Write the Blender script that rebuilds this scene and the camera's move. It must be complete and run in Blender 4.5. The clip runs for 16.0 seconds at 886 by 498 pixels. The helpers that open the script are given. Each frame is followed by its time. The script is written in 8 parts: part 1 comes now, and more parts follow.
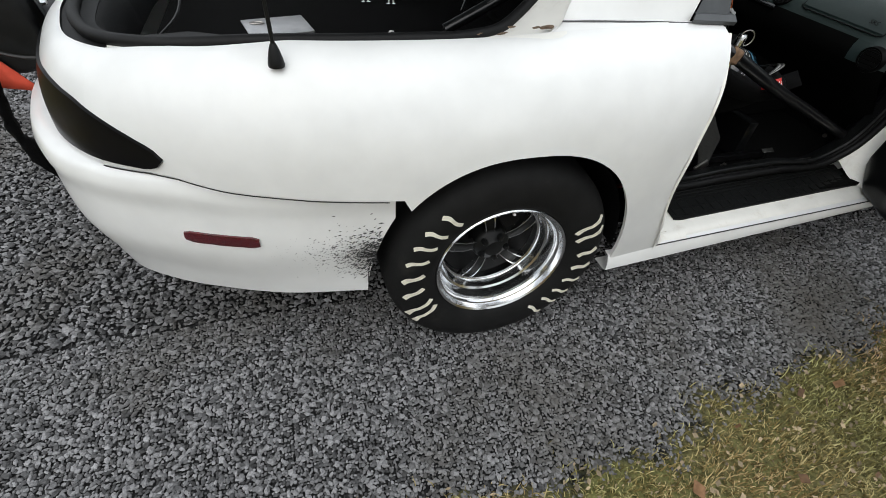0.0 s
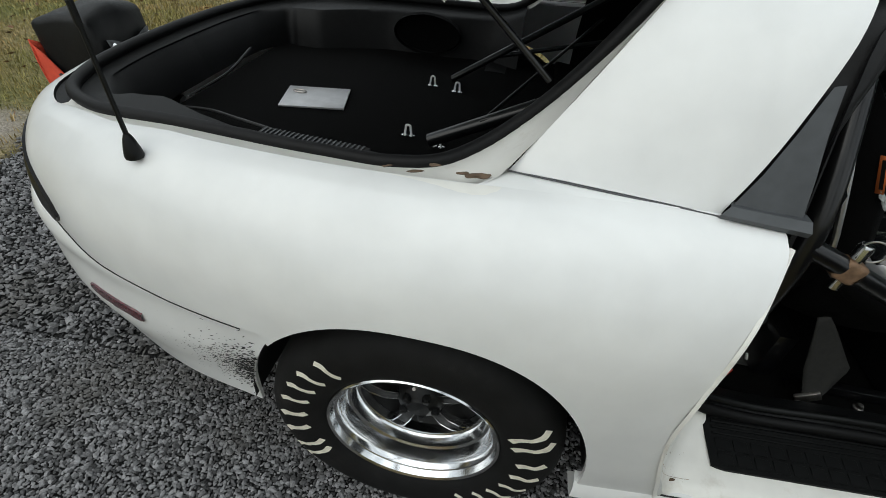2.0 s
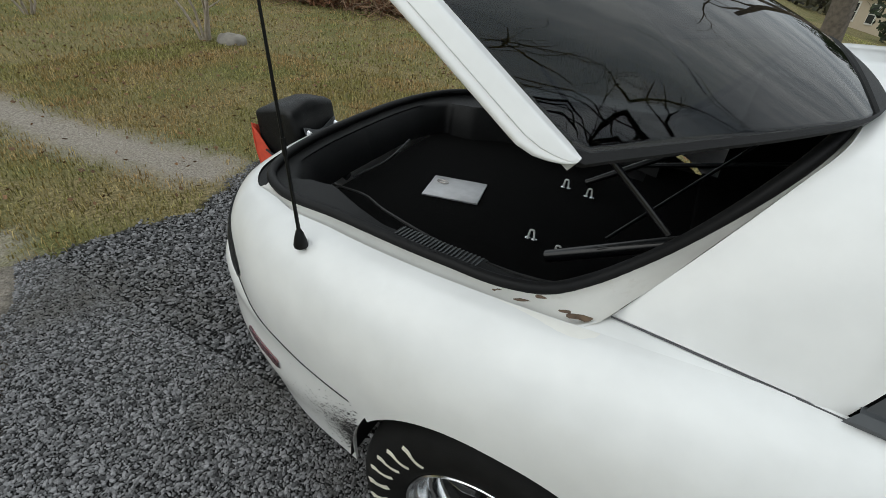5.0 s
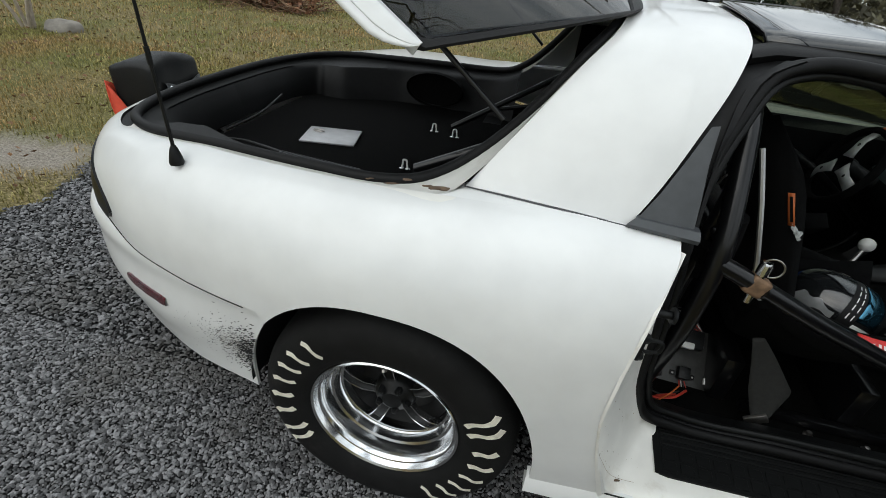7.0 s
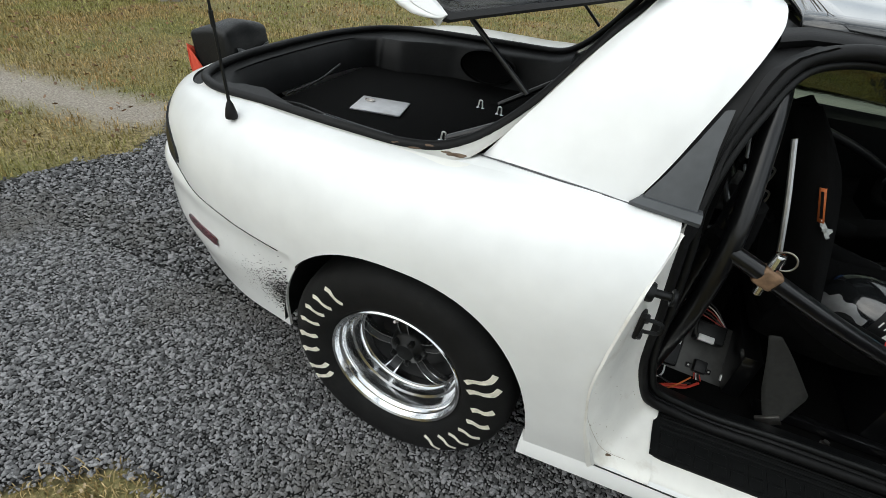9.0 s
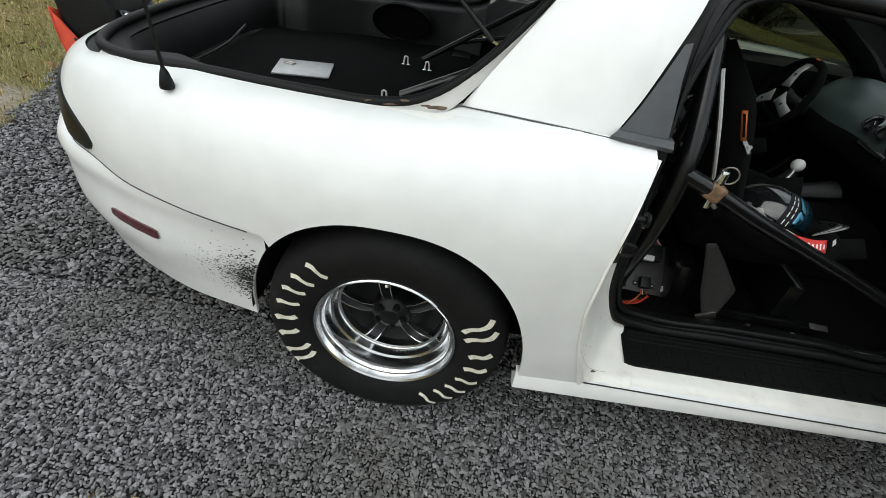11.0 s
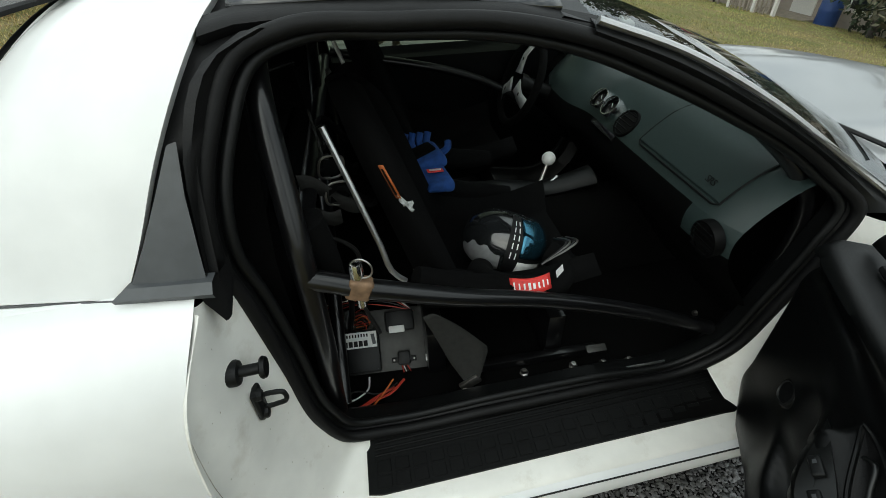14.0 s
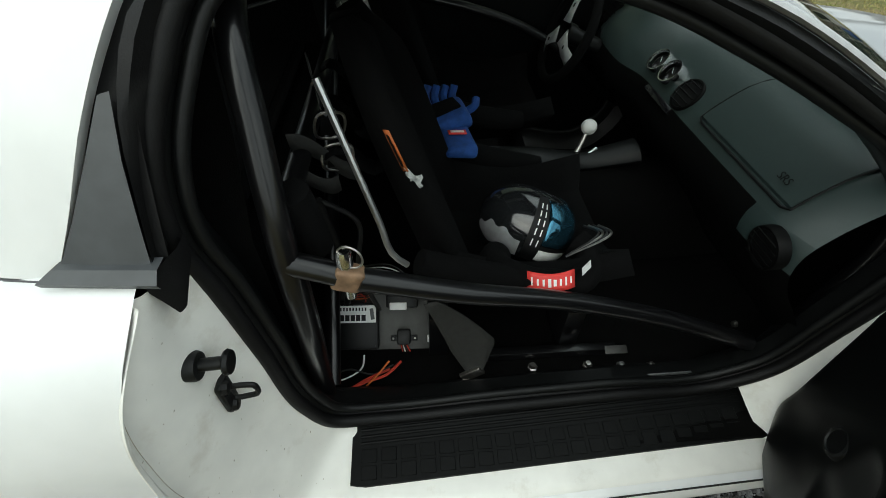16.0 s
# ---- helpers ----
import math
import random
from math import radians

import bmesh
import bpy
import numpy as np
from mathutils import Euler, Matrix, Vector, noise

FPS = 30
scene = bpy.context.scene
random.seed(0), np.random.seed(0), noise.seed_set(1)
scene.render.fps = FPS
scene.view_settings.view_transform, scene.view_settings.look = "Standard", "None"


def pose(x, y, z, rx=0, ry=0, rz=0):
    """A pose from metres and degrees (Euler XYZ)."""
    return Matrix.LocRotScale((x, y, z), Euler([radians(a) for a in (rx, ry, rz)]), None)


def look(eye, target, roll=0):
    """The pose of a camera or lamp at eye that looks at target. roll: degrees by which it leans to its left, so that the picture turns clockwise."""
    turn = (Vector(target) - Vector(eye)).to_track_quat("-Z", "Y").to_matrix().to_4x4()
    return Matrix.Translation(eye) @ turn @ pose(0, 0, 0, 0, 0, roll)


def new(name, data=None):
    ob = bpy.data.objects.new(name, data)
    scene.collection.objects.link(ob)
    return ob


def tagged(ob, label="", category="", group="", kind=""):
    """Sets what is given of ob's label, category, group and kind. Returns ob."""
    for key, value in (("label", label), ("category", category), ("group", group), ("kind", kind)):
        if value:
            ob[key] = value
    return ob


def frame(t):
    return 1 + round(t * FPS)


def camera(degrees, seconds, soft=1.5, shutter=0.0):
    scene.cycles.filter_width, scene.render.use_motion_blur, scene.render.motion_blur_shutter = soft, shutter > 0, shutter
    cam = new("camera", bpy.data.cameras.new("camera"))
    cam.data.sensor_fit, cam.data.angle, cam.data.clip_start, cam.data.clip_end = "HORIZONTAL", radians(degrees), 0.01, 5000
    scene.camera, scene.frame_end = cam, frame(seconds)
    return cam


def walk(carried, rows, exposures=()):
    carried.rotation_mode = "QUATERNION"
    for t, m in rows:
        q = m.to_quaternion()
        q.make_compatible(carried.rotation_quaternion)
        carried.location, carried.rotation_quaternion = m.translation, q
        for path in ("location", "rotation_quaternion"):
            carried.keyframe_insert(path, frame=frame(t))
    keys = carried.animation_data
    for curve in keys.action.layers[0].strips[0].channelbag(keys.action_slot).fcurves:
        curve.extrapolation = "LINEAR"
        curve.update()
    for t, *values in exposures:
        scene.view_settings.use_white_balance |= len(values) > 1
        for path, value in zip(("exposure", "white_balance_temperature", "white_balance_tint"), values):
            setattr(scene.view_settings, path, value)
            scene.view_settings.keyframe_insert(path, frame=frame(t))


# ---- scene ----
cam = camera(88.0, 16.0, soft=0.75)
PATH = [
    (0, (-0.514, -0.862, 1.318), (-0.133, 0.157, 0.285), 5.8),
    (0.5, (-0.384, -0.803, 1.320), (-0.054, 0.298, 0.356), 6.1),
    (1, (-0.174, -0.594, 1.359), (0.106, 0.529, 0.405), 6.3),
    (1.5, (-0.059, -0.501, 1.354), (0.055, 0.653, 0.403), 6.7),
    (2, (0.097, -0.543, 1.371), (-0.045, 0.604, 0.414), 5.7),
    (2.5, (0.056, -0.440, 1.383), (-0.159, 0.710, 0.445), 7.1),
    (3, (0.042, -0.364, 1.391), (-0.409, 0.735, 0.476), 6.1),
    (3.2, (0.076, -0.375, 1.424), (-0.499, 0.694, 0.544), 5.0),
    (5.3, (0.117, -0.537, 1.520), (-0.450, 0.579, 0.694), 3.6),
    (5.5, (0.108, -0.548, 1.446), (-0.485, 0.579, 0.654), 4.4),
    (6, (0.064, -0.642, 1.386), (-0.394, 0.527, 0.566), 5.8),
    (6.5, (0.116, -0.681, 1.413), (-0.226, 0.515, 0.576), 5.3),
    (7, (0.256, -0.729, 1.401), (0.009, 0.504, 0.583), 6.3),
    (7.5, (0.406, -0.687, 1.394), (0.095, 0.500, 0.531), 4.3),
    (8, (0.438, -0.727, 1.392), (0.094, 0.452, 0.531), 5.7),
    (8.5, (0.393, -0.832, 1.401), (0.031, 0.364, 0.571), 8.8),
    (8.7, (0.399, -0.775, 1.415), (-0.031, 0.365, 0.540), 7.3),
    (10.8, (0.164, -0.827, 1.356), (0.080, 0.386, 0.477), 6.8),
    (11, (0.174, -0.858, 1.368), (0.112, 0.319, 0.439), 8.9),
    (11.5, (0.315, -0.799, 1.336), (0.390, 0.374, 0.404), 6.0),
    (12, (0.444, -0.822, 1.350), (0.649, 0.303, 0.379), 3.4),
    (12.5, (0.583, -0.746, 1.313), (0.854, 0.350, 0.325), 0.1),
    (13, (0.748, -0.672, 1.375), (0.945, 0.478, 0.432), 0.6),
    (13.5, (0.858, -0.603, 1.401), (0.968, 0.575, 0.479), -2.6),
    (14, (0.832, -0.426, 1.435), (1.007, 0.745, 0.514), -1.9),
    (14.5, (0.867, -0.340, 1.426), (0.998, 0.842, 0.511), -2.4),
    (15, (0.885, -0.331, 1.443), (0.954, 0.869, 0.546), 0.5),
    (15.5, (0.896, -0.316, 1.414), (0.938, 0.852, 0.473), 0.0),
    (16, (0.879, -0.271, 1.399), (0.968, 0.797, 0.350), 1.1),
]
walk(cam, [(t, look(eye, target, roll)) for t, eye, target, roll in PATH], [(0, 0.27, 6480, 8), (1.5, -0.03, 6450, 5), (3, -0.17, 6450, 3), (6, -0.16, 6400, 5), (7, 0.0, 6400, 5), (8.5, 0.34, 6420, 5), (11, 0.30, 6450, 4), (12.5, 0.38, 6450, 1), (14, 0.26, 6480, -1), (16, 0.36, 6480, -2)])

# ---- light ----
world = bpy.data.worlds.new("overcast_sky")
scene.world = world
world.use_nodes = True
wn = world.node_tree.nodes
wl = world.node_tree.links
wn.clear()
w_out = wn.new("ShaderNodeOutputWorld")
w_bg = wn.new("ShaderNodeBackground")
w_sky = wn.new("ShaderNodeTexSky")
w_sky.sky_type = "NISHITA"
w_sky.sun_disc = False
w_sky.sun_elevation = radians(38)
w_sky.sun_rotation = radians(215)
w_sky.air_density, w_sky.dust_density, w_sky.ozone_density = 1.0, 3.0, 1.0
w_co = wn.new("ShaderNodeTexCoord")
w_mp = wn.new("ShaderNodeMapping")
w_mp.inputs["Scale"].default_value = (1.0, 1.0, 2.6)
w_no = wn.new("ShaderNodeTexNoise")
w_no.inputs["Scale"].default_value = 2.6
w_no.inputs["Detail"].default_value = 9
w_no.inputs["Roughness"].default_value = 0.6
w_ra = wn.new("ShaderNodeValToRGB")
w_ra.color_ramp.elements[0].position, w_ra.color_ramp.elements[0].color = 0.36, (5.2, 5.7, 6.4, 1)
w_ra.color_ramp.elements[1].position, w_ra.color_ramp.elements[1].color = 0.66, (13.5, 13.6, 13.8, 1)
w_mx = wn.new("ShaderNodeMixRGB")
w_mx.inputs[0].default_value = 0.88
wl.new(w_co.outputs["Generated"], w_mp.inputs[0])
wl.new(w_mp.outputs[0], w_no.inputs["Vector"])
wl.new(w_no.outputs["Fac"], w_ra.inputs[0])
wl.new(w_sky.outputs[0], w_mx.inputs[1])
wl.new(w_ra.outputs[0], w_mx.inputs[2])
# overcast: the zenith about twice as bright as the horizon
w_sp = wn.new("ShaderNodeSeparateXYZ")
w_gr = wn.new("ShaderNodeMapRange")
w_gr.inputs[3].default_value, w_gr.inputs[4].default_value = 0.66, 1.46
w_sc = wn.new("ShaderNodeVectorMath")
w_sc.operation = "SCALE"
wl.new(w_co.outputs["Generated"], w_sp.inputs[0])
wl.new(w_sp.outputs[2], w_gr.inputs[0])
wl.new(w_mx.outputs[0], w_sc.inputs[0])
wl.new(w_gr.outputs[0], w_sc.inputs["Scale"])
wl.new(w_sc.outputs[0], w_bg.inputs[0])
w_bg.inputs[1].default_value = 0.105
wl.new(w_bg.outputs[0], w_out.inputs[0])
sun = new("sun", bpy.data.lights.new("sun", "SUN"))
sun.data.energy, sun.data.angle, sun.data.color = 0.7, radians(70), (1.0, 0.97, 0.92)
sun.matrix_world = look((0, 0, 30), (12, 14, 5))


# ---- materials ----
def mat(name, col, rough=0.5, metal=0.0, coat=0.0, var=0.12, scale=30.0, bump=0.0, bscale=200.0, dirt=None, dscale=4.0, dlo=0.55, dhi=0.7, rvar=0.0, spec=None, per=0.0, island=0.0):
    """A principled surface with variation at two scales, fine relief, and stains of a second colour."""
    m = bpy.data.materials.new(name)
    m.use_nodes = True
    n, l = m.node_tree.nodes, m.node_tree.links
    b = n["Principled BSDF"]
    co = n.new("ShaderNodeTexCoord")
    n1 = n.new("ShaderNodeTexNoise")
    n1.inputs["Scale"].default_value, n1.inputs["Detail"].default_value = scale, 6
    l.new(co.outputs["Object"], n1.inputs["Vector"])
    r = n.new("ShaderNodeMapRange")
    r.inputs[1].default_value, r.inputs[2].default_value = 0.3, 0.7
    r.inputs[3].default_value, r.inputs[4].default_value = 1 - var, 1 + var
    l.new(n1.outputs["Fac"], r.inputs[0])
    fac = r.outputs[0]
    for amount, kind in ((per, "ShaderNodeObjectInfo"), (island, "ShaderNodeNewGeometry")):
        if amount:
            oi = n.new(kind)
            r2 = n.new("ShaderNodeMapRange")
            r2.inputs[3].default_value, r2.inputs[4].default_value = 1 - amount, 1 + amount
            l.new(oi.outputs["Random" if kind == "ShaderNodeObjectInfo" else "Random Per Island"], r2.inputs[0])
            mu = n.new("ShaderNodeMath")
            mu.operation = "MULTIPLY"
            l.new(fac, mu.inputs[0])
            l.new(r2.outputs[0], mu.inputs[1])
            fac = mu.outputs[0]
    vm = n.new("ShaderNodeVectorMath")
    vm.operation = "SCALE"
    vm.inputs[0].default_value = col
    l.new(fac, vm.inputs["Scale"])
    out = vm.outputs[0]
    if dirt:
        n2 = n.new("ShaderNodeTexNoise")
        n2.inputs["Scale"].default_value, n2.inputs["Detail"].default_value, n2.inputs["Roughness"].default_value = dscale, 9, 0.65
        l.new(co.outputs["Object"], n2.inputs["Vector"])
        r3 = n.new("ShaderNodeMapRange")
        r3.inputs[1].default_value, r3.inputs[2].default_value = dlo, dhi
        l.new(n2.outputs["Fac"], r3.inputs[0])
        mx = n.new("ShaderNodeMixRGB")
        l.new(r3.outputs[0], mx.inputs[0])
        l.new(out, mx.inputs[1])
        mx.inputs[2].default_value = (*dirt, 1)
        out = mx.outputs[0]
    l.new(out, b.inputs["Base Color"])
    b.inputs["Metallic"].default_value, b.inputs["Roughness"].default_value = metal, rough
    b.inputs["Coat Weight"].default_value = coat
    b.inputs["Coat Roughness"].default_value = 0.06
    if spec is not None:
        b.inputs["Specular IOR Level"].default_value = spec
    if rvar:
        r4 = n.new("ShaderNodeMapRange")
        r4.inputs[3].default_value, r4.inputs[4].default_value = max(0.02, rough - rvar), rough + rvar
        l.new(n1.outputs["Fac"], r4.inputs[0])
        l.new(r4.outputs[0], b.inputs["Roughness"])
    if bump:
        n3 = n.new("ShaderNodeTexNoise")
        n3.inputs["Scale"].default_value, n3.inputs["Detail"].default_value = bscale, 4
        l.new(co.outputs["Object"], n3.inputs["Vector"])
        bp = n.new("ShaderNodeBump")
        bp.inputs["Strength"].default_value, bp.inputs["Distance"].default_value = 1.0, bump
        l.new(n3.outputs["Fac"], bp.inputs["Height"])
        l.new(bp.outputs[0], b.inputs["Normal"])
    return m


def glass_mat(name, col, rough=0.0, ior=1.45):
    m = bpy.data.materials.new(name)
    m.use_nodes = True
    b = m.node_tree.nodes["Principled BSDF"]
    b.inputs["Base Color"].default_value = (*col, 1)
    b.inputs["Roughness"].default_value, b.inputs["IOR"].default_value = rough, ior
    b.inputs["Transmission Weight"].default_value = 1.0
    return m


WHITE = mat("white_paint", (0.77, 0.775, 0.765), 0.42, coat=0.65, var=0.045, scale=9.0, rvar=0.12, dirt=(0.70, 0.69, 0.66), dscale=2.2, dlo=0.62, dhi=0.95)
JAMB = mat("jamb_paint", (0.79, 0.78, 0.735), 0.42, coat=0.25, var=0.06, scale=12, dirt=(0.42, 0.36, 0.27), dscale=11, dlo=0.57, dhi=1.0)
HOODP = mat("hood_paint", (0.25, 0.255, 0.26), 0.30, coat=0.7, var=0.05, scale=4, rvar=0.05)
RUBBER = mat("black_rubber", (0.0035, 0.0035, 0.0038), 0.55, spec=0.25, var=0.3, scale=60, bump=0.0004, bscale=300)
TYRE = mat("tyre_rubber", (0.006, 0.006, 0.006), 0.75, spec=0.25, var=0.35, scale=18, bump=0.0006, bscale=420, dirt=(0.035, 0.032, 0.027), dscale=9, dlo=0.60, dhi=0.95)
PLASTIC = mat("black_plastic", (0.004, 0.0044, 0.0046), 0.45, spec=0.28, var=0.25, scale=80, bump=0.0003, bscale=700)
TREADM = mat("sill_tread_rubber", (0.0030, 0.0033, 0.0033), 0.5, spec=0.14, var=0.3, scale=40, bump=0.0003, bscale=600, dirt=(0.02, 0.019, 0.016), dscale=16, dlo=0.62, dhi=0.95)
# for the vents, and for the painted shade of the lower dash
VENTM = mat("matt_black_vent_and_dash_shade", (0.0014, 0.0015, 0.0015), 0.55, spec=0.12, var=0.2, scale=40)
DASHM = mat("dash_vinyl", (0.022, 0.035, 0.034), 0.36, spec=0.6, var=0.05, scale=30, bump=0.0004, bscale=900)
SWITCHM = mat("satin_black_plastic", (0.004, 0.0045, 0.0045), 0.35, var=0.2, scale=60)
DOORM = mat("door_vinyl", (0.0024, 0.0027, 0.0028), 0.36, var=0.25, scale=40, bump=0.0003, bscale=900, spec=0.22)
BAYM = mat("bay_trim_felt", (0.0036, 0.0039, 0.0042), 0.55, spec=0.26, var=0.3, scale=60, bump=0.0005, bscale=500)
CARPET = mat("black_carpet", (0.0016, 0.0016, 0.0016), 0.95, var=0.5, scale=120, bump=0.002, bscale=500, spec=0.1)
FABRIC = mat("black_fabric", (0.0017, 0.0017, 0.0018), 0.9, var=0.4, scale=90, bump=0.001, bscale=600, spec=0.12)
WEBBING = mat("grey_webbing", (0.016, 0.016, 0.0145), 0.85, var=0.3, scale=60, bump=0.0008, bscale=900)
CAGE = mat("black_tube_paint", (0.004, 0.004, 0.0045), 0.28, coat=0.35, spec=0.35, var=0.2, scale=25)
CHROME = mat("polished_alloy", (0.78, 0.79, 0.80), 0.15, metal=1.0, var=0.04, scale=12, rvar=0.04, dirt=(0.55, 0.50, 0.42), dscale=14, dlo=0.7, dhi=0.95)
ALLOY = mat("brushed_aluminium", (0.55, 0.55, 0.55), 0.38, metal=1.0, var=0.1, scale=50, rvar=0.08)
BOARDM = mat("dull_board_aluminium", (0.06, 0.06, 0.057), 0.5, metal=0.7, var=0.2, scale=40, rvar=0.08)
SPOKEM = mat("satin_grey_spoke", (0.48, 0.49, 0.49), 0.4, metal=0.4, var=0.08, scale=30)
STEEL = mat("bare_steel", (0.42, 0.40, 0.38), 0.35, metal=1.0, var=0.2, scale=80)
RUST = mat("rusty_clevis", (0.24, 0.15, 0.09), 0.6, metal=0.5, var=0.3, scale=70)
LETTER = mat("cream_letter_paint", (0.74, 0.71, 0.60), 0.7, var=0.12, scale=60, dirt=(0.30, 0.25, 0.18), dscale=40, dlo=0.6, dhi=0.8)
LAMP = mat("smoked_lamp", (0.006, 0.006, 0.007), 0.2, coat=0.25, spec=0.3, var=0.1, scale=10)
TAILM = mat("black_tail_lens", (0.003, 0.003, 0.0035), 0.3, spec=0.12, var=0.1, scale=10)
ROOFG = mat("black_roof_glass", (0.004, 0.0045, 0.005), 0.06, coat=1.0, var=0.1, scale=10)
MARKER = mat("dark_red_lens", (0.075, 0.006, 0.010), 0.18, coat=0.8, var=0.15, scale=60)
PLATE = mat("scuffed_aluminium_sheet", (0.50, 0.50, 0.51), 0.42, metal=0.6, var=0.12, scale=25, rvar=0.1)
QPLAST = mat("grey_quarter_plastic", (0.050, 0.054, 0.058), 0.42, var=0.15, scale=30)
WHITEP = mat("white_plastic", (0.75, 0.75, 0.73), 0.3, var=0.03)
RED = mat("red_patch", (0.62, 0.035, 0.03), 0.6, var=0.08)
ORANGE = mat("orange_red_cloth", (0.75, 0.09, 0.045), 0.75, var=0.12, scale=30, bump=0.0006, bscale=500)
BLUE = mat("blue_cloth", (0.012, 0.06, 0.24), 0.85, var=0.3, scale=40, bump=0.001, bscale=400)
CARE = mat("printed_label", (0.34, 0.355, 0.35), 0.6, var=0.5, scale=160)
YELLOW = mat("orange_tag", (0.46, 0.11, 0.022), 0.6, var=0.1)
WIRE_R = mat("red_wire", (0.38, 0.035, 0.02), 0.5, var=0.1)
WIRE_W = mat("white_wire", (0.6, 0.6, 0.58), 0.5, var=0.1)
WIRE_B = mat("black_wire", (0.012, 0.012, 0.012), 0.5, var=0.1)
HELMET = mat("black_helmet_paint", (0.010, 0.011, 0.012), 0.12, coat=1.0, var=0.1)
VISOR = mat("blue_mirror_visor", (0.05, 0.15, 0.22), 0.08, metal=0.9, var=0.1)
SILVER = mat("silver_graphic", (0.55, 0.56, 0.57), 0.25, metal=0.6, var=0.2, scale=30)
TINT = glass_mat("dark_tinted_glass", (0.035, 0.04, 0.042))
SMOKE = glass_mat("tinted_side_glass", (0.12, 0.135, 0.10))
CLEAR = glass_mat("window_glass", (0.80, 0.86, 0.84))
NYLON = mat("black_nylon", (0.006, 0.0065, 0.007), 0.42, spec=0.3, var=0.3, scale=40, bump=0.0008, bscale=500)
SHUT = mat("shut_line_shade", (0.09, 0.09, 0.095), 0.8, var=0.2)
SOOT = mat("rubber_spray", (0.02, 0.02, 0.02), 0.9, var=0.3)
GRIME = mat("brown_grime", (0.42, 0.37, 0.29), 0.8, var=0.3, scale=60)
PRIMER = mat("chipped_spot", (0.12, 0.08, 0.05), 0.8, var=0.3, scale=60)


# ---- building helpers ----
def shade(me, angle=40):
    me.polygons.foreach_set("use_smooth", [True] * len(me.polygons))
    me.set_sharp_from_angle(angle=radians(angle))


def link(name, bm, material, parent=None, label="", angle=40):
    me = bpy.data.meshes.new(name)
    bmesh.ops.recalc_face_normals(bm, faces=bm.faces)
    bm.to_mesh(me)
    bm.free()
    me.materials.append(material)
    shade(me, angle)
    ob = new(name, me)
    if parent:
        ob.parent = parent
    if label:
        ob["label"] = label
    return ob


part = link


def thing(name, label, category, place=(0, 0, 0), group="", kind=""):
    ob = new(name)
    ob.empty_display_size = 0.1
    ob.location = place
    return tagged(ob, label, category, group, kind)


def cr(points, n):
    """A smooth curve through points: n samples, by chord length."""
    p = np.array(points, float)
    d = np.r_[0, np.cumsum(np.linalg.norm(np.diff(p, axis=0), axis=1))]
    t = np.linspace(0, d[-1], n)
    tang = np.gradient(p, d, axis=0)
    i = np.clip(np.searchsorted(d, t, side="right") - 1, 0, len(d) - 2)
    h = (d[i + 1] - d[i])[:, None]
    u = ((t - d[i]) / (d[i + 1] - d[i]))[:, None]
    return (2 * u**3 - 3 * u**2 + 1) * p[i] + (u**3 - 2 * u**2 + u) * h * tang[i] + (3 * u**2 - 2 * u**3) * p[i + 1] + (u**3 - u**2) * h * tang[i + 1]


def sheet(rows, bm=None, closed=False):
    """Faces between rows of points."""
    bm = bm or bmesh.new()
    vs = [[bm.verts.new(p) for p in row] for row in rows]
    for a, b in zip(vs, vs[1:]):
        k = len(a)
        for j in range(k if closed else k - 1):
            q = (a[j], a[(j + 1) % k], b[(j + 1) % k], b[j])
            if len({tuple(round(c, 6) for c in v.co) for v in q}) > 2:
                try:
                    bm.faces.new(q)
                except ValueError:
                    pass
    return bm


def tube(points, r, n=10, bm=None, smooth=0, caps=True, flat=1.0):
    p = np.array(cr(points, smooth) if smooth else points, float)
    bm = bm or bmesh.new()
    t = np.gradient(p, axis=0)
    t /= np.linalg.norm(t, axis=1)[:, None]
    up = np.array([0, 0, 1.0]) if abs(t[0][2]) < 0.9 else np.array([1.0, 0, 0])
    rows = []
    rr = np.broadcast_to(r, len(p))
    for c, d, rad in zip(p, t, rr):
        a = np.cross(d, up)
        a /= np.linalg.norm(a)
        up = np.cross(a, d)
        rows.append([bm.verts.new(c + rad * (math.cos(k) * a + flat * math.sin(k) * up)) for k in np.linspace(0, 2 * math.pi, n, endpoint=False)])
    for a, b in zip(rows, rows[1:]):
        for j in range(n):
            bm.faces.new((a[j], a[(j + 1) % n], b[(j + 1) % n], b[j]))
    if caps:
        bm.faces.new(rows[0])
        bm.faces.new(rows[-1][::-1])
    return bm


def ring(points, r, n=10, smooth=120, flat=1.0):
    """A closed tube along a loop."""
    p = np.array(points, float)
    p = cr(np.vstack([p[-2:], p, p[:3]]), smooth + 40) if smooth else p
    a = np.argmin(np.linalg.norm(p[: len(p) // 3] - np.array(points[0]), axis=1))
    b = len(p) // 2 + np.argmin(np.linalg.norm(p[len(p) // 2 :] - np.array(points[0]), axis=1))
    p = p[a:b]
    c = p.mean(0)
    bm = bmesh.new()
    rows = []
    for i in range(len(p)):
        d = p[(i + 1) % len(p)] - p[i - 1]
        d /= np.linalg.norm(d)
        o = p[i] - c
        o -= (o @ d) * d
        o /= np.linalg.norm(o)
        u = np.cross(d, o)
        rows.append([bm.verts.new(p[i] + r * (math.cos(k) * o + flat * math.sin(k) * u)) for k in np.linspace(0, 2 * math.pi, n, endpoint=False)])
    for i in range(len(rows)):
        a_, b_ = rows[i], rows[(i + 1) % len(rows)]
        for j in range(n):
            bm.faces.new((a_[j], a_[(j + 1) % n], b_[(j + 1) % n], b_[j]))
    return bm


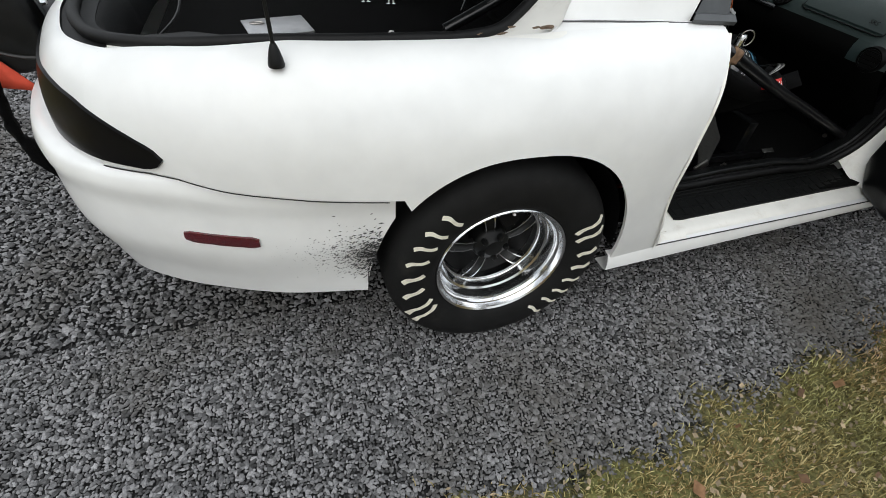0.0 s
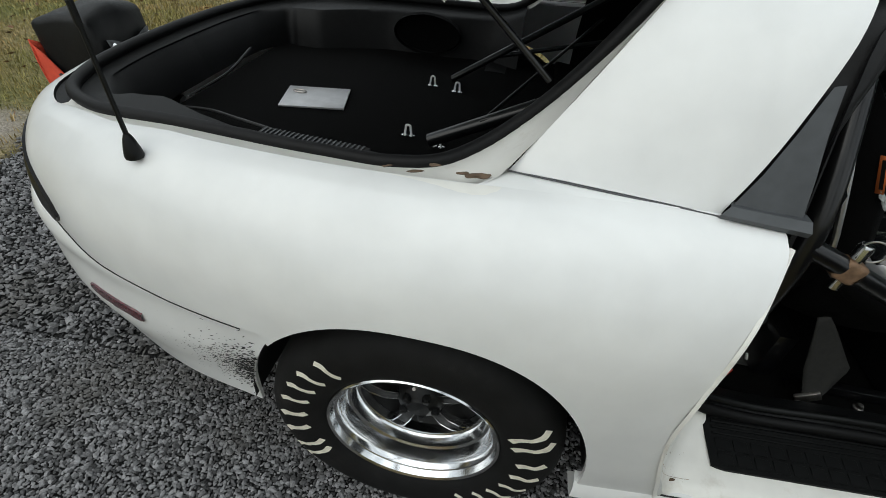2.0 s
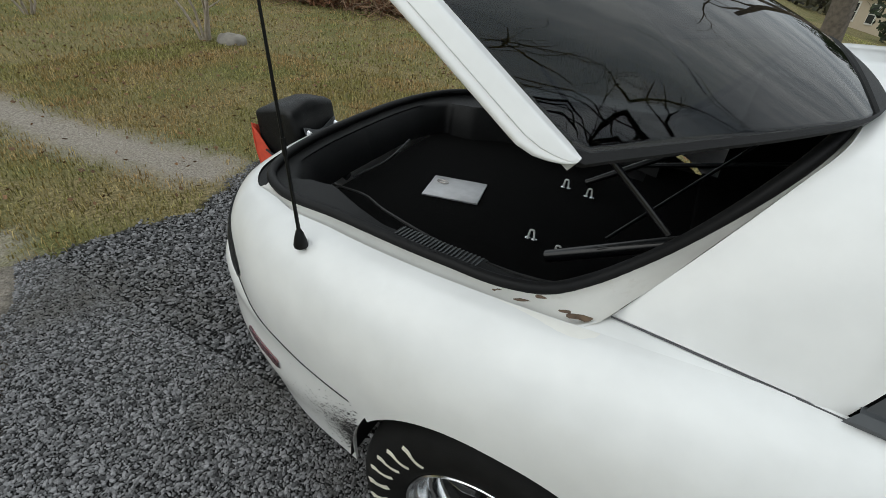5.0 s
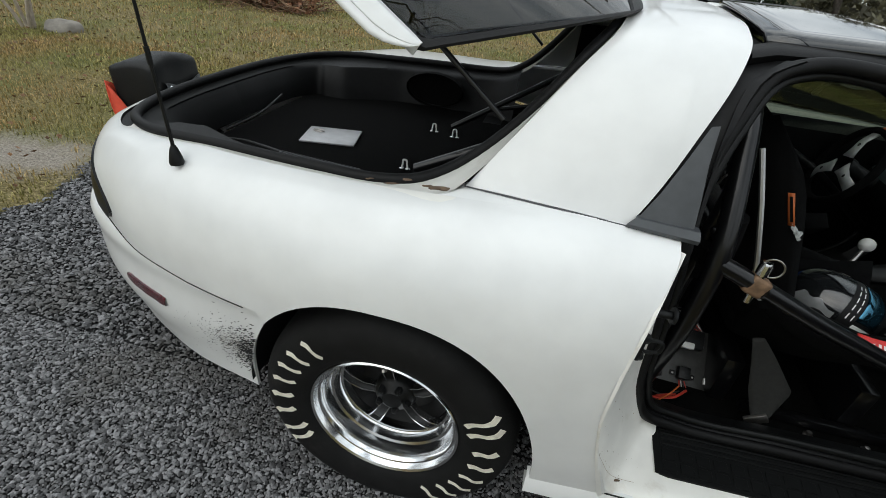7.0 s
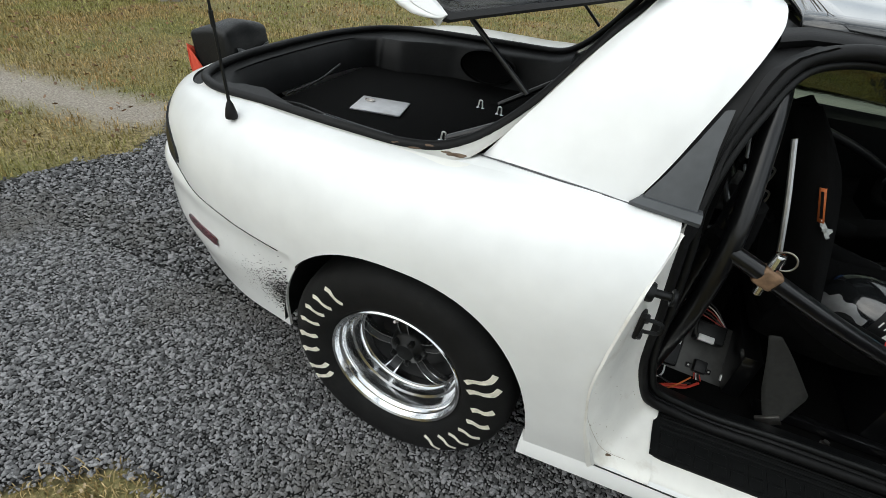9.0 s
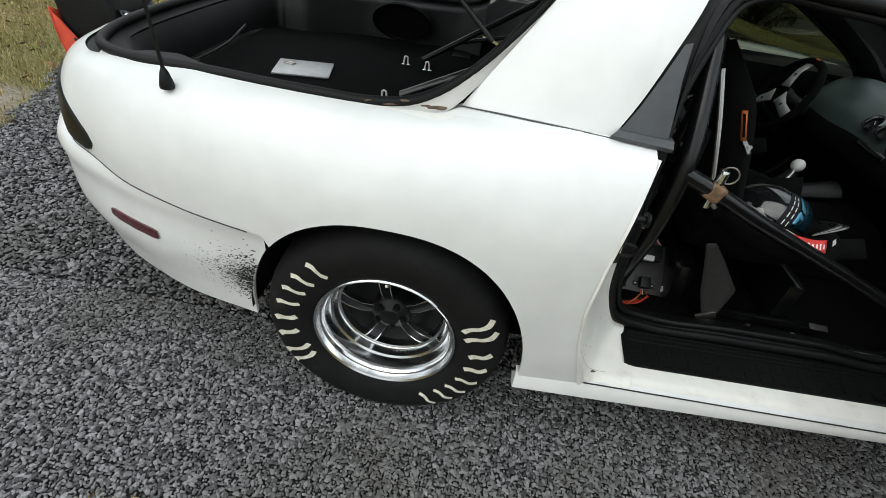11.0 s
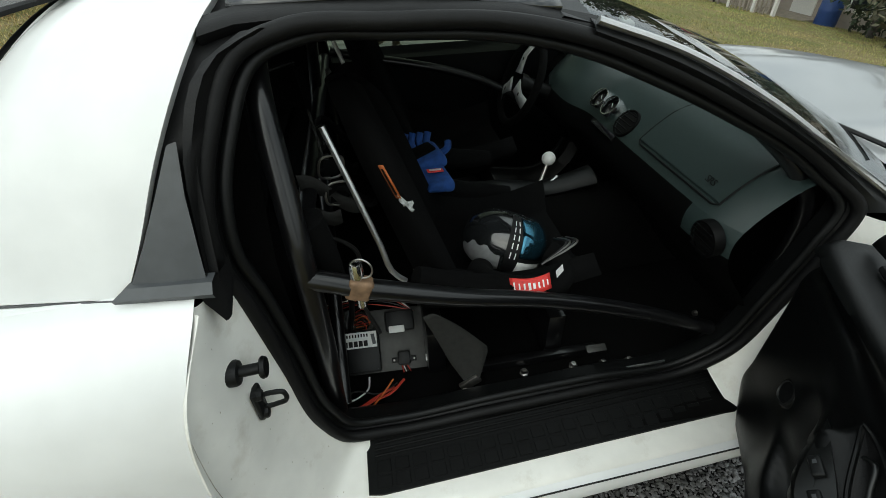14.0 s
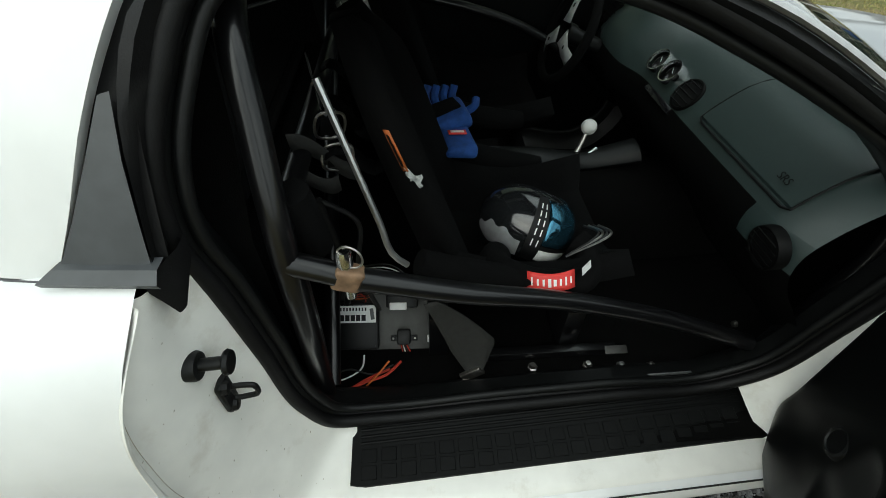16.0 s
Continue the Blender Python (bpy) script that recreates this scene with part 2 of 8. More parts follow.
def block(size, place=(0, 0, 0), turn=(0, 0, 0), bevel=0.004, seg=2, bm=None):
    t = bmesh.new()
    bmesh.ops.create_cube(t, size=1)
    bmesh.ops.scale(t, vec=size, verts=t.verts)
    if bevel:
        bmesh.ops.bevel(t, geom=t.edges[:], offset=min(bevel, min(size) * 0.45), segments=seg, affect="EDGES", profile=0.5)
    bmesh.ops.transform(t, matrix=pose(*place, *turn), verts=t.verts)
    if bm is None:
        return t
    me = bpy.data.meshes.new("tmp")
    t.to_mesh(me)
    t.free()
    bm.from_mesh(me)
    bpy.data.meshes.remove(me)
    return bm


def lathe(profile, n=48, axis="Y", place=(0, 0, 0), bm=None, turn=None):
    """Turns (radius, along) pairs round an axis through place."""
    bm = bm or bmesh.new()
    rows = []
    for r, a in profile:
        row = []
        for k in np.linspace(0, 2 * math.pi, n, endpoint=False):
            c, s = r * math.cos(k), r * math.sin(k)
            v = Vector({"Y": (c, a, s), "X": (a, c, s), "Z": (c, s, a)}[axis])
            if turn:
                v = turn @ v
            row.append(bm.verts.new(v + Vector(place)))
        rows.append(row)
    for a, b in zip(rows, rows[1:]):
        for j in range(n):
            bm.faces.new((a[j], a[(j + 1) % n], b[(j + 1) % n], b[j]))
    return bm


def disc(r, n=24, m=None):
    bm = bmesh.new()
    bmesh.ops.create_circle(bm, cap_ends=True, segments=n, radius=r, matrix=m or Matrix())
    return bm


def solid(ob, thick, offset=-1):
    md = ob.modifiers.new("thickness", "SOLIDIFY")
    md.thickness, md.offset = thick, offset
    return ob


# ---- the car: body ----
YC = 0.90  # the car's middle plane; its right side faces the camera
car = thing("car", "white sports coupe with open hatch and open passenger door", "car")


def flip(p):
    return (p[0], 2 * YC - p[1], p[2])


UP = [(0.58, -0.02), (0.3, -0.04), (0.0, -0.048), (-0.3, -0.035), (-0.55, 0.002), (-0.72, 0.05), (-0.85, 0.118), (-0.96, 0.19), (-1.05, 0.30), (-1.12, 0.52), (-1.145, 0.90)]
LOW = [(-0.325, 0.002), (-0.405, 0.012), (-0.66, 0.045), (-0.80, 0.088), (-0.95, 0.16), (-1.07, 0.25), (-1.15, 0.38), (-1.21, 0.56), (-1.24, 0.90)]
UPC, LOWC = cr(UP, 400), cr(LOW, 300)


def at_x(curve, x):
    """Where the plan curve stands at x, and its outward normal."""
    i = int(np.argmin(abs(curve[:, 0] - x)))
    return i


def normal(curve, i):
    d = curve[min(i + 1, len(curve) - 1)] - curve[max(i - 1, 0)]
    d = d / np.linalg.norm(d)
    return np.array([d[1], -d[0]])


def out_normal(curve, i):
    n = normal(curve, i)
    return n if n @ (curve[i] - np.array([-0.2, YC])) > 0 else -n


def ztop(x, y):
    return float(np.interp(x, [-1.25, -1.1, -0.95, -0.82, -0.55, -0.1, 0.1, 0.45, 0.6], [0.900, 0.902, 0.912, 0.930, 0.960, 0.962, 0.972, 0.984, 0.98]))


def inset(x, y):
    a = float(np.interp(x, [-1.22, -1.1, -0.95, -0.82, -0.55, -0.1, 0.1, 0.3, 0.45, 0.6], [0.08, 0.09, 0.11, 0.135, 0.148, 0.168, 0.168, 0.165, 0.16, 0.15]))
    return a


def arch_z(x):
    """The wheel arch's edge over x."""
    a = abs(x) / 0.404
    return 0.24 + 0.507 * (1 - a**2.5) ** (1 / 2.1) if a < 1 else 0.24


def seam_z(x):
    return float(np.interp(x, [-1.3, -0.95, -0.85, -0.79, -0.69, -0.515, -0.33], [0.69, 0.69, 0.70, 0.70, 0.682, 0.666, 0.655]))


def side(i, m, lift=0.0):
    """A point of the upper body: column i of the plan, m from below (negative) over the shoulder to 1 at the top edge."""
    x, y = UPC[i]
    n = out_normal(UPC, i)
    zt, T = ztop(x, y), inset(x, y)
    zb = 0.70
    if m <= 0:
        z, d = zb + m * 0.46, 0.035 * m * m
        d += 0.012 * max(0, -m - 0.72) ** 1 if x > 0.38 else 0
    else:
        f = m * math.pi / 2
        z, d = zb + (zt - zb) * math.sin(f) ** 0.84, T * (1 - math.cos(f)) ** 0.92
    q = np.array([x, y]) - n * (d - lift)
    return (float(q[0]), float(q[1]), float(z))


def m_of(i, z):
    x, y = UPC[i]
    zt = ztop(x, y)
    return (z - 0.70) / 0.46 if z <= 0.70 else math.asin(min(1, ((z - 0.70) / (zt - 0.70)) ** (1 / 0.84))) * 2 / math.pi


def cut_x(z):
    """The door cut line at the front of the quarter panel."""
    return float(np.interp(z, [0.24, 0.30, 0.36, 0.44, 0.53, 0.61, 0.683, 0.76, 0.823, 0.88, 0.928, 0.96, 1.0], [0.595, 0.593, 0.570, 0.534, 0.512, 0.504, 0.503, 0.507, 0.515, 0.526, 0.541, 0.553, 0.558]))


def cut_side(z):
    p = side(at_x(UPC, cut_x(z)), m_of(at_x(UPC, cut_x(z)), z))
    return (cut_x(z), p[1], p[2])


def quarter(columns, low, name, label="", top=1.0, lip=True, rows=18, mirror=False, lift=0.0, material=WHITE):
    out = []
    for i in columns:
        m0 = m_of(i, low(UPC[i][0]))
        pts = [side(i, m, lift) for m in np.linspace(m0, top, rows)]
        k = max(0.0, (UPC[i][0] - 0.408) / 0.167)
        pts = [(p[0] + k * (cut_x(p[2]) - 0.575), p[1], p[2]) for p in pts]
        if lip:
            n = out_normal(UPC, i)
            p = pts[0]
            pts.insert(0, (p[0] - n[0] * 0.011, p[1] - n[1] * 0.011, p[2] + 0.003))
        out.append([flip(p) for p in pts] if mirror else pts)
    return part(name, sheet(out), material, car, label, angle=60)


xs = np.r_[np.linspace(0.575, 0.408, 12), 0.404 * np.cos(np.linspace(0.03, math.pi - 0.4, 46)), np.linspace(-0.39, -0.955, 34)]
cols = []
for x in xs:
    i = at_x(UPC, x)
    if not cols or i > cols[-1]:
        cols.append(i)
end = cols[-1]
rear_cols = sorted({int(v) for v in np.linspace(end, 399, 30)})


def arch_low(x):
    if x > 0.402:
        return 0.255
    a = arch_z(x)
    return max(a, seam_z(x)) if x < -0.30 else a


for mirrored in (False, True):
    quarter(cols, arch_low, "quarter_panel", mirror=mirrored)
    quarter(rear_cols, lambda x: 0.70, "tail_panel", mirror=mirrored)
    # smoked tail lamp, pointed at its side end
    lamp_cols = sorted({int(v) for v in np.linspace(at_x(UPC, -0.81), 380, 44)})
    rows = []
    for i in lamp_cols:
        x = UPC[i][0]
        za = float(np.interp(x, [-1.1, -0.93, -0.855, -0.83, -0.817, -0.81], [0.704, 0.705, 0.707, 0.713, 0.722, 0.736]))
        zb = float(np.interp(x, [-1.06, -0.98, -0.93, -0.855, -0.83, -0.817, -0.81], [0.850, 0.832, 0.810, 0.775, 0.764, 0.755, 0.742]))
        rows.append([side(i, m_of(i, z), l) for z, l in [(za, -0.004), *[(z, 0.006) for z in np.linspace(za + 0.003, zb - 0.003, 7)], (zb, -0.004)]])
    part("tail_lamp", sheet([[flip(p) for p in r] for r in rows] if mirrored else rows), TAILM, car, "smoked black tail lamp")

# bumper skin; its front edge follows the wheel arch
rows = []
for i in [*range(0, 30, 2), *range(30, 300, 5)]:
    x, y = LOWC[i]
    n = out_normal(LOWC, i)
    zs = min(seam_z(x), 0.70) - 0.005
    prof = [(0.05, zs + 0.002), (0.012, zs), (-0.002, zs - 0.03), (0.002, 0.60), (0.0, 0.53), (0.002, 0.47), (0.014, 0.42), (0.03, 0.37), (0.042, 0.32), (0.05, 0.285), (0.09, 0.285)]
    k = float(np.interp(x, [-0.8, -0.4], [1, 0.5]))
    zl = max(0.285, min(arch_z(x), zs - 0.002)) if x > -0.406 else 0.285
    pc = cr([(d, 0, z) for d, z in prof[1:-1]], 60)[::-1]
    fit_z = [(float(np.interp(z, pc[:, 2], pc[:, 0])), z) for z in np.linspace(zs, zl, 24)]
    rows.append([(x - n[0] * d * k, y - n[1] * d * k, z) for d, z in [prof[0]] + fit_z + [(fit_z[-1][0] + 0.009 / k, zl + 0.003)]])
full = rows + [[flip(p) for p in r] for r in rows[::-1]]
part("rear_bumper", sheet(full), WHITE, car, "white plastic rear bumper cover", angle=60)


def marker(mirrored):
    rows = []
    for x in np.linspace(-0.825, -0.655, 12):
        i = int(np.argmin(abs(LOWC[:, 0] - x)))
        n = out_normal(LOWC, i)
        c = np.array([x, LOWC[i][1]])
        zc = 0.518 + (x + 0.66) * -0.05
        f = 0.018 if -0.822 < x < -0.658 else 0.013
        row = [(*(c + n * -0.004), zc - f), (*(c + n * 0.004), zc - f + 0.002), (*(c + n * 0.006), zc), (*(c + n * 0.004), zc + f - 0.002), (*(c + n * -0.004), zc + f)]
        rows.append([flip(p) for p in row] if mirrored else row)
    part("side_marker", sheet(rows), MARKER, car, "dark red side marker lens")


marker(False)
marker(True)

# black rubber speckle sprayed on the bumper behind the tyre
bm = bmesh.new()
rng = random.Random(5)
for k in range(1500):
    a = min(1, abs(rng.gauss(0, 0.42)))
    x = -0.36 - 0.28 * a * rng.random() ** 0.5
    z = 0.452 + (x + 0.42) * -0.12 + rng.gauss(0, 0.045) * (1 - 0.35 * a)
    if x > -0.406 and z < arch_z(x) + 0.006:
        continue
    i = int(np.argmin(abs(LOWC[:, 0] - x)))
    n = out_normal(LOWC, i)
    y = LOWC[i][1]
    d = float(np.interp(z, [0.37, 0.42, 0.47, 0.53], [0.016, 0.008, 0.001, 0.0])) * 0.6
    r = rng.uniform(0.0005, 0.0021) * (1.2 - a)
    c = Vector((x - n[0] * (d - 0.002), y - n[1] * (d - 0.002), z))
    s = rng.uniform(1.5, 4)
    ang = rng.gauss(0.25, 0.35)
    ux, uz = math.cos(ang), math.sin(ang)
    bm.faces.new([bm.verts.new(c + Vector((r * s * ux * ca - r * uz * sa, -0.0005, r * s * uz * ca + r * ux * sa))) for ca, sa in ((1, 0), (0, 1), (-1, 0), (0, -1))])
tagged(part("rubber_spatter", bm, SOOT, car, "black rubber spatter"), kind="stuff")

# dark shut line between quarter panel and bumper
for sy in (0, 1):
    line = []
    for x in np.linspace(-0.345, -0.955, 30):
        i = at_x(UPC, x)
        z = seam_z(x) - 0.003
        line.append(side(i, m_of(i, z), 0.0012))
    part("shut_line", tube([flip(p) for p in line] if sy else line, 0.0014, 6), SOOT, car, "dark bumper shut line")

# wheel wells
for sy in (0, 1):
    bm = bmesh.new()
    rows = []
    for a in np.linspace(0.0, math.pi, 30):
        r = 0.425
        row = [(r * math.cos(a) * 0.94, y, 0.33 + r * math.sin(a)) for y in (0.016, 0.1, 0.25, 0.45)] + [(0.02 * math.cos(a), 0.455, 0.35 + 0.02 * math.sin(a))]
        rows.append([flip(p) for p in row] if sy else row)
    part("wheel_well", sheet(rows), RUBBER, car, "black wheel well")

# hatch opening: seal, ledge and inner trim
SEAL = [(-1.035, 0.90, 0.905), (-1.022, 0.64, 0.905), (-0.985, 0.47, 0.906), (-0.915, 0.345, 0.910), (-0.81, 0.277, 0.917), (-0.57, 0.243, 0.926), (-0.25, 0.212, 0.932), (-0.1, 0.208, 0.936), (-0.02, 0.226, 0.944), (0.045, 0.266, 0.965), (0.105, 0.295, 1.005), (0.185, 0.315, 1.085), (0.255, 0.336, 1.175), (0.31, 0.37, 1.25), (0.35, 0.44, 1.292), (0.37, 0.57, 1.31), (0.38, 0.9, 1.318)]
half = cr(SEAL, 90)
loop = np.vstack([half, np.array([flip(p) for p in half[::-1]])[1:-1]])


def closed_tube(pts, r, n=10, flat=1.0, name="seal", material=RUBBER, parent=None, label=""):
    bm = bmesh.new()
    p = np.array(pts)
    c = p.mean(0)
    rows = []
    for i in range(len(p)):
        d = p[(i + 1) % len(p)] - p[i - 1]
        d /= np.linalg.norm(d)
        o = p[i] - c
        o -= (o @ d) * d
        o /= np.linalg.norm(o)
        u = np.cross(d, o)
        rows.append([bm.verts.new(p[i] + r * (math.cos(k) * o + flat * math.sin(k) * u)) for k in np.linspace(0, 2 * math.pi, n, endpoint=False)])
    for i in range(len(rows)):
        a_, b_ = rows[i], rows[(i + 1) % len(rows)]
        for j in range(n):
            bm.faces.new((a_[j], a_[(j + 1) % n], b_[(j + 1) % n], b_[j]))
    return part(name, bm, material, parent or car, label, angle=70)


closed_tube(loop, 0.0145, name="hatch_seal", label="black rubber hatch opening seal")

# sail panel and roof hoop in one skin
SR = [(0.109, 0.168, 0.981), (0.165, 0.204, 1.056), (0.235, 0.255, 1.15), (0.30, 0.312, 1.235), (0.348, 0.375, 1.288), (0.372, 0.48, 1.318), (0.385, 0.66, 1.333), (0.39, 0.9, 1.338)]
SF = [(0.448, 0.122, 0.9855), (0.485, 0.15, 1.055), (0.53, 0.198, 1.155), (0.572, 0.262, 1.24), (0.60, 0.34, 1.295), (0.615, 0.45, 1.323), (0.625, 0.66, 1.34), (0.63, 0.9, 1.346)]
sr, sf = cr(SR, 44), cr(SF, 44)
sail_rows = []
for k, (a, b) in enumerate(zip(sr, sf)):
    row = []
    bul = 0.018 * math.sin(math.pi * min(1, k / 30))
    for u in np.linspace(0, 1, 9):
        p = a * (1 - u) + b * u
        o = np.array([0, -0.8, 0.5]) * bul * math.sin(math.pi * (0.15 + 0.7 * u))
        e = -0.006 * (abs(2 * u - 1) ** 6)
        row.append(tuple(p + o + np.array([0, -e, e])))
    inner = [(row[0][0] + 0.004, row[0][1] + 0.02, row[0][2] - 0.012)]
    outer = [(row[-1][0] - 0.004, row[-1][1] + 0.02, row[-1][2] - 0.012)]
    sail_rows.append(inner + row + outer)
skin = sail_rows + [[flip(p) for p in r] for r in sail_rows[::-1]][1:]
part("roof_hoop", sheet(skin), WHITE, car, "white painted roof hoop and sail panels", angle=55)
# shoulder strip from the quarter's top edge in to the sail foot
for sy in (0, 1):
    rows = []
    for u in np.linspace(-0.14, 1.0, 25):
        x = 0.109 + (0.448 - 0.109) * u
        t = np.array(side(at_x(UPC, x), 1.0))
        f = np.array([x, 0.168 + (0.122 - 0.168) * u, 0.981 + (0.9855 - 0.981) * u])
        f = f + (t - f) * max(0.0, -u / 0.14)
        g = f + np.array([0, 0.0, -0.0035])
        row = [tuple(t + np.array([0, -0.0005, -0.0005])), tuple(t * 0.66 + g * 0.34 + np.array([0, 0, 0.0015])), tuple(t * 0.3 + g * 0.7 + np.array([0, 0, 0.0015])), tuple(g + np.array([0, -0.003, 0])), tuple(g + np.array([0, 0.004, -0.006])), tuple(g + np.array([0, 0.04, -0.008]))]
        rows.append([flip(p) for p in row] if sy else row)
    part("shoulder_strip", sheet(rows), WHITE, car, "white shoulder under the sail panel", angle=60)
    line = [(0.109 + 0.339 * u, 0.1675 - 0.046 * u - 0.001, 0.9787 + 0.0045 * u) for u in np.linspace(0, 1, 12)]
    part("shut_line", tube([flip(p) for p in line] if sy else line, 0.0015, 6), SHUT, car, "grey sail panel shut line")

# painted ledge between skin edges and seal
for sy in (0, 1):
    edge = [side(i, 1.0) for i in range(399, at_x(UPC, 0.10), -4)] + [tuple(p) for p in sr[:30:2]]
    edge = cr([e for k, e in enumerate(edge) if k % 3 == 0 or k == len(edge) - 1], 80)
    inner = cr(SEAL[:15], 80)
    rows = []
    for a, b in zip(edge, inner):
        d = b - a
        row = [tuple(a), tuple(a + d * 0.06 + np.array([0, 0, -0.006])), tuple(a + d * 0.5 + np.array([0, 0, -0.012])), tuple(b + np.array([0, 0, -0.006])), tuple(b + d * 0.25 / max(1e-6, np.linalg.norm(d)) * 0.03 + np.array([0, 0, -0.03]))]
        rows.append([flip(p) for p in row] if sy else row)
    tail = [k for k, a in enumerate(edge) if a[0] < -0.86]
    part("hatch_ledge", sheet(rows[tail[-1]:]), JAMB, car, "cream dirty painted hatch ledge", angle=50)
    part("tail_ledge", sheet(rows[: tail[-1] + 1]), RUBBER, car, "black tail ledge under the hatch", angle=50)
    # the ledge runs out over the shoulder in a rounded lobe
    rows = []
    for x in np.linspace(-0.10, 0.105, 28):
        i = at_x(UPC, x)
        w = float(np.interp(x, [-0.10, -0.05, 0.0, 0.035, 0.06, 0.08, 0.095, 0.105], [0.003, 0.03, 0.07, 0.105, 0.115, 0.105, 0.07, 0.01]))
        row = [side(i, 1 - w * (1 - v), 0.0012) for v in np.linspace(0, 1, 5)]
        rows.append([flip(p) for p in row] if sy else row)
    part("ledge_lobe", sheet(rows), JAMB, car, "cream dirty painted ledge corner")

# luggage bay: black side trims, carpet floor, tail trim
bay = []
for p in half:
    if p[2] < 1.0:
        d = np.array([-0.45, YC, 0]) - np.array([p[0], p[1], 0])
        d /= np.linalg.norm(d)
        k = float(np.clip((p[0] + 0.95) / 0.12, 0, 1))
        d = d * (1 - k) + np.array([0, 1.0, 0]) * k
        w = float(np.interp(p[0], [-1.0, -0.93, -0.84, -0.74, -0.60, -0.48, -0.2, 0.1], [0.05, 0.08, 0.14, 0.175, 0.115, 0.085, 0.10, 0.06]))
        z = p[2]
        bay.append([tuple(p + np.array([0, 0, -0.006])), tuple(p + d * 0.022 + np.array([0, 0, -0.020])), tuple(p + d * 0.04 + np.array([0, 0, -0.024])), tuple(p + d * (w - 0.012) + np.array([0, 0, -0.030])), tuple(p + d * w + np.array([0, 0, -0.042])), tuple(p + d * (w + 0.02) + np.array([0, 0, 0.80 - z])), tuple(p + d * (w + 0.03) + np.array([0, 0, 0.75 - z]))])
for sy in (0, 1):
    part("bay_trim", sheet([[flip(p) for p in r] for r in bay] if sy else bay), BAYM, car, "black plastic luggage bay trim")
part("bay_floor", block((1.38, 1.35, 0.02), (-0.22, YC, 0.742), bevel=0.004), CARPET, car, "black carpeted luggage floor")
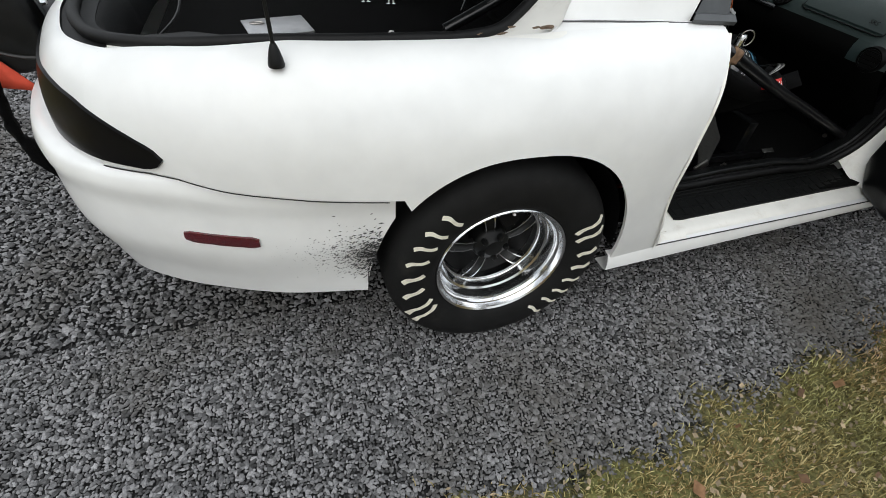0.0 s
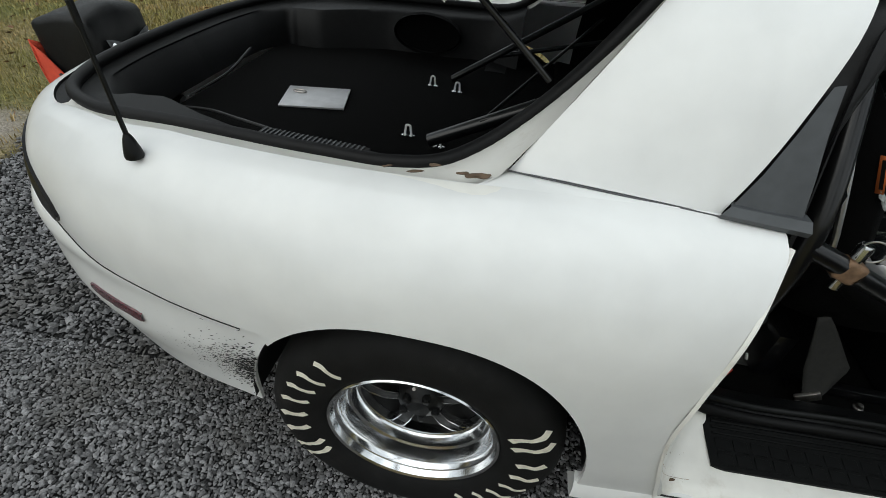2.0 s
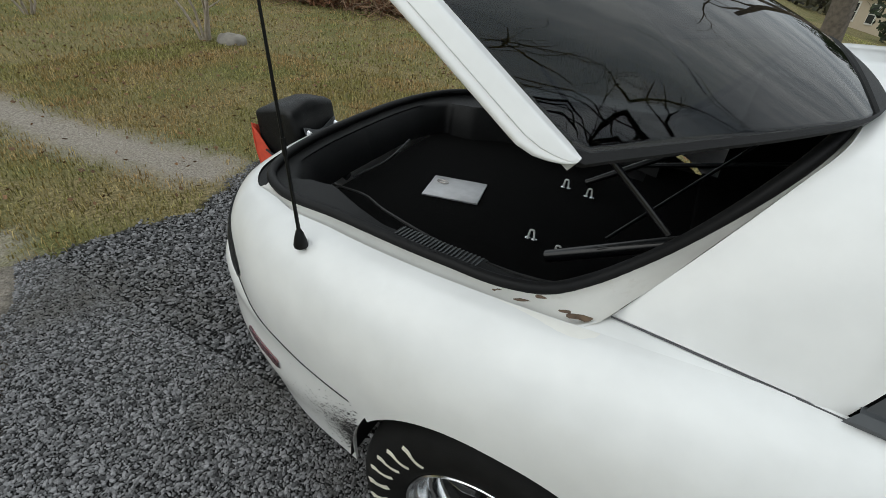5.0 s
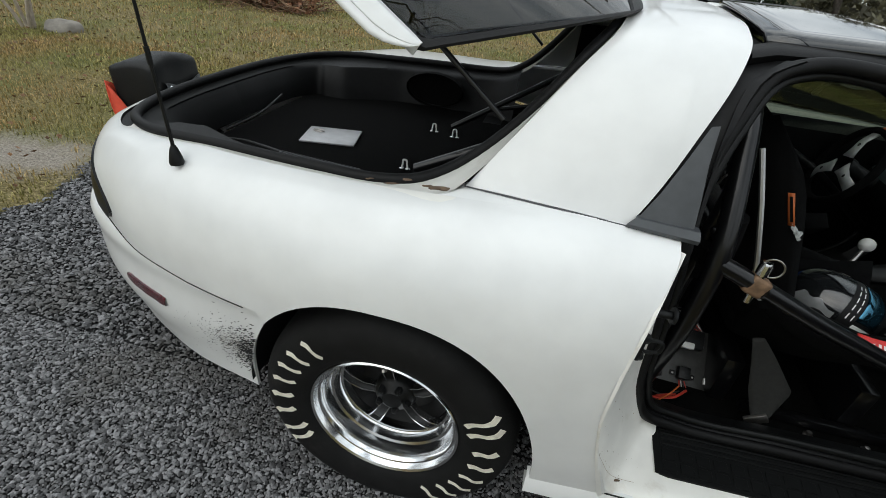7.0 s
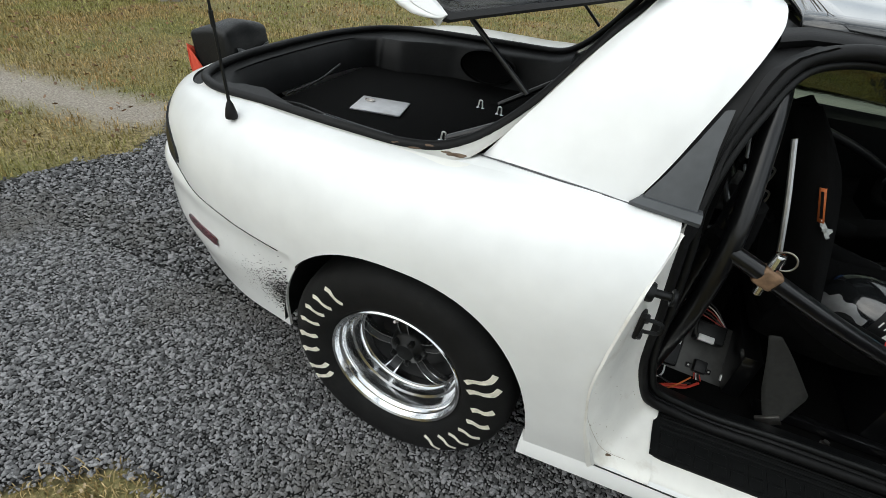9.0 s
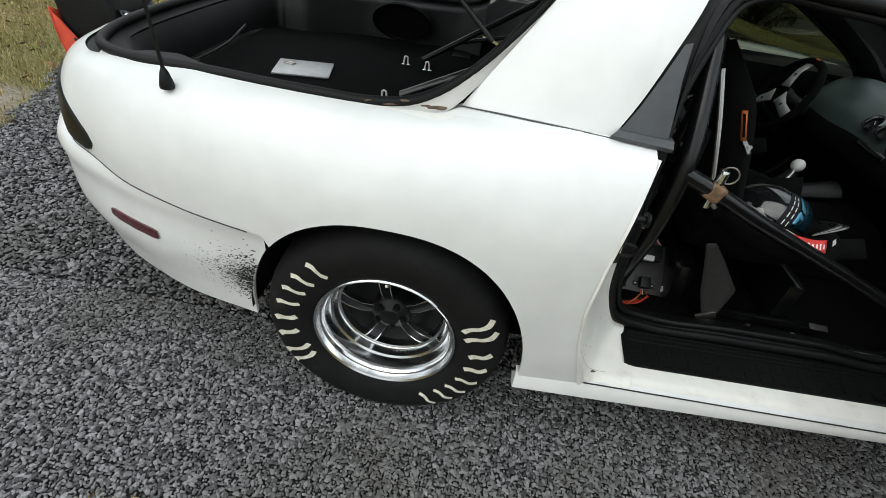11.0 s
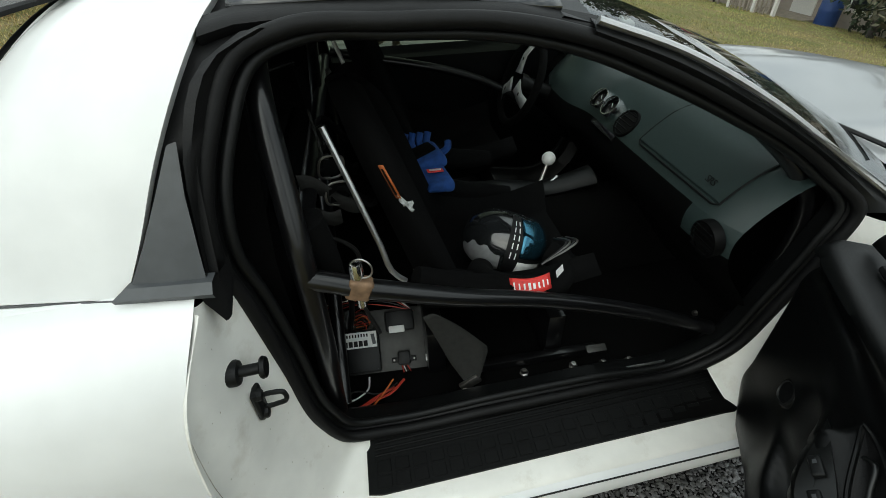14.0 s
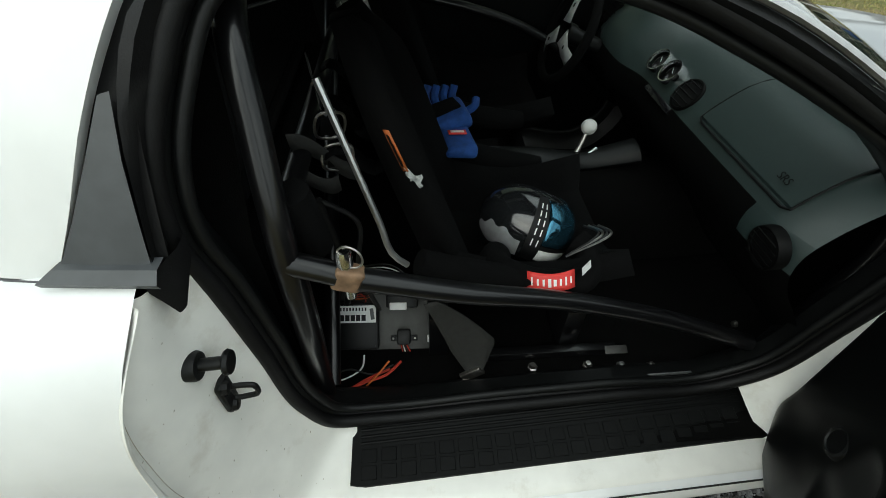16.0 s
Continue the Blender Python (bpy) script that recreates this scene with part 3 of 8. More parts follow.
# ---- wheels ----
def wheel(place, flipped, front=False):
    w = new("wheel")
    w.parent = car
    w.location = place
    if flipped:
        w.rotation_euler = (0, 0, math.pi)
    R = 0.325 if front else 0.354
    W = 0.13 if front else 0.27
    k = (R - 0.205) / (0.354 - 0.205)
    prof = [(0.203, 0.012), (0.209, -0.004), (0.222, -0.014), (0.25, -0.022), (0.285, -0.025), (0.315, -0.018), (0.336, -0.002), (0.347, 0.02), (0.353, 0.06), (0.354, W * 0.5), (0.353, W - 0.04), (0.346, W), (0.325, W + 0.018), (0.27, W + 0.024), (0.205, W)]
    prof = [(0.205 + (r - 0.205) * k, a) for r, a in prof]
    tyre = part("tyre", lathe(cr(prof, 40), 80), TYRE, w, "black drag tyre with cream sidewall marks", angle=60)
    dish = [(0.2075, 0.004), (0.2085, -0.005), (0.2055, -0.0085), (0.1995, -0.005), (0.1965, 0.004), (0.194, 0.010), (0.189, 0.011), (0.184, 0.018), (0.1815, 0.032), (0.179, 0.06), (0.172, 0.064), (0.170, 0.085), (0.1655, 0.092), (0.158, 0.094), (0.156, 0.12), (0.15, 0.125)]
    rim = part("rim", lathe(dish, 96), CHROME, w, "polished deep-dish rim", angle=35)
    part("brake_backing", lathe([(0.155, 0.118), (0.12, 0.15), (0.05, 0.15), (0.0005, 0.15)], 40), RUBBER, w)
    part("hub", lathe([(0.0005, 0.062), (0.028, 0.063), (0.034, 0.07), (0.052, 0.078), (0.062, 0.095), (0.06, 0.15)], 40), PLASTIC, w, "black wheel centre")
    for j in range(5):
        a = math.radians(90 + 72 * j + 12)
        ca, sa = math.cos(a), math.sin(a)
        for s in (-1, 1):
            bm = bmesh.new()
            rows = []
            for r, wd, y in ((0.05, 0.0016, 0.085), (0.09, 0.0016, 0.078), (0.13, 0.002, 0.084), (0.160, 0.004, 0.096)):
                off = s * (0.013 + 0.05 * (r - 0.05) ** 1.0)
                row = []
                for dx, dy in ((-wd, 0.02), (-wd, 0.0), (wd, 0.0), (wd, 0.02)):
                    o = off + dx
                    row.append((r * ca - o * sa, y + dy, r * sa + o * ca))
                rows.append(row)
            part("spoke_edge", sheet(rows, bm), CHROME, w, "polished spoke edge")
        bm = bmesh.new()
        rows = []
        for r, hw, y in ((0.045, 0.016, 0.09), (0.09, 0.014, 0.086), (0.13, 0.016, 0.094), (0.158, 0.024, 0.108)):
            rows.append([(r * ca - o * sa, y + dy, r * sa + o * ca) for o, dy in ((-hw, 0.012), (-hw, 0), (hw, 0), (hw, 0.012))])
        part("spoke", sheet(rows, bm), PLASTIC, w, "black spoke")
        b = math.radians(54 + 72 * j + 12)
        part("lug_nut", lathe([(0.0005, 0.058), (0.008, 0.059), (0.0105, 0.064), (0.0105, 0.09)], 6, place=(0.043 * math.cos(b), 0, 0.043 * math.sin(b))), PLASTIC, w, "black lug nut")
    part("valve_stem", tube([(0.0, -0.012, 0.198), (0.003, 0.0, 0.19)], 0.004, 8), STEEL, w)
    if not front:
        # cream sidewall marks: two arcs of plain slanted shapes
        def on_wall(a, r):
            y = float(np.interp(r, [0.209, 0.222, 0.25, 0.285, 0.315, 0.336], [-0.004, -0.014, -0.022, -0.025, -0.018, -0.002])) - 0.0016
            return (r * math.cos(a), y, r * math.sin(a))

        def stroke(bm, c, pts, wd):
            """A flat-nibbed stroke round the angle c: pts as arc length and radius, thick one way and thin the other."""
            d = cr([(p[0], 0, p[1]) for p in pts], 4 * len(pts))[:, [0, 2]]
            nib = np.array([0.80, 0.60]) * wd
            sheet([[on_wall(c - (p[0] + k * nib[0]) / 0.275, p[1] + k * nib[1]) for k in (-1, -0.3, 0.3, 1)] for p in d], bm)

        for start, span in ((208, -78), (21, -78)):
            for j in range(7):
                c = math.radians(start + span * (0, 1.35, 2.25, 3.15, 3.95, 4.7, 5.55)[j] / 5.55)
                bm = bmesh.new()
                long = j == 0
                for d in (-0.020, 0.020) if long else (0.0,):
                    r1, r0 = (0.326, 0.236) if long else (0.310, 0.249)
                    stroke(bm, c, [(d - 0.012, r1), (d - 0.003, r1 - 0.012), (d + 0.003, r0 + 0.012), (d + 0.012, r0)], 0.0085 if long or j in (1, 2) else 0.0065)
                part("sidewall_mark", bm, LETTER, tyre, "cream painted mark")
    return w


wheel((0, 0, 0.347), False)
wheel((0, 2 * YC, 0.347), True)
wheel((2.568, -0.005, 0.318), False, True)
wheel((2.568, 2 * YC + 0.005, 0.318), True, True)

# ---- open hatch ----
HX, HZ, HA = 0.40, 1.302, 35.5
hatch = new("hatch")
hatch.parent = car
hatch["label"] = "open glass rear hatch with white painted rim"


def opened(p):
    x, z = p[0] - HX, p[2] - HZ
    c, s = math.cos(radians(HA)), math.sin(radians(HA))
    return (HX + x * c + z * s, p[1], HZ - x * s + z * c)


E_ = [(0.385, 0.50, 1.322), (0.350, 0.385, 1.288), (0.29, 0.312, 1.222), (0.21, 0.245, 1.133), (0.14, 0.190, 1.055), (0.098, 0.160, 1.012), (0.03, 0.168, 1.004), (-0.2, 0.200, 0.996), (-0.4, 0.225, 0.990), (-0.66, 0.262, 0.982)]
CX = [(0.395, 1.338), (0.33, 1.334), (0.25, 1.322), (0.16, 1.302), (0.07, 1.278), (0.0, 1.255), (-0.1, 1.22), (-0.25, 1.165), (-0.43, 1.092), (-0.68, 0.99)]
ee = cr(E_, 40)
cc = cr([(x, YC, z) for x, z in CX], 40)


def hatch_pt(k, f):
    """k: along; f: 0 at the right edge to 1 in the middle."""
    a, c = ee[k], cc[k]
    y = a[1] + (c[1] - a[1]) * f
    g = 1 - (1 - f) ** 2.1
    return (a[0] + (c[0] - a[0]) * g, y, a[2] + (c[2] - a[2]) * g)


fs = np.r_[np.linspace(0, 0.25, 7), np.linspace(0.32, 1, 9)]
gl = []
for k in range(40):
    r = [opened(hatch_pt(k, f)) for f in fs]
    gl.append(r + [flip(p) for p in r[-2::-1]])
pane = part("glass", sheet(gl), TINT, hatch, "dark tinted rear glass", angle=80)
solid(pane, 0.004)
# black border band on the inner edge and along the hinge
band = []
for k in range(40):
    band.append([opened(tuple(np.array(hatch_pt(k, f)) + np.array([0, -o, -o2]))) for f, o, o2 in ((0.0, 0.004, -0.003), (0.0, 0.005, 0.005), (0.01, -0.002, 0.007), (0.018, 0.0, 0.006), (0.018, 0.0, -0.0055), (0.01, 0.0, -0.0055), (0.0, 0.004, -0.003))])
for sy in (0, 1):
    part("glass_edge", sheet([[flip(p) for p in r] for r in band] if sy else band), RUBBER, hatch, "black glass border")
top = []
for f in np.linspace(0, 1, 14):
    top.append([opened(tuple(np.array(hatch_pt(k, f)) + np.array([0, 0, o]))) for k, o in ((0, -0.012), (0, 0.006), (2, 0.0055), (2, -0.008))])
part("glass_edge", sheet(top + [[flip(p) for p in r] for r in top[::-1]]), RUBBER, hatch)
# white rim: from the corner tip backwards, in two facets with a crease between
rim_rows = []
for u in np.r_[0, 0.003, 0.008, 0.016, 0.028, 0.045, 0.07, np.linspace(0.11, 1, 20)]:
    x = 0.100 - 0.775 * u
    k = min(1.0, (u / 0.09) ** 0.6) if u else 0.06
    yi = float(np.interp(x, [-0.66, -0.4, -0.2, 0.03, 0.10], [0.260, 0.223, 0.198, 0.166, 0.152]))
    zi = float(np.interp(x, [-0.66, 0.0, 0.10], [0.990, 1.018, 1.024]))
    top_ = [(x, yi, zi + 0.002), (x, yi - 0.008 * k, zi + 0.003 * k), (x, yi - 0.020 * k, zi - 0.010 * k), (x, yi - 0.029 * k, zi - 0.023 * k)]
    low_ = [(x, yi - 0.031 * k, zi - 0.029 * k), (x, yi - 0.036 * k, zi - 0.036 * k), (x, yi - 0.035 * k, zi - 0.043 * k), (x, yi - 0.028 * k, zi - 0.046 * k)]
    crease = [(x, yi - 0.027 * k, zi - 0.026 * k)]
    pts = [(x, yi + 0.02, zi)] + [tuple(p) for p in cr(top_, 9)] + crease + [tuple(p) for p in cr(low_, 9)] + [(x, yi + 0.012, zi - 0.030)]
    rim_rows.append([opened(p) for p in pts])
for sy in (0, 1):
    bm = sheet([[flip(p) for p in r] for r in rim_rows] if sy else rim_rows)
    bm.verts.ensure_lookup_table()
    bm.faces.new(bm.verts[:21])
    part("hatch_rim", bm, WHITE, hatch, "white painted hatch rim", angle=50)
deck = []
for u in np.linspace(0, 1, 10):
    x = -0.64 - 0.46 * u
    z = 0.995 - 0.03 * u + 0.05 * math.sin(math.pi * u) ** 2
    r = [opened((x - 0.05 * math.sin(math.pi * f / 2), 0.20 + 0.06 * u**2 + (YC - 0.20 - 0.06 * u**2) * f, z + 0.015 * math.sin(math.pi * f / 2))) for f in np.linspace(0, 1, 10)]
    deck.append(r + [flip(p) for p in r[-2::-1]])
solid(part("decklid", sheet(deck), WHITE, hatch, "white decklid"), 0.03)

# gas struts
for sy in (0, 1):
    a, b = (0.154, 0.313, 1.09), opened((-0.06, 0.31, 1.02))
    pa, pb = (flip(a), flip(b)) if sy else (a, b)
    m_ = tuple(np.array(pa) * 0.45 + np.array(pb) * 0.55)
    st = part("gas_strut", tube([pa, m_], 0.0062, 10), CAGE, hatch, "black gas strut")
    part("strut_rod", tube([m_, pb], 0.0038, 8), CAGE, st)

# ---- lamps, aerial ----
aerial = new("aerial")
aerial.parent = car
aerial["label"] = "black whip aerial"
AB = (-0.545, 0.080, 0.940)
part("aerial_base", lathe([(0.0005, 0.040), (0.005, 0.039), (0.009, 0.030), (0.014, 0.011), (0.016, 0.0), (0.0155, -0.005), (0.001, -0.007)], 20, "Z", AB), PLASTIC, aerial)
part("aerial_mast", tube([(AB[0], AB[1], AB[2] + 0.03), (AB[0] - 0.005, AB[1] - 0.002, AB[2] + 0.22), (AB[0] - 0.018, AB[1] - 0.006, AB[2] + 0.75)], [0.0042, 0.0036, 0.0022], 8), PLASTIC, aerial)
part("aerial_joint", tube([(AB[0] - 0.005, AB[1] - 0.002, AB[2] + 0.21), (AB[0] - 0.006, AB[1] - 0.002, AB[2] + 0.245)], 0.0052, 8), PLASTIC, aerial)

# chipped spots on the hatch ledge corner
for (x, y, z), s in (((0.060, 0.137, 0.9745), (0.026, 0.007, 0.003)), ((0.035, 0.139, 0.9735), (0.012, 0.004, 0.002)), ((-0.02, 0.158, 0.969), (0.010, 0.003, 0.002)), ((-0.05, 0.142, 0.962), (0.018, 0.003, 0.002)), ((-0.10, 0.146, 0.961), (0.012, 0.002, 0.002))):
    bm = bmesh.new()
    bmesh.ops.create_icosphere(bm, subdivisions=2, radius=1, matrix=pose(x, y, z + 0.001, 12, 0, 20) @ Matrix.Diagonal((*s, 1)))
    for v in bm.verts:
        v.co += Vector((noise.noise(v.co * 90), noise.noise(v.co * 90 + Vector((5, 0, 0))), 0)) * 0.006
    part("paint_chip", bm, PRIMER, car, "brown paint chip")

# ---- luggage bay fittings ----
cover = part("access_plate", block((0.205, 0.165, 0.006), (-0.545, 0.845, 0.757), (0, 0, 12), bevel=0.001), PLATE, car, "bare aluminium access plate in the carpet")
part("plate_pull", ring([(-0.610 + 0.022 * math.cos(a), 0.868 + 0.010 * math.sin(a), 0.762) for a in np.linspace(0, 2 * math.pi, 16, endpoint=False)], 0.0025, 6, smooth=40), STEEL, cover)
for (x, y) in ((-0.205, 1.105), (-0.110, 1.078), (-0.192, 0.682), (-0.095, 0.640)):
    pin = part("tie_down", tube([(x - 0.010, y, 0.754), (x - 0.008, y, 0.772), (x - 0.004, y, 0.788), (x + 0.004, y, 0.788), (x + 0.008, y, 0.772), (x + 0.010, y, 0.754)], 0.0034, 8, smooth=24), WHITEP, car, "pale tie-down staple")
    for d in (-0.011, 0.011):
        part("staple_foot", lathe([(0.009, 0.0), (0.009, 0.004), (0.0005, 0.006)], 10, "Z", (x + d, y, 0.753)), CHROME, pin)
# slotted grille in the side shelf
grille = part("speaker_grille", block((0.25, 0.050, 0.006), (-0.31, 0.290, 0.9005), (-3, 0, -4), bevel=0.002), PLASTIC, car, "black slotted grille")
for j in range(22):
    part("grille_bar", block((0.004, 0.046, 0.004), (-0.425 + j * 0.0108, 0.2980 - j * 0.00075, 0.9040), (-3, 0, -4), bevel=0), QPLAST, grille)
sp = part("speaker_cover", lathe([(0.0005, 0.0), (0.09, 0.002), (0.105, 0.006), (0.112, 0.0), (0.112, 0.02)], 40, "Y", (0, 0, 0)), FABRIC, car, "oval black speaker cover")
sp.matrix_world = pose(-0.30, 1.445, 0.842, -14, 0, 180) @ Matrix.Diagonal((1.25, 1, 0.75, 1))
# cage rear braces and diagonals in the bay
for a, b, r in (((-0.147, 1.182, 0.762), (0.60, 1.36, 1.225), 0.012), ((-0.085, 0.45, 0.868), (0.60, 0.44, 1.225), 0.016), ((0.026, 0.631, 0.861), (0.35, 1.245, 1.02), 0.005), ((-0.01, 1.30, 0.828), (0.58, 1.32, 0.975), 0.009), ((0.03, 0.44, 0.94), (0.40, 0.46, 1.10), 0.005)):
    part("cage_brace", tube([a, b], r, 12), CAGE, car, "black cage brace")
part("bay_cable", tube([(-0.93, 0.62, 0.76), (-0.75, 0.56, 0.80), (-0.55, 0.42, 0.86), (-0.3, 0.36, 0.86), (-0.05, 0.36, 0.86), (0.15, 0.40, 0.90)], 0.004, 6, smooth=40), WIRE_B, car)
part("bay_cable", tube([(-0.9, 0.70, 0.765), (-0.84, 0.82, 0.80), (-0.83, 0.98, 0.84)], 0.004, 6, smooth=20), WIRE_B, car)

# ---- parachute pack behind the tail ----
chute = thing("parachute_pack", "black nylon parachute pack with orange-red flap behind the car", "parachute", (-1.265, 0.82, 0.785))
bm = block((0.21, 0.24, 0.25), (0.0, 0, 0.03), (0, -6, 0), bevel=0.022, seg=3)
bmesh.ops.subdivide_edges(bm, edges=[e for e in bm.edges if e.calc_length() > 0.1], cuts=5, use_grid_fill=True)
for v in bm.verts:
    k = max(0.0, 1 - ((v.co.x / 0.12) ** 2 + (v.co.y / 0.14) ** 2))
    v.co.z += 0.030 * k * (v.co.z > 0.10)
    v.co += Vector((noise.noise(v.co * 14), noise.noise(v.co * 14 + Vector((3, 1, 0))), noise.noise(v.co * 14 + Vector((0, 5, 2))))) * 0.010
part("pack", bm, NYLON, chute, angle=80)
rows = []
for u in np.linspace(0, 1, 8):
    rows.append([(-0.118 - 0.012 * math.sin(3 * u) + 0.02 * u, -0.138 + 0.10 * v - 0.0 * u + 0.05 * v * u, 0.09 - 0.19 * u - 0.05 * v * (1 - u)) for v in np.linspace(0, 1, 5)])
flap = solid(part("flap", sheet(rows), ORANGE, chute, "orange-red cloth flap with pale lettering bars"), 0.004)
rows2 = [[(-0.125 + 0.02 * u + (0.030 + 0.12 * u) * v, -0.133 - 0.004 * math.sin(3 * v + 2 * u), 0.085 - 0.20 * u - 0.03 * v) for v in np.linspace(0, 1, 4)] for u in np.linspace(0, 1, 7)]
solid(part("flap_side", sheet(rows2), ORANGE, chute, "orange-red cloth flap"), 0.004)
for j in range(6):
    part("lettering_bar", block((0.003, 0.012, 0.024), (-0.127, -0.120 + 0.019 * j, 0.055 - 0.014 * j), (0, 8, 0), bevel=0.0005), WHITEP, flap)
pl = [[(0.126 - 0.10 * z, y * (1 - 0.12 * math.cos(math.pi * (z + 0.02) / 0.2)), z - 0.030 * (z > 0.04) * math.cos(math.pi * y / 0.19) ** 2) for y in np.linspace(-0.085, 0.085, 13)] for z in np.linspace(-0.07, 0.105, 6)]
plate = solid(part("mount_plate", sheet(pl), QPLAST, chute, "grey drilled mount plate"), 0.006)
for y in (-0.036, 0.036):
    part("plate_hole", lathe([(0.0005, 0), (0.019, 0), (0.021, 0.002), (0.019, -0.004)], 20, "X", (0.1325, y, 0.005)), RUBBER, plate)
for y in (-0.078, 0.078):
    part("plate_bolt", lathe([(0.0005, 0.012), (0.008, 0.011), (0.010, 0.006), (0.012, 0.0)], 8, "X", (0.1245, y, 0.082)), CHROME, plate)
part("tether", tube([(-0.06, -0.135, -0.01), (0.06, -0.145, -0.04), (0.22, -0.12, -0.02)], 0.005, 6, smooth=16), WIRE_B, chute)
part("mount_arm", tube([(0.06, 0.0, -0.02), (0.24, 0.0, -0.10)], 0.018, 10), CAGE, chute)
strap = [(-0.05, -0.13, -0.06), (-0.06, -0.17, -0.20), (-0.02, -0.18, -0.36), (0.06, -0.14, -0.50), (0.12, -0.08, -0.58), (0.16, -0.03, -0.60)]
bm = tube(strap, 0.030, 8, smooth=50, flat=0.45)
for v in bm.verts:
    v.co += Vector((noise.noise(v.co * 30), noise.noise(v.co * 30 + Vector((3, 1, 0))), 0)) * 0.012
part("strap", bm, FABRIC, chute, "black bunched nylon strap", angle=80)
# ---- door opening, roof, glass ----
DOOR = [(0.562, 0.19, 0.985), (0.580, 0.195, 0.878), (0.602, 0.20, 0.70), (0.632, 0.205, 0.482), (0.674, 0.214, 0.392), (0.765, 0.230, 0.356), (1.05, 0.246, 0.348), (1.35, 0.258, 0.347), (1.64, 0.268, 0.350), (1.718, 0.258, 0.42), (1.778, 0.248, 0.60), (1.828, 0.245, 0.775), (1.850, 0.250, 0.862), (1.765, 0.288, 0.952), (1.535, 0.32, 1.093), (1.37, 0.338, 1.173), (1.21, 0.348, 1.236), (1.08, 0.352, 1.266), (0.87, 0.352, 1.280), (0.72, 0.342, 1.282), (0.652, 0.31, 1.262), (0.597, 0.25, 1.170), (0.567, 0.205, 1.065)]
dl = np.array(DOOR)
dl = cr(np.vstack([dl[-3:], dl, dl[:3]]), 320)
a0 = int(np.argmin(np.linalg.norm(dl[:80] - np.array(DOOR[0]), axis=1)))
b0 = 200 + int(np.argmin(np.linalg.norm(dl[200:] - np.array(DOOR[0]), axis=1)))
dl = dl[a0:b0]
for sy in (0, 1):
    dd = np.array([flip(p) for p in dl]) if sy else dl
    s_ = -1 if sy else 1
    closed_tube(dd, 0.0145, 12, name="door_seal", label="black rubber door seal")
    mid = dd.mean(0)
    closed_tube(np.array([p + (mid - p) / np.linalg.norm(mid - p) * 0.026 + np.array([0, 0.020 * s_, 0]) for p in dd]), 0.0105, 10, name="inner_trim", label="black door aperture trim", material=PLASTIC)
    # black reveal running inwards from the trim
    rows = []
    for p in np.vstack([dd, dd[:1]]):
        d = (mid - p) / np.linalg.norm(mid - p)
        rows.append([tuple(p + np.array([0, 0.005 * s_, 0])), tuple(p + d * 0.022 + np.array([0, 0.03 * s_, 0])), tuple(p + d * 0.012 + np.array([0, 0.07 * s_, 0])), tuple(p - d * 0.03 + np.array([0, 0.10 * s_, 0]))])
    part("aperture_reveal", sheet(rows), PLASTIC, car, "black interior reveal")

# rear door jamb: from the cut line inwards to the seal, turning forwards into the sill
jamb = []
ctrl = [(*cut_side(0.968), 0.578, 0.190, 0.962)] + [(*cut_side(z), *DOOR[k]) for z, k in ((0.878, 1), (0.70, 2), (0.53, 3))] + [(*cut_side(0.42), *DOOR[4]), (0.60, 0.026, 0.308, 0.695, 0.228, 0.368), (0.725, 0.034, 0.3062, 0.725, 0.240, 0.350)]
for k, row in enumerate(cr(ctrl, 64)):
    a, b = row[:3], row[3:]
    u = float(np.clip((k / 63 - 0.60) / 0.33, 0, 1))
    u = u * u * (3 - 2 * u)
    n = np.array([math.cos(u * math.pi / 2), 0, math.sin(u * math.pi / 2)])
    pts = [tuple(a + np.array([-0.006, 0.004, 0]) * (1 - u) + np.array([0, -0.016, -0.06]) * u), tuple(a + np.array([-0.002, 0.0, 0]) * (1 - u) + np.array([0, -0.012, -0.012]) * u)]
    for f, h0, h1 in ((0.0, 0.0, 0.0), (0.035, 0.004, -0.004), (0.075, 0.016, -0.005), (0.12, 0.021, 0.0), (0.17, 0.020, 0.005), (0.23, 0.013, 0.010), (0.30, 0.010, 0.014), (0.42, 0.010, 0.021), (0.55, 0.012, 0.028), (0.68, 0.014, 0.033), (0.78, 0.012, 0.034), (0.87, 0.008, 0.024), (0.93, 0.003, 0.010), (1.0, 0.0, 0.0)):
        pts.append(tuple(a * (1 - f) + b * f - n * (h0 * (1 - u) + 0.42 * h1 * u)))
    jamb.append(pts)
part("rear_jamb", sheet(jamb), JAMB, car, "cream white door jamb with grime", angle=28)
for f0, r0 in ((5, 0.0007),):
    part("jamb_sealant", tube([r[f0] for r in jamb[3:60]], r0, 5), GRIME, car, "brown sealant line along the jamb")
bm = bmesh.new()
rng = random.Random(23)
for k in range(70):
    r = jamb[rng.randrange(30, 63)] if k % 3 else jamb[rng.randrange(4, 30)]
    j = rng.randrange(4, 13)
    p = Vector(r[j]).lerp(Vector(r[j + 1]), rng.random()) + Vector((0.0008, -0.0004, 0.0008))
    q = rng.uniform(0.0004, 0.0013)
    u, v = Vector((rng.gauss(0, 1), rng.gauss(0, 1), rng.gauss(0, 1))).normalized() * q, Vector((0, 1, 0.2)) * q * rng.uniform(0.4, 2.5)
    bm.faces.new([bm.verts.new(p + w) for w in (u, v, -u, -v)])
tagged(part("jamb_specks", bm, GRIME, car, "brown grime specks on the jamb"), kind="stuff")
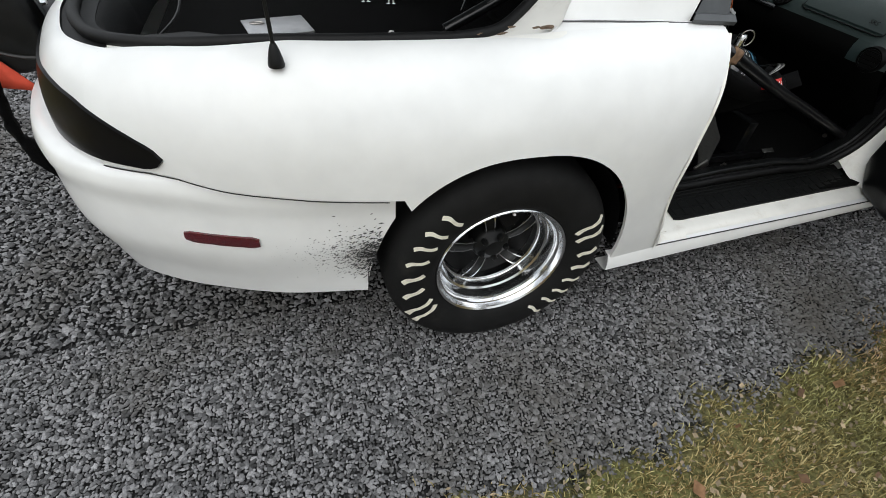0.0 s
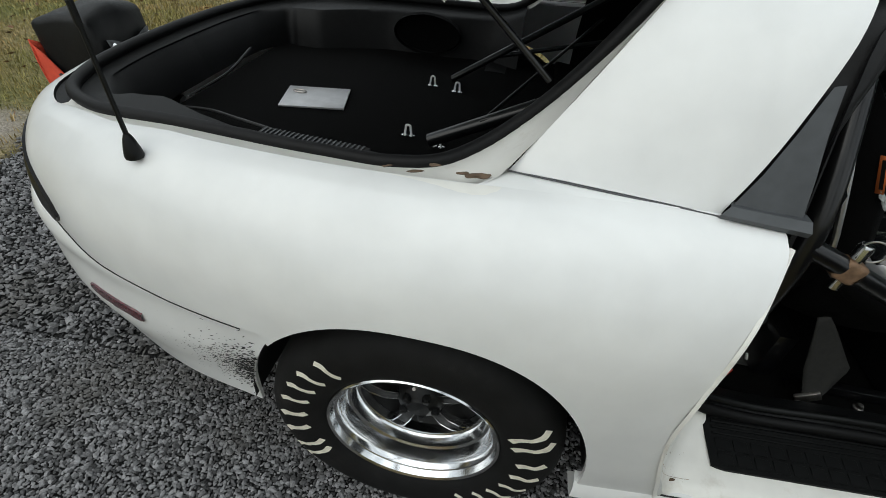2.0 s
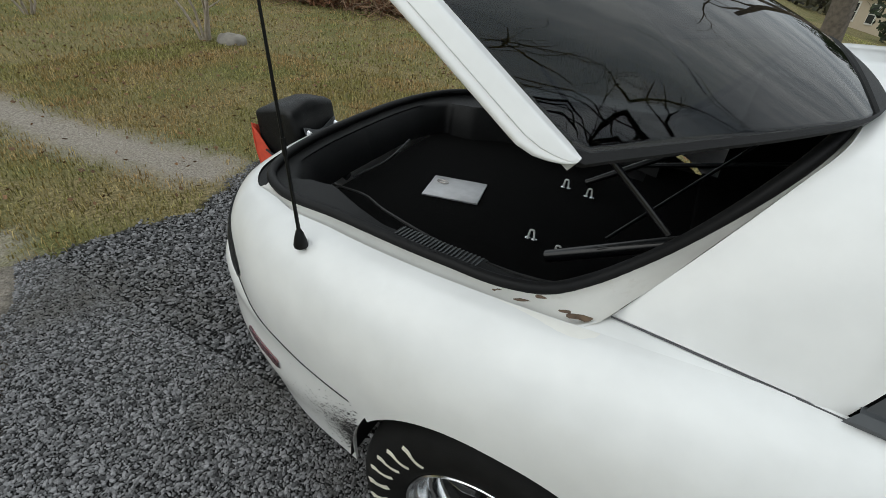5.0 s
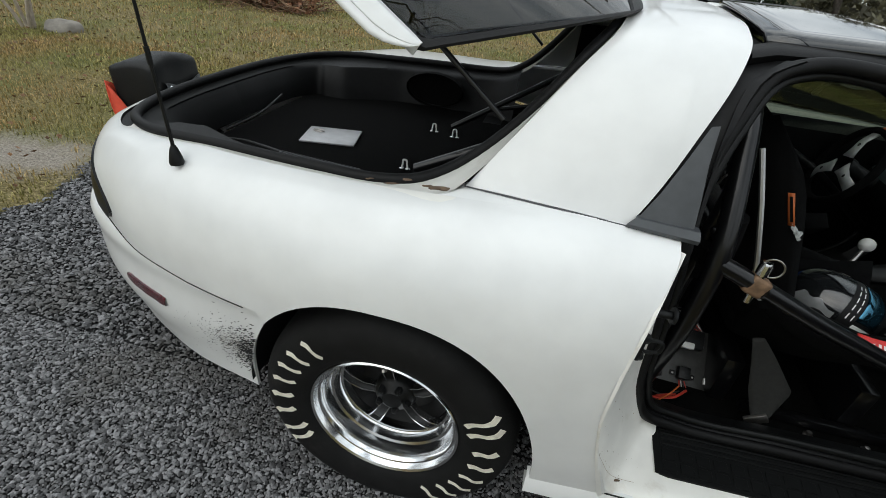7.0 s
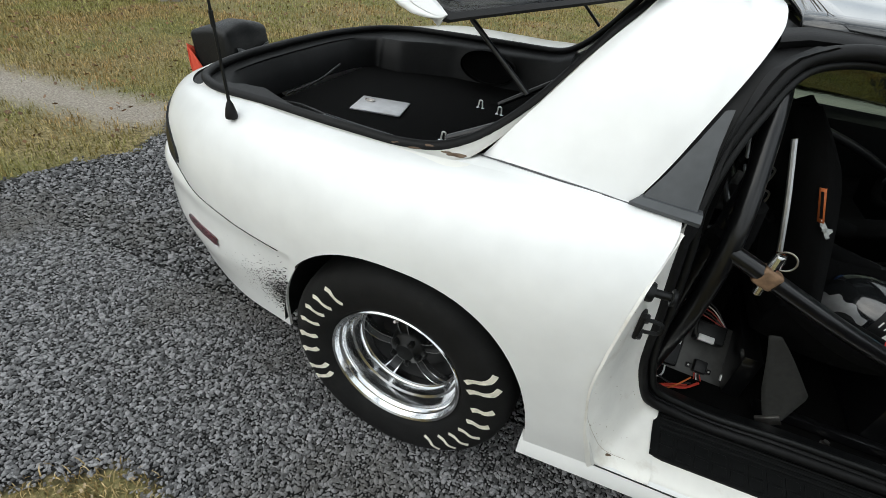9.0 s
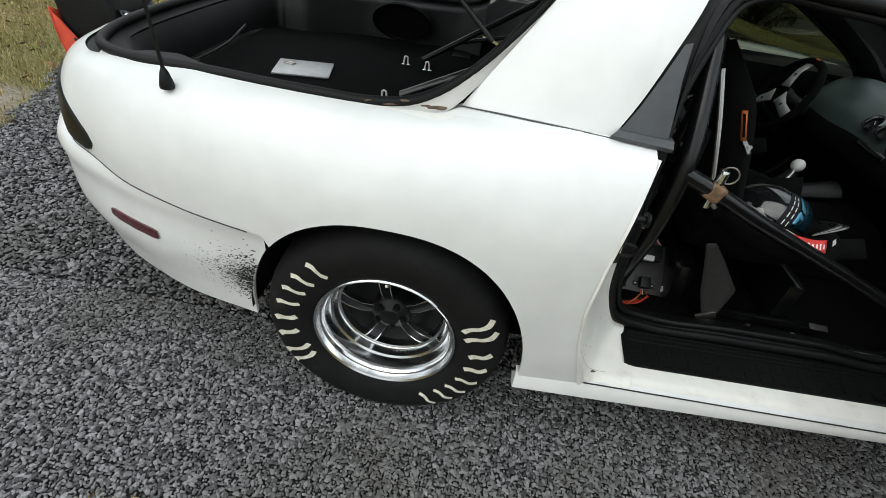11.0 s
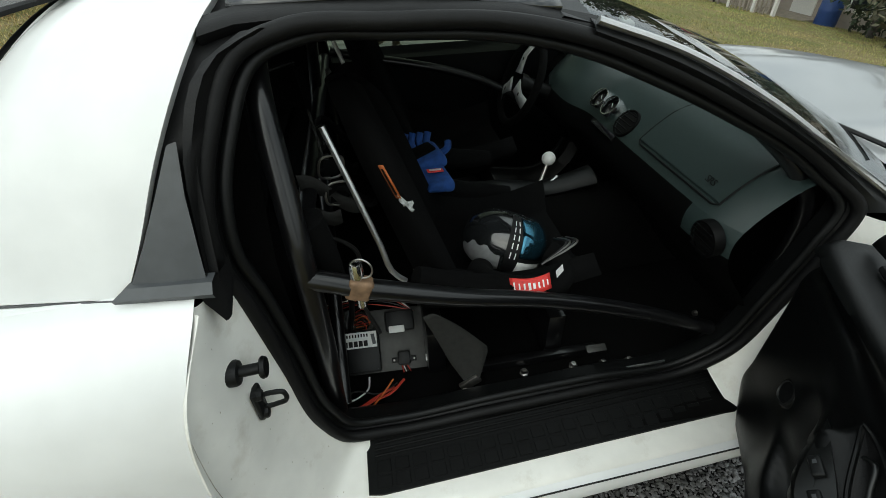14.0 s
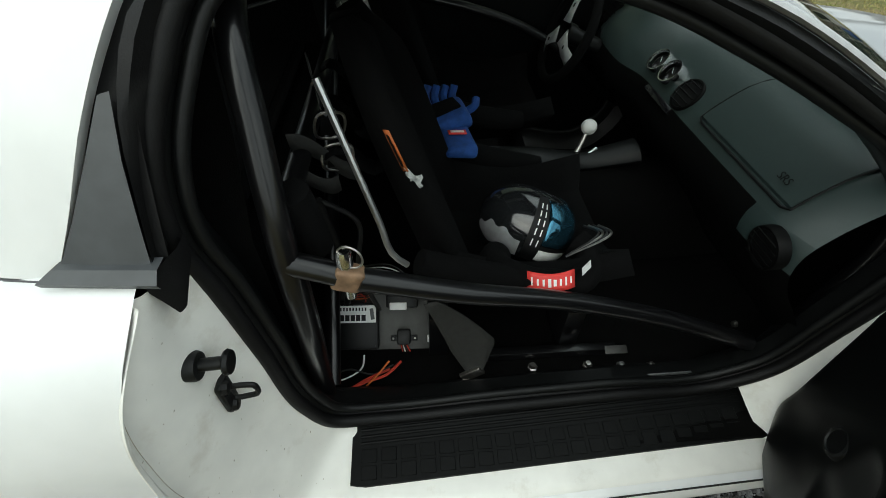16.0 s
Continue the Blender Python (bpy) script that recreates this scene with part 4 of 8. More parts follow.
part("jamb_cap", sheet([[(0.553, 0.112, 0.990), (0.568, 0.124, 0.993), (0.582, 0.16, 0.996), (0.582, 0.19, 0.996)], [(0.555, 0.112, 0.966), (0.572, 0.126, 0.968), (0.584, 0.152, 0.968), (0.584, 0.178, 0.966)], [(0.562, 0.116, 0.944), (0.575, 0.124, 0.944), (0.582, 0.136, 0.946), (0.584, 0.150, 0.950)], [(0.570, 0.120, 0.918), (0.573, 0.122, 0.918), (0.576, 0.125, 0.920), (0.578, 0.129, 0.922)]]), RUBBER, car, "black rubber pillar corner")
# two striker fittings in the jamb
x, y, z = 0.541, 0.114, 0.800
s = part("striker", lathe([(0.0005, 0.004), (0.021, 0.003), (0.023, -0.002), (0.023, -0.02)], 18, "X", (x + 0.012, y, z)), PLASTIC, car, "dark door striker")
part("striker_pin", tube([(x, y, z), (x + 0.052, y + 0.004, z)], 0.010, 10), PLASTIC, s)
part("striker_head", lathe([(0.0005, 0), (0.018, 0.0), (0.020, 0.003), (0.018, 0.009), (0.0005, 0.010)], 18, "X", (x + 0.050, y + 0.004, z)), PLASTIC, s)
x, y, z = 0.556, 0.126, 0.697
s = part("striker", block((0.014, 0.036, 0.075), (x + 0.004, y, z), bevel=0.006), PLASTIC, car, "dark latch striker bracket")
for k in (-0.026, 0.026):
    part("bracket_bolt", lathe([(0.0005, 0.012), (0.010, 0.011), (0.012, 0.006), (0.012, -0.004)], 8, "X", (x + 0.006, y - 0.006, z + k)), PLASTIC, s)
part("striker_loop", ring([(x + 0.012, y, z - 0.016), (x + 0.035, y + 0.003, z - 0.017), (x + 0.048, y + 0.004, z - 0.014), (x + 0.048, y + 0.004, z + 0.014), (x + 0.035, y + 0.003, z + 0.017), (x + 0.012, y, z + 0.016)], 0.0048, 8, smooth=40), PLASTIC, s)
# worn chip at the jamb's foot
bm = bmesh.new()
bmesh.ops.create_icosphere(bm, subdivisions=2, radius=1, matrix=pose(0.612, 0.044, 0.3115, 0, 0, 12) @ Matrix.Diagonal((0.013, 0.004, 0.002, 1)))
part("paint_chip", bm, PRIMER, car, "brown paint chip")

# rocker and sill
rock = []
for x in np.linspace(0.72, 1.93, 24):
    f = (x - 0.575) / 1.35
    zt = 0.305 - 0.022 * f
    y0 = 0.022 + 0.068 * f
    pr = [(y0 + 0.05, 0.235), (y0 + 0.01, 0.232), (y0 - 0.004, 0.240), (y0 - 0.002, 0.26), (y0 + 0.004, zt - 0.008), (y0 + 0.012, zt), (y0 + 0.03, zt + 0.006), (y0 + 0.073, zt + 0.010), (y0 + 0.145, zt + 0.018), (y0 + 0.178, zt + 0.024), (y0 + 0.205, zt + 0.032), (y0 + 0.22, zt + 0.036), (y0 + 0.28, zt + 0.02), (y0 + 0.30, 0.26)]
    rock.append([(x, y, z) for y, z in pr])
for sy in (0, 1):
    part("rocker", sheet([[flip(p) for p in r[:8]] for r in rock] if sy else rock), JAMB, car, "white rocker panel and grimy sill", angle=50)
# lower skirt running from the arch to the front wheel
sk = []
for x in np.linspace(0.392, 2.14, 24):
    f = (x - 0.39) / 1.75
    yb = 0.002 + 0.084 * f
    zs = 0.297 - 0.022 * f
    sk.append([(x, yb + 0.05, 0.234 + 0.018 * f), (x, yb, 0.234 + 0.018 * f), (x, yb - 0.016 + 0.008 * f, 0.242 + 0.014 * f), (x, yb - 0.012, zs * 0.6 + 0.094), (x, yb - 0.002, zs - 0.003), (x, yb + 0.02, zs + 0.003)])
for sy in (0, 1):
    part("side_skirt", sheet([[flip(p) for p in r] for r in sk] if sy else sk), WHITE, car, "white side skirt", angle=40)

for sy in (0, 1):
    line = [(x, 0.001 + 0.084 * (x - 0.39) / 1.75, 0.2975 - 0.022 * (x - 0.39) / 1.75) for x in np.linspace(0.40, 2.1, 12)]
    part("shut_line", tube([flip(p) for p in line] if sy else line, 0.0022, 6), SOOT, car, "dark gap over the side skirt")

# black tread plate on the sill with raised squares
def sill_z(x, y):
    f = (x - 0.575) / 1.35
    zt = 0.305 - 0.022 * f
    y0 = 0.022 + 0.068 * f
    return float(np.interp(y - y0, [0.03, 0.073, 0.145, 0.178, 0.205], [zt + 0.006, zt + 0.010, zt + 0.018, zt + 0.024, zt + 0.032])) + 0.006


rows = []
for x in np.linspace(0.715, 1.70, 30):
    ya, yb_ = 0.092 + 0.060 * (x - 0.7), 0.230 + 0.045 * (x - 0.7)
    if x < 0.73:
        ya += 0.006
    rows.append([(x, ya - 0.001, sill_z(x, ya) - 0.008)] + [(x, y, sill_z(x, y)) for y in np.linspace(ya, yb_, 7)])
tread = part("sill_plate", sheet(rows), TREADM, car, "black ribbed sill tread plate", angle=50)
for j in range(21):
    for r in range(2):
        x = 0.755 + j * 0.0445
        ya = 0.092 + 0.060 * (x - 0.7)
        y = ya + 0.026 + 0.036 * r
        z = sill_z(x, y)
        sl = math.degrees(math.atan2(sill_z(x, y + 0.015) - sill_z(x, y - 0.015), 0.03))
        part("tread_square", block((0.035, 0.030, 0.003), (x, y, z + 0.0008), (sl, 0, 0), bevel=0.001, seg=1), TREADM, tread)

for off, zr in ((0.090, 0.004), (0.104, 0.005), (0.118, 0.006), (0.128, 0.006)):
    part("tread_rib", tube([(x, 0.092 + 0.060 * (x - 0.7) + off, sill_z(x, 0.092 + 0.060 * (x - 0.7) + off) + zr - 0.004) for x in np.linspace(0.735, 1.685, 12)], 0.0038, 8), TREADM, tread)
# quarter window infill
tri_ = [[(0.455, 0.127, 0.990), (0.50, 0.122, 0.988), (0.565, 0.122, 0.985)], [(0.490, 0.152, 1.05), (0.52, 0.15, 1.05), (0.563, 0.15, 1.05)], [(0.52, 0.182, 1.11), (0.535, 0.18, 1.11), (0.56, 0.18, 1.11)], [(0.548, 0.214, 1.17), (0.552, 0.214, 1.172), (0.563, 0.214, 1.175)]]
trim_ = [[(0.44, 0.112, 0.985), (0.575, 0.108, 0.978)], [(0.44, 0.108, 0.994), (0.575, 0.104, 0.988)], [(0.455, 0.122, 1.003), (0.575, 0.118, 1.0)], [(0.46, 0.14, 1.003), (0.575, 0.14, 1.0)]]
pil = []
for k in range(12):
    u = k / 11
    p = cr([(0.565, 0.125, 0.985), (0.566, 0.155, 1.06), (0.572, 0.205, 1.17), (0.60, 0.27, 1.25), (0.66, 0.325, 1.285)], 12)[k]
    q = cr([DOOR[0], DOOR[22], DOOR[21], DOOR[20], DOOR[19]], 12)[k]
    pil.append([tuple(p + np.array([0, 0.004, -0.004])), tuple(p), tuple(p * 0.5 + q * 0.5 + np.array([0.0, -0.016, 0.006])), tuple(q)])
for sy in (0, 1):
    fl = (lambda rows: [[flip(p) for p in r] for r in rows]) if sy else (lambda rows: rows)
    part("quarter_infill", sheet(fl(tri_)), QPLAST, car, "dark grey quarter window")
    part("quarter_trim", sheet(fl(trim_)), QPLAST, car, "dark grey belt trim", angle=30)
    part("pillar_trim", sheet(fl(pil)), RUBBER, car, "black pillar weatherstrip", angle=60)
    fill = []
    for k in range(12):
        a, b = sf[int(k * 26 / 11)], cr([(0.565, 0.125, 0.985), (0.566, 0.155, 1.06), (0.572, 0.205, 1.17), (0.60, 0.27, 1.25), (0.66, 0.325, 1.285)], 12)[k]
        fill.append([tuple(a + np.array([-0.02, 0.022, -0.012])), tuple((a + b) / 2 + np.array([0, 0.016, -0.008])), tuple(b + np.array([0.012, 0.014, -0.006]))])
    part("pillar_backing", sheet(fl(fill)), RUBBER, car, "black backing behind the quarter window", angle=60)
    # roof rail over the door
    rail = []
    for x in np.linspace(0.60, 1.24, 14):
        z = float(np.interp(x, [0.6, 0.66, 0.9, 1.08, 1.24], [1.284, 1.295, 1.292, 1.278, 1.243]))
        y = float(np.interp(x, [0.6, 0.66, 0.9, 1.24], [0.31, 0.335, 0.345, 0.338]))
        rail.append([(x, y + 0.034, z - 0.024), (x, y + 0.016, z - 0.012), (x, y + 0.012, z - 0.002), (x, y + 0.018, z + 0.004), (x, y + 0.034, z + 0.010), (x, y + 0.055, z + 0.016), (x, y + 0.07, z - 0.02)])
    part("roof_rail", sheet(fl(rail)), RUBBER, car, "black roof rail trim", angle=50)
    # removable roof glass
    tt = []
    for x in np.linspace(0.635, 1.17, 8):
        tt.append([(x, y, float(np.interp(x, [0.63, 0.9, 1.17], [1.322, 1.324, 1.290])) + 0.034 * math.sin((y - 0.38) / 0.5 * 1.4) - 0.012 * max(0, (0.42 - y) / 0.035) ** 2) for y in np.linspace(0.385, 0.845, 14)])
    g_ = part("roof_glass", sheet(fl(tt)), ROOFG, car, "dark removable roof panel")
    solid(g_, 0.012)
    # windscreen pillar
    ap = cr([(1.21, 0.345, 1.252), (1.37, 0.330, 1.197), (1.55, 0.310, 1.108), (1.775, 0.275, 0.966), (1.925, 0.238, 0.866)], 20)
    aq = cr([DOOR[16], DOOR[15], DOOR[14], DOOR[13], DOOR[12]], 20)
    rows = []
    for p, q in zip(ap, aq):
        rows.append([tuple(q + np.array([0, 0.02, 0.0])), tuple(q + np.array([0, -0.008, 0.002])), tuple(q * 0.4 + p * 0.6 + np.array([0, -0.016, 0.004])), tuple(p + np.array([0, -0.004, 0.006])), tuple(p + np.array([0.008, 0.03, 0.008])), tuple(p + np.array([-0.02, 0.05, -0.03]))])
    part("windscreen_pillar", sheet(fl(rows)), PLASTIC, car, "black windscreen pillar", angle=50)
    part("pillar_strip", tube([tuple(flip(p) if sy else p) for p in ap + np.array([0.006, -0.004, 0.012])], 0.007, 8), ALLOY, car, "bright windscreen edge strip")
    # front hinge pillar jamb
    hp = []
    for q, w in zip(cr([(1.672, 0.268, 0.360), *DOOR[9:13]], 18), cr([(1.715, 0.120, 0.298), (1.775, 0.166, 0.41), (1.818, 0.172, 0.58), (1.852, 0.176, 0.76), (1.88, 0.188, 0.875)], 18)):
        q = q + np.array([0, -0.008, 0])
        hp.append([tuple(q + (w - q) * f + np.array([0.004 * math.sin(math.pi * f), -0.010 * math.sin(math.pi * f), -abs(q[2] - w[2]) * 0.35 * math.sin(math.pi * f)])) for f in np.linspace(0, 1, 9)] + [tuple(w + np.array([0.006, 0.012, -0.004]))])
    part("front_jamb", sheet(fl(hp)), JAMB, car, "cream white hinge pillar", angle=60)
    part("jamb_sealant", tube([flip(r[6]) if sy else r[6] for r in hp[7:17]], 0.0009, 5), GRIME, car, "brown sealant line along the jamb")
    # added black sheet that stands in for the shade behind the jamb
    gap_sheet = [[tuple(np.array(r[8]) + np.array(d)) for d in ((0.001, 0.006, -0.002), (0.045, -0.01, -0.004), (0.12, -0.06, -0.004), (0.16, -0.14, -0.004))] for r in hp[4:]]
    part("hinge_boot", sheet(fl(gap_sheet)), RUBBER, car, "added black sheet for the shade in the hinge gap", angle=60)

# far window, tinted and wound up
top_ = cr([flip(p) for p in DOOR[12:]], 24)
pane_ = []
for p in top_:
    q = np.array([p[0], flip((0, 0.165, 0))[1], 0.925])
    pane_.append([tuple(p * u + q * (1 - u)) for u in np.linspace(0, 1, 6)])
fw = solid(part("far_window", sheet(pane_), SMOKE, car, "tinted far side window", angle=80), 0.004)
fw.visible_shadow = False

# middle roof bar, header, windscreen
bar_ = [[(x, y, z + 0.018 * math.cos((y - YC) / 0.07)) for y in np.linspace(YC - 0.055, YC + 0.055, 6)] for x, z in ((0.625, 1.326), (0.9, 1.328), (1.17, 1.298))]
solid(part("roof_bar", sheet(bar_), WHITE, car, "white middle roof bar"), 0.03)
hd = []
for y in np.linspace(0.362, 2 * YC - 0.362, 20):
    c = ((y - YC) / 0.56) ** 2
    hd.append([(1.15, y, 1.290 - 0.034 * c), (1.165, y, 1.308 - 0.042 * c), (1.215, y, 1.298 - 0.046 * c), (1.235 + 0.03 * (1 - c), y, 1.287 - 0.046 * c), (1.19, y, 1.262 - 0.038 * c)])
part("windscreen_header", sheet(hd), PLASTIC, car, "dark windscreen header", angle=50)
ws = []
for u in np.linspace(0, 1, 14):
    r = []
    for y in np.linspace(-1, 1, 17):
        hw = 0.56 + (0.665 - 0.56) * u
        c = y * y
        x = 1.235 + 0.03 * (1 - c) + u * (0.705 + 0.22 * (1 - c))
        z = 1.285 - 0.046 * c - u * (0.400 - 0.045 * c) + 0.03 * math.sin(math.pi * u)
        r.append((x, YC + y * hw, z))
    ws.append(r)
wsg = part("windscreen", sheet(ws), CLEAR, car, "windscreen glass", angle=80)
wsg.visible_shadow = False

# hood, wings, nose
hood = []
for u in np.linspace(0, 1, 16):
    x = 2.02 + 1.45 * u
    r = []
    for f in np.linspace(-1, 1, 21):
        c = f * f
        hw = 0.90 - 0.22 * u**3
        z = 0.885 - 0.03 * u - 0.24 * u**2.6 - 0.075 * c**2 * (1 - 0.3 * u) + 0.02 * math.exp(-((abs(f) - 0.35) / 0.12) ** 2) * (1 - u)
        r.append((x + 0.10 * (1 - c) * (1 - u) * 0.6 + 0.12 * u * (1 - c), YC + f * hw, z))
    hood.append(r)
part("hood", sheet(hood), HOODP, car, "pale grey hood", angle=70)
cowl = [[(1.93 + 0.10 * (1 - ((y - YC) / 0.7) ** 2), y, 0.872), (2.0 + 0.10 * (1 - ((y - YC) / 0.7) ** 2), y, 0.868), (2.06 + 0.10 * (1 - ((y - YC) / 0.7) ** 2), y, 0.862)] for y in np.linspace(0.22, 2 * YC - 0.22, 16)]
part("cowl", sheet(cowl), PLASTIC, car, "black windscreen cowl")
for y in (0.45, 1.0):
    part("wiper", tube([(2.12, y, 0.893), (2.03, y + 0.25, 0.925), (2.06, y + 0.5, 0.925)], 0.006, 6, smooth=14), PLASTIC, car, "black wiper")
for sy in (0, 1):
    fl = (lambda rows: [[flip(p) for p in r] for r in rows]) if sy else (lambda rows: rows)
    wing = []
    for x in np.linspace(1.97, 3.42, 46):
        a = abs(x - 2.568) / 0.37
        zl = 0.32 + 0.36 * (1 - a**2.4) ** 0.5 if a < 1 else 0.25
        y0 = -0.015 + 0.20 * max(0, (x - 2.9) / 0.5) ** 2
        zt = 0.815 - 0.03 * ((x - 2.0) / 1.45) - 0.18 * max(0, (x - 2.0) / 1.45) ** 2.6
        wing.append([(x, y0 + 0.03, zl)] + [(x, y0 + 0.10 * max(0, (v - 0.55) / 0.45) ** 2.2 + 0.012 * (1 - v), zl + (zt + 0.005 - zl) * v) for v in np.linspace(0, 1, 14)])
    part("front_wing", sheet(fl(wing)), WHITE, car, "white front wing", angle=60)
nose = []
for y in np.linspace(0.10, 2 * YC - 0.10, 24):
    c = ((y - YC) / 0.80) ** 2
    xf = 3.62 - 0.24 * c**1.6
    nose.append([(xf - 0.06, y, 0.615 - 0.01 * c), (xf, y, 0.55), (xf + 0.02, y, 0.45), (xf - 0.02, y, 0.32), (xf - 0.10, y, 0.22)])
part("front_bumper", sheet(nose), WHITE, car, "white front bumper", angle=60)
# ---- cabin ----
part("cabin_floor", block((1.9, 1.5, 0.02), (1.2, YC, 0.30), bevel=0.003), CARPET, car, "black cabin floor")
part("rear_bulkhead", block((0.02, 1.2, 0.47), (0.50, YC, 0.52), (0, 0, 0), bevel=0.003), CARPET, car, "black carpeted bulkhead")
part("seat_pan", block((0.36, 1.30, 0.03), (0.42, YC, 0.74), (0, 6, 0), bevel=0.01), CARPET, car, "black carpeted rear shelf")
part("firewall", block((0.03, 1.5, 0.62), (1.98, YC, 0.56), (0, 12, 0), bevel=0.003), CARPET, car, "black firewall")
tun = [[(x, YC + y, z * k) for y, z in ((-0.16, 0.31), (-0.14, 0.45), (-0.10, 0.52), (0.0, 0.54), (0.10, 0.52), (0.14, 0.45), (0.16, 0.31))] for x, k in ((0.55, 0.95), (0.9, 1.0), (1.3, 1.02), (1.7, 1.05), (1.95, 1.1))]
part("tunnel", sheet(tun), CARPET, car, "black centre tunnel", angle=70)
cons = cr([(0.95, YC + 0.03, 0.60), (1.10, YC + 0.04, 0.605), (1.25, YC + 0.05, 0.585), (1.42, YC + 0.07, 0.56), (1.60, YC + 0.06, 0.60)], 20)
part("console", tube(cons, [0.058 - 0.012 * abs(math.sin(k / 3)) for k in range(20)], 14, flat=0.6), PLASTIC, car, "black centre console")
# far door card and near wheel-house covers
fd = [[(x, 1.57 + 0.02 * math.sin(5 * z), z) for z in np.linspace(0.3, 0.90, 8)] + [(x, 1.62, 0.93), (x, 1.74, 0.93)] for x in np.linspace(0.58, 1.95, 12)]
far_door = part("far_door_card", sheet(fd), DOORM, car, "black far door card")
part("pull_cup", ring([(1.42 + 0.10 * math.cos(a), 1.57, 0.78 + 0.035 * math.sin(a)) for a in np.linspace(0, 2 * math.pi, 14, endpoint=False)], 0.008, 8, smooth=50), PLASTIC, far_door)
out = [[(x, 2 * YC + 0.02 - 0.02 * max(0, (z - 0.8) / 0.13) ** 2 * 3, z) for z in np.linspace(0.25, 0.93, 9)] for x in np.linspace(0.57, 1.98, 10)]
part("far_door_skin", sheet(out), WHITE, car, "white far door")
for sy in (0, 1):
    side_w = [[(x, y, z) for y, z in ((0.33, 0.31), (0.30, 0.5), (0.28, 0.72), (0.27, 0.90), (0.33, 1.05), (0.36, 1.2))] for x in np.linspace(0.30, 0.625, 6)]
    part("side_trim", sheet([[flip(p) for p in r] for r in side_w] if sy else side_w), CARPET, car, "black rear side trim")
roof_in = [[(x, y, 1.285 + 0.025 * math.cos((y - YC) * 2.4)) for y in np.linspace(0.40, 2 * YC - 0.40, 10)] for x in np.linspace(0.38, 0.66, 4)]
part("headliner", sheet(roof_in), FABRIC, car, "black headliner")

# dashboard
PR = [(1.970, 0.876), (1.900, 0.901), (1.800, 0.921), (1.735, 0.911), (1.675, 0.871), (1.625, 0.821), (1.598, 0.776), (1.597, 0.731), (1.620, 0.676), (1.680, 0.596), (1.750, 0.496), (1.800, 0.426)]
rows = []
for y in np.linspace(0.30, 2 * YC - 0.30, 34):
    b = 0.045 * math.exp(-((y - 1.28) / 0.17) ** 4) + 0.01 * math.sin(math.pi * (y - 0.3) / 1.2)
    r = -0.03 * math.exp(-((y - 0.30) / 0.05) ** 2)
    rows.append([(x - b * (1 if z > 0.7 else 0.3) - r, y, z + 0.5 * b * (1 if z > 0.8 else 0)) for x, z in [tuple(v) for v in cr([(p[0], 0, p[1]) for p in PR], 34)[:, [0, 2]]]])
dash = part("dashboard", sheet([r[:17] for r in rows]), DASHM, car, "black green-tinged moulded dashboard", angle=70)
part("dash_corner", sheet([r[16:20] for r in rows[:5]]), DASHM, dash, "green-grey dash end", angle=70)
# same moulding as above; its fall into shade is painted as black
part("lower_dash", sheet([r[19:] for r in rows[:5]]), VENTM, dash, "lower dash face, its shade painted black", angle=70)
part("lower_dash", sheet([r[16:] for r in rows[4:]]), VENTM, dash, "lower dash face, its shade painted black", angle=70)


def dash_pt(y, s, lift=0.0):
    """On the dashboard's face: s from the windscreen (0) to the floor (1)."""
    c = cr([(p[0], 0, p[1]) for p in PR], 200)
    i = min(198, int(s * 199))
    t = c[i + 1] - c[i]
    n = np.array([t[2], 0, -t[0]]) / np.linalg.norm(t)
    n = n if n[0] < 0 else -n
    b = 0.045 * math.exp(-((y - 1.28) / 0.17) ** 4) + 0.01 * math.sin(math.pi * (y - 0.3) / 1.2)
    p = c[i] + n * lift
    return (p[0] - b * (1 if p[2] > 0.7 else 0.3), y, p[2] + 0.5 * b * (1 if p[2] > 0.8 else 0))


lid = []
for u in np.linspace(0, 1, 12):
    y = 0.385 + 0.36 * u
    s0, s1 = 0.17 + 0.05 * u, 0.455 + 0.0 * u
    lid.append([dash_pt(y, s0, -0.004)] + [dash_pt(y, s, 0.006) for s in np.linspace(s0 + 0.004, s1 - 0.01, 9)] + [dash_pt(y, s1, -0.004)])
lid = [[(p[0] + 0.008, p[1] - 0.001, p[2]) for p in lid[0]]] + lid + [[(p[0] + 0.008, p[1] + 0.001, p[2]) for p in lid[-1]]]
airbag = part("airbag_lid", sheet(lid), DASHM, dash, "dark green-grey airbag lid", angle=35)
seamp = [dash_pt(0.383, s, 0.004) for s in np.linspace(0.16, 0.45, 6)] + [dash_pt(y, 0.459, 0.004) for y in np.linspace(0.40, 0.73, 8)] + [dash_pt(0.748, s, 0.004) for s in np.linspace(0.45, 0.22, 6)]
part("lid_gap", tube(seamp, 0.0026, 6), RUBBER, dash)
fc = bpy.data.curves.new("srs", "FONT")
fc.body, fc.size, fc.extrude, fc.align_x, fc.align_y = "SRS", 0.024, 0.0004, "CENTER", "CENTER"
tx = new("moulded_letters", fc)
p0, p1 = Vector(dash_pt(0.45, 0.415, 0.008)), Vector(dash_pt(0.45, 0.435, 0.008))
nrm = Vector(((p1 - p0).z, 0, -(p1 - p0).x)).normalized()
nrm = nrm if nrm.x < 0 else -nrm
xa = Vector((0, -1, 0))
ya = nrm.cross(xa)
tx.parent = airbag
fc.materials.append(RUBBER)
tx.matrix_world = Matrix(((xa.x, ya.x, nrm.x, p0.x), (xa.y, ya.y, nrm.y, p0.y), (xa.z, ya.z, nrm.z, p0.z), (0, 0, 0, 1)))


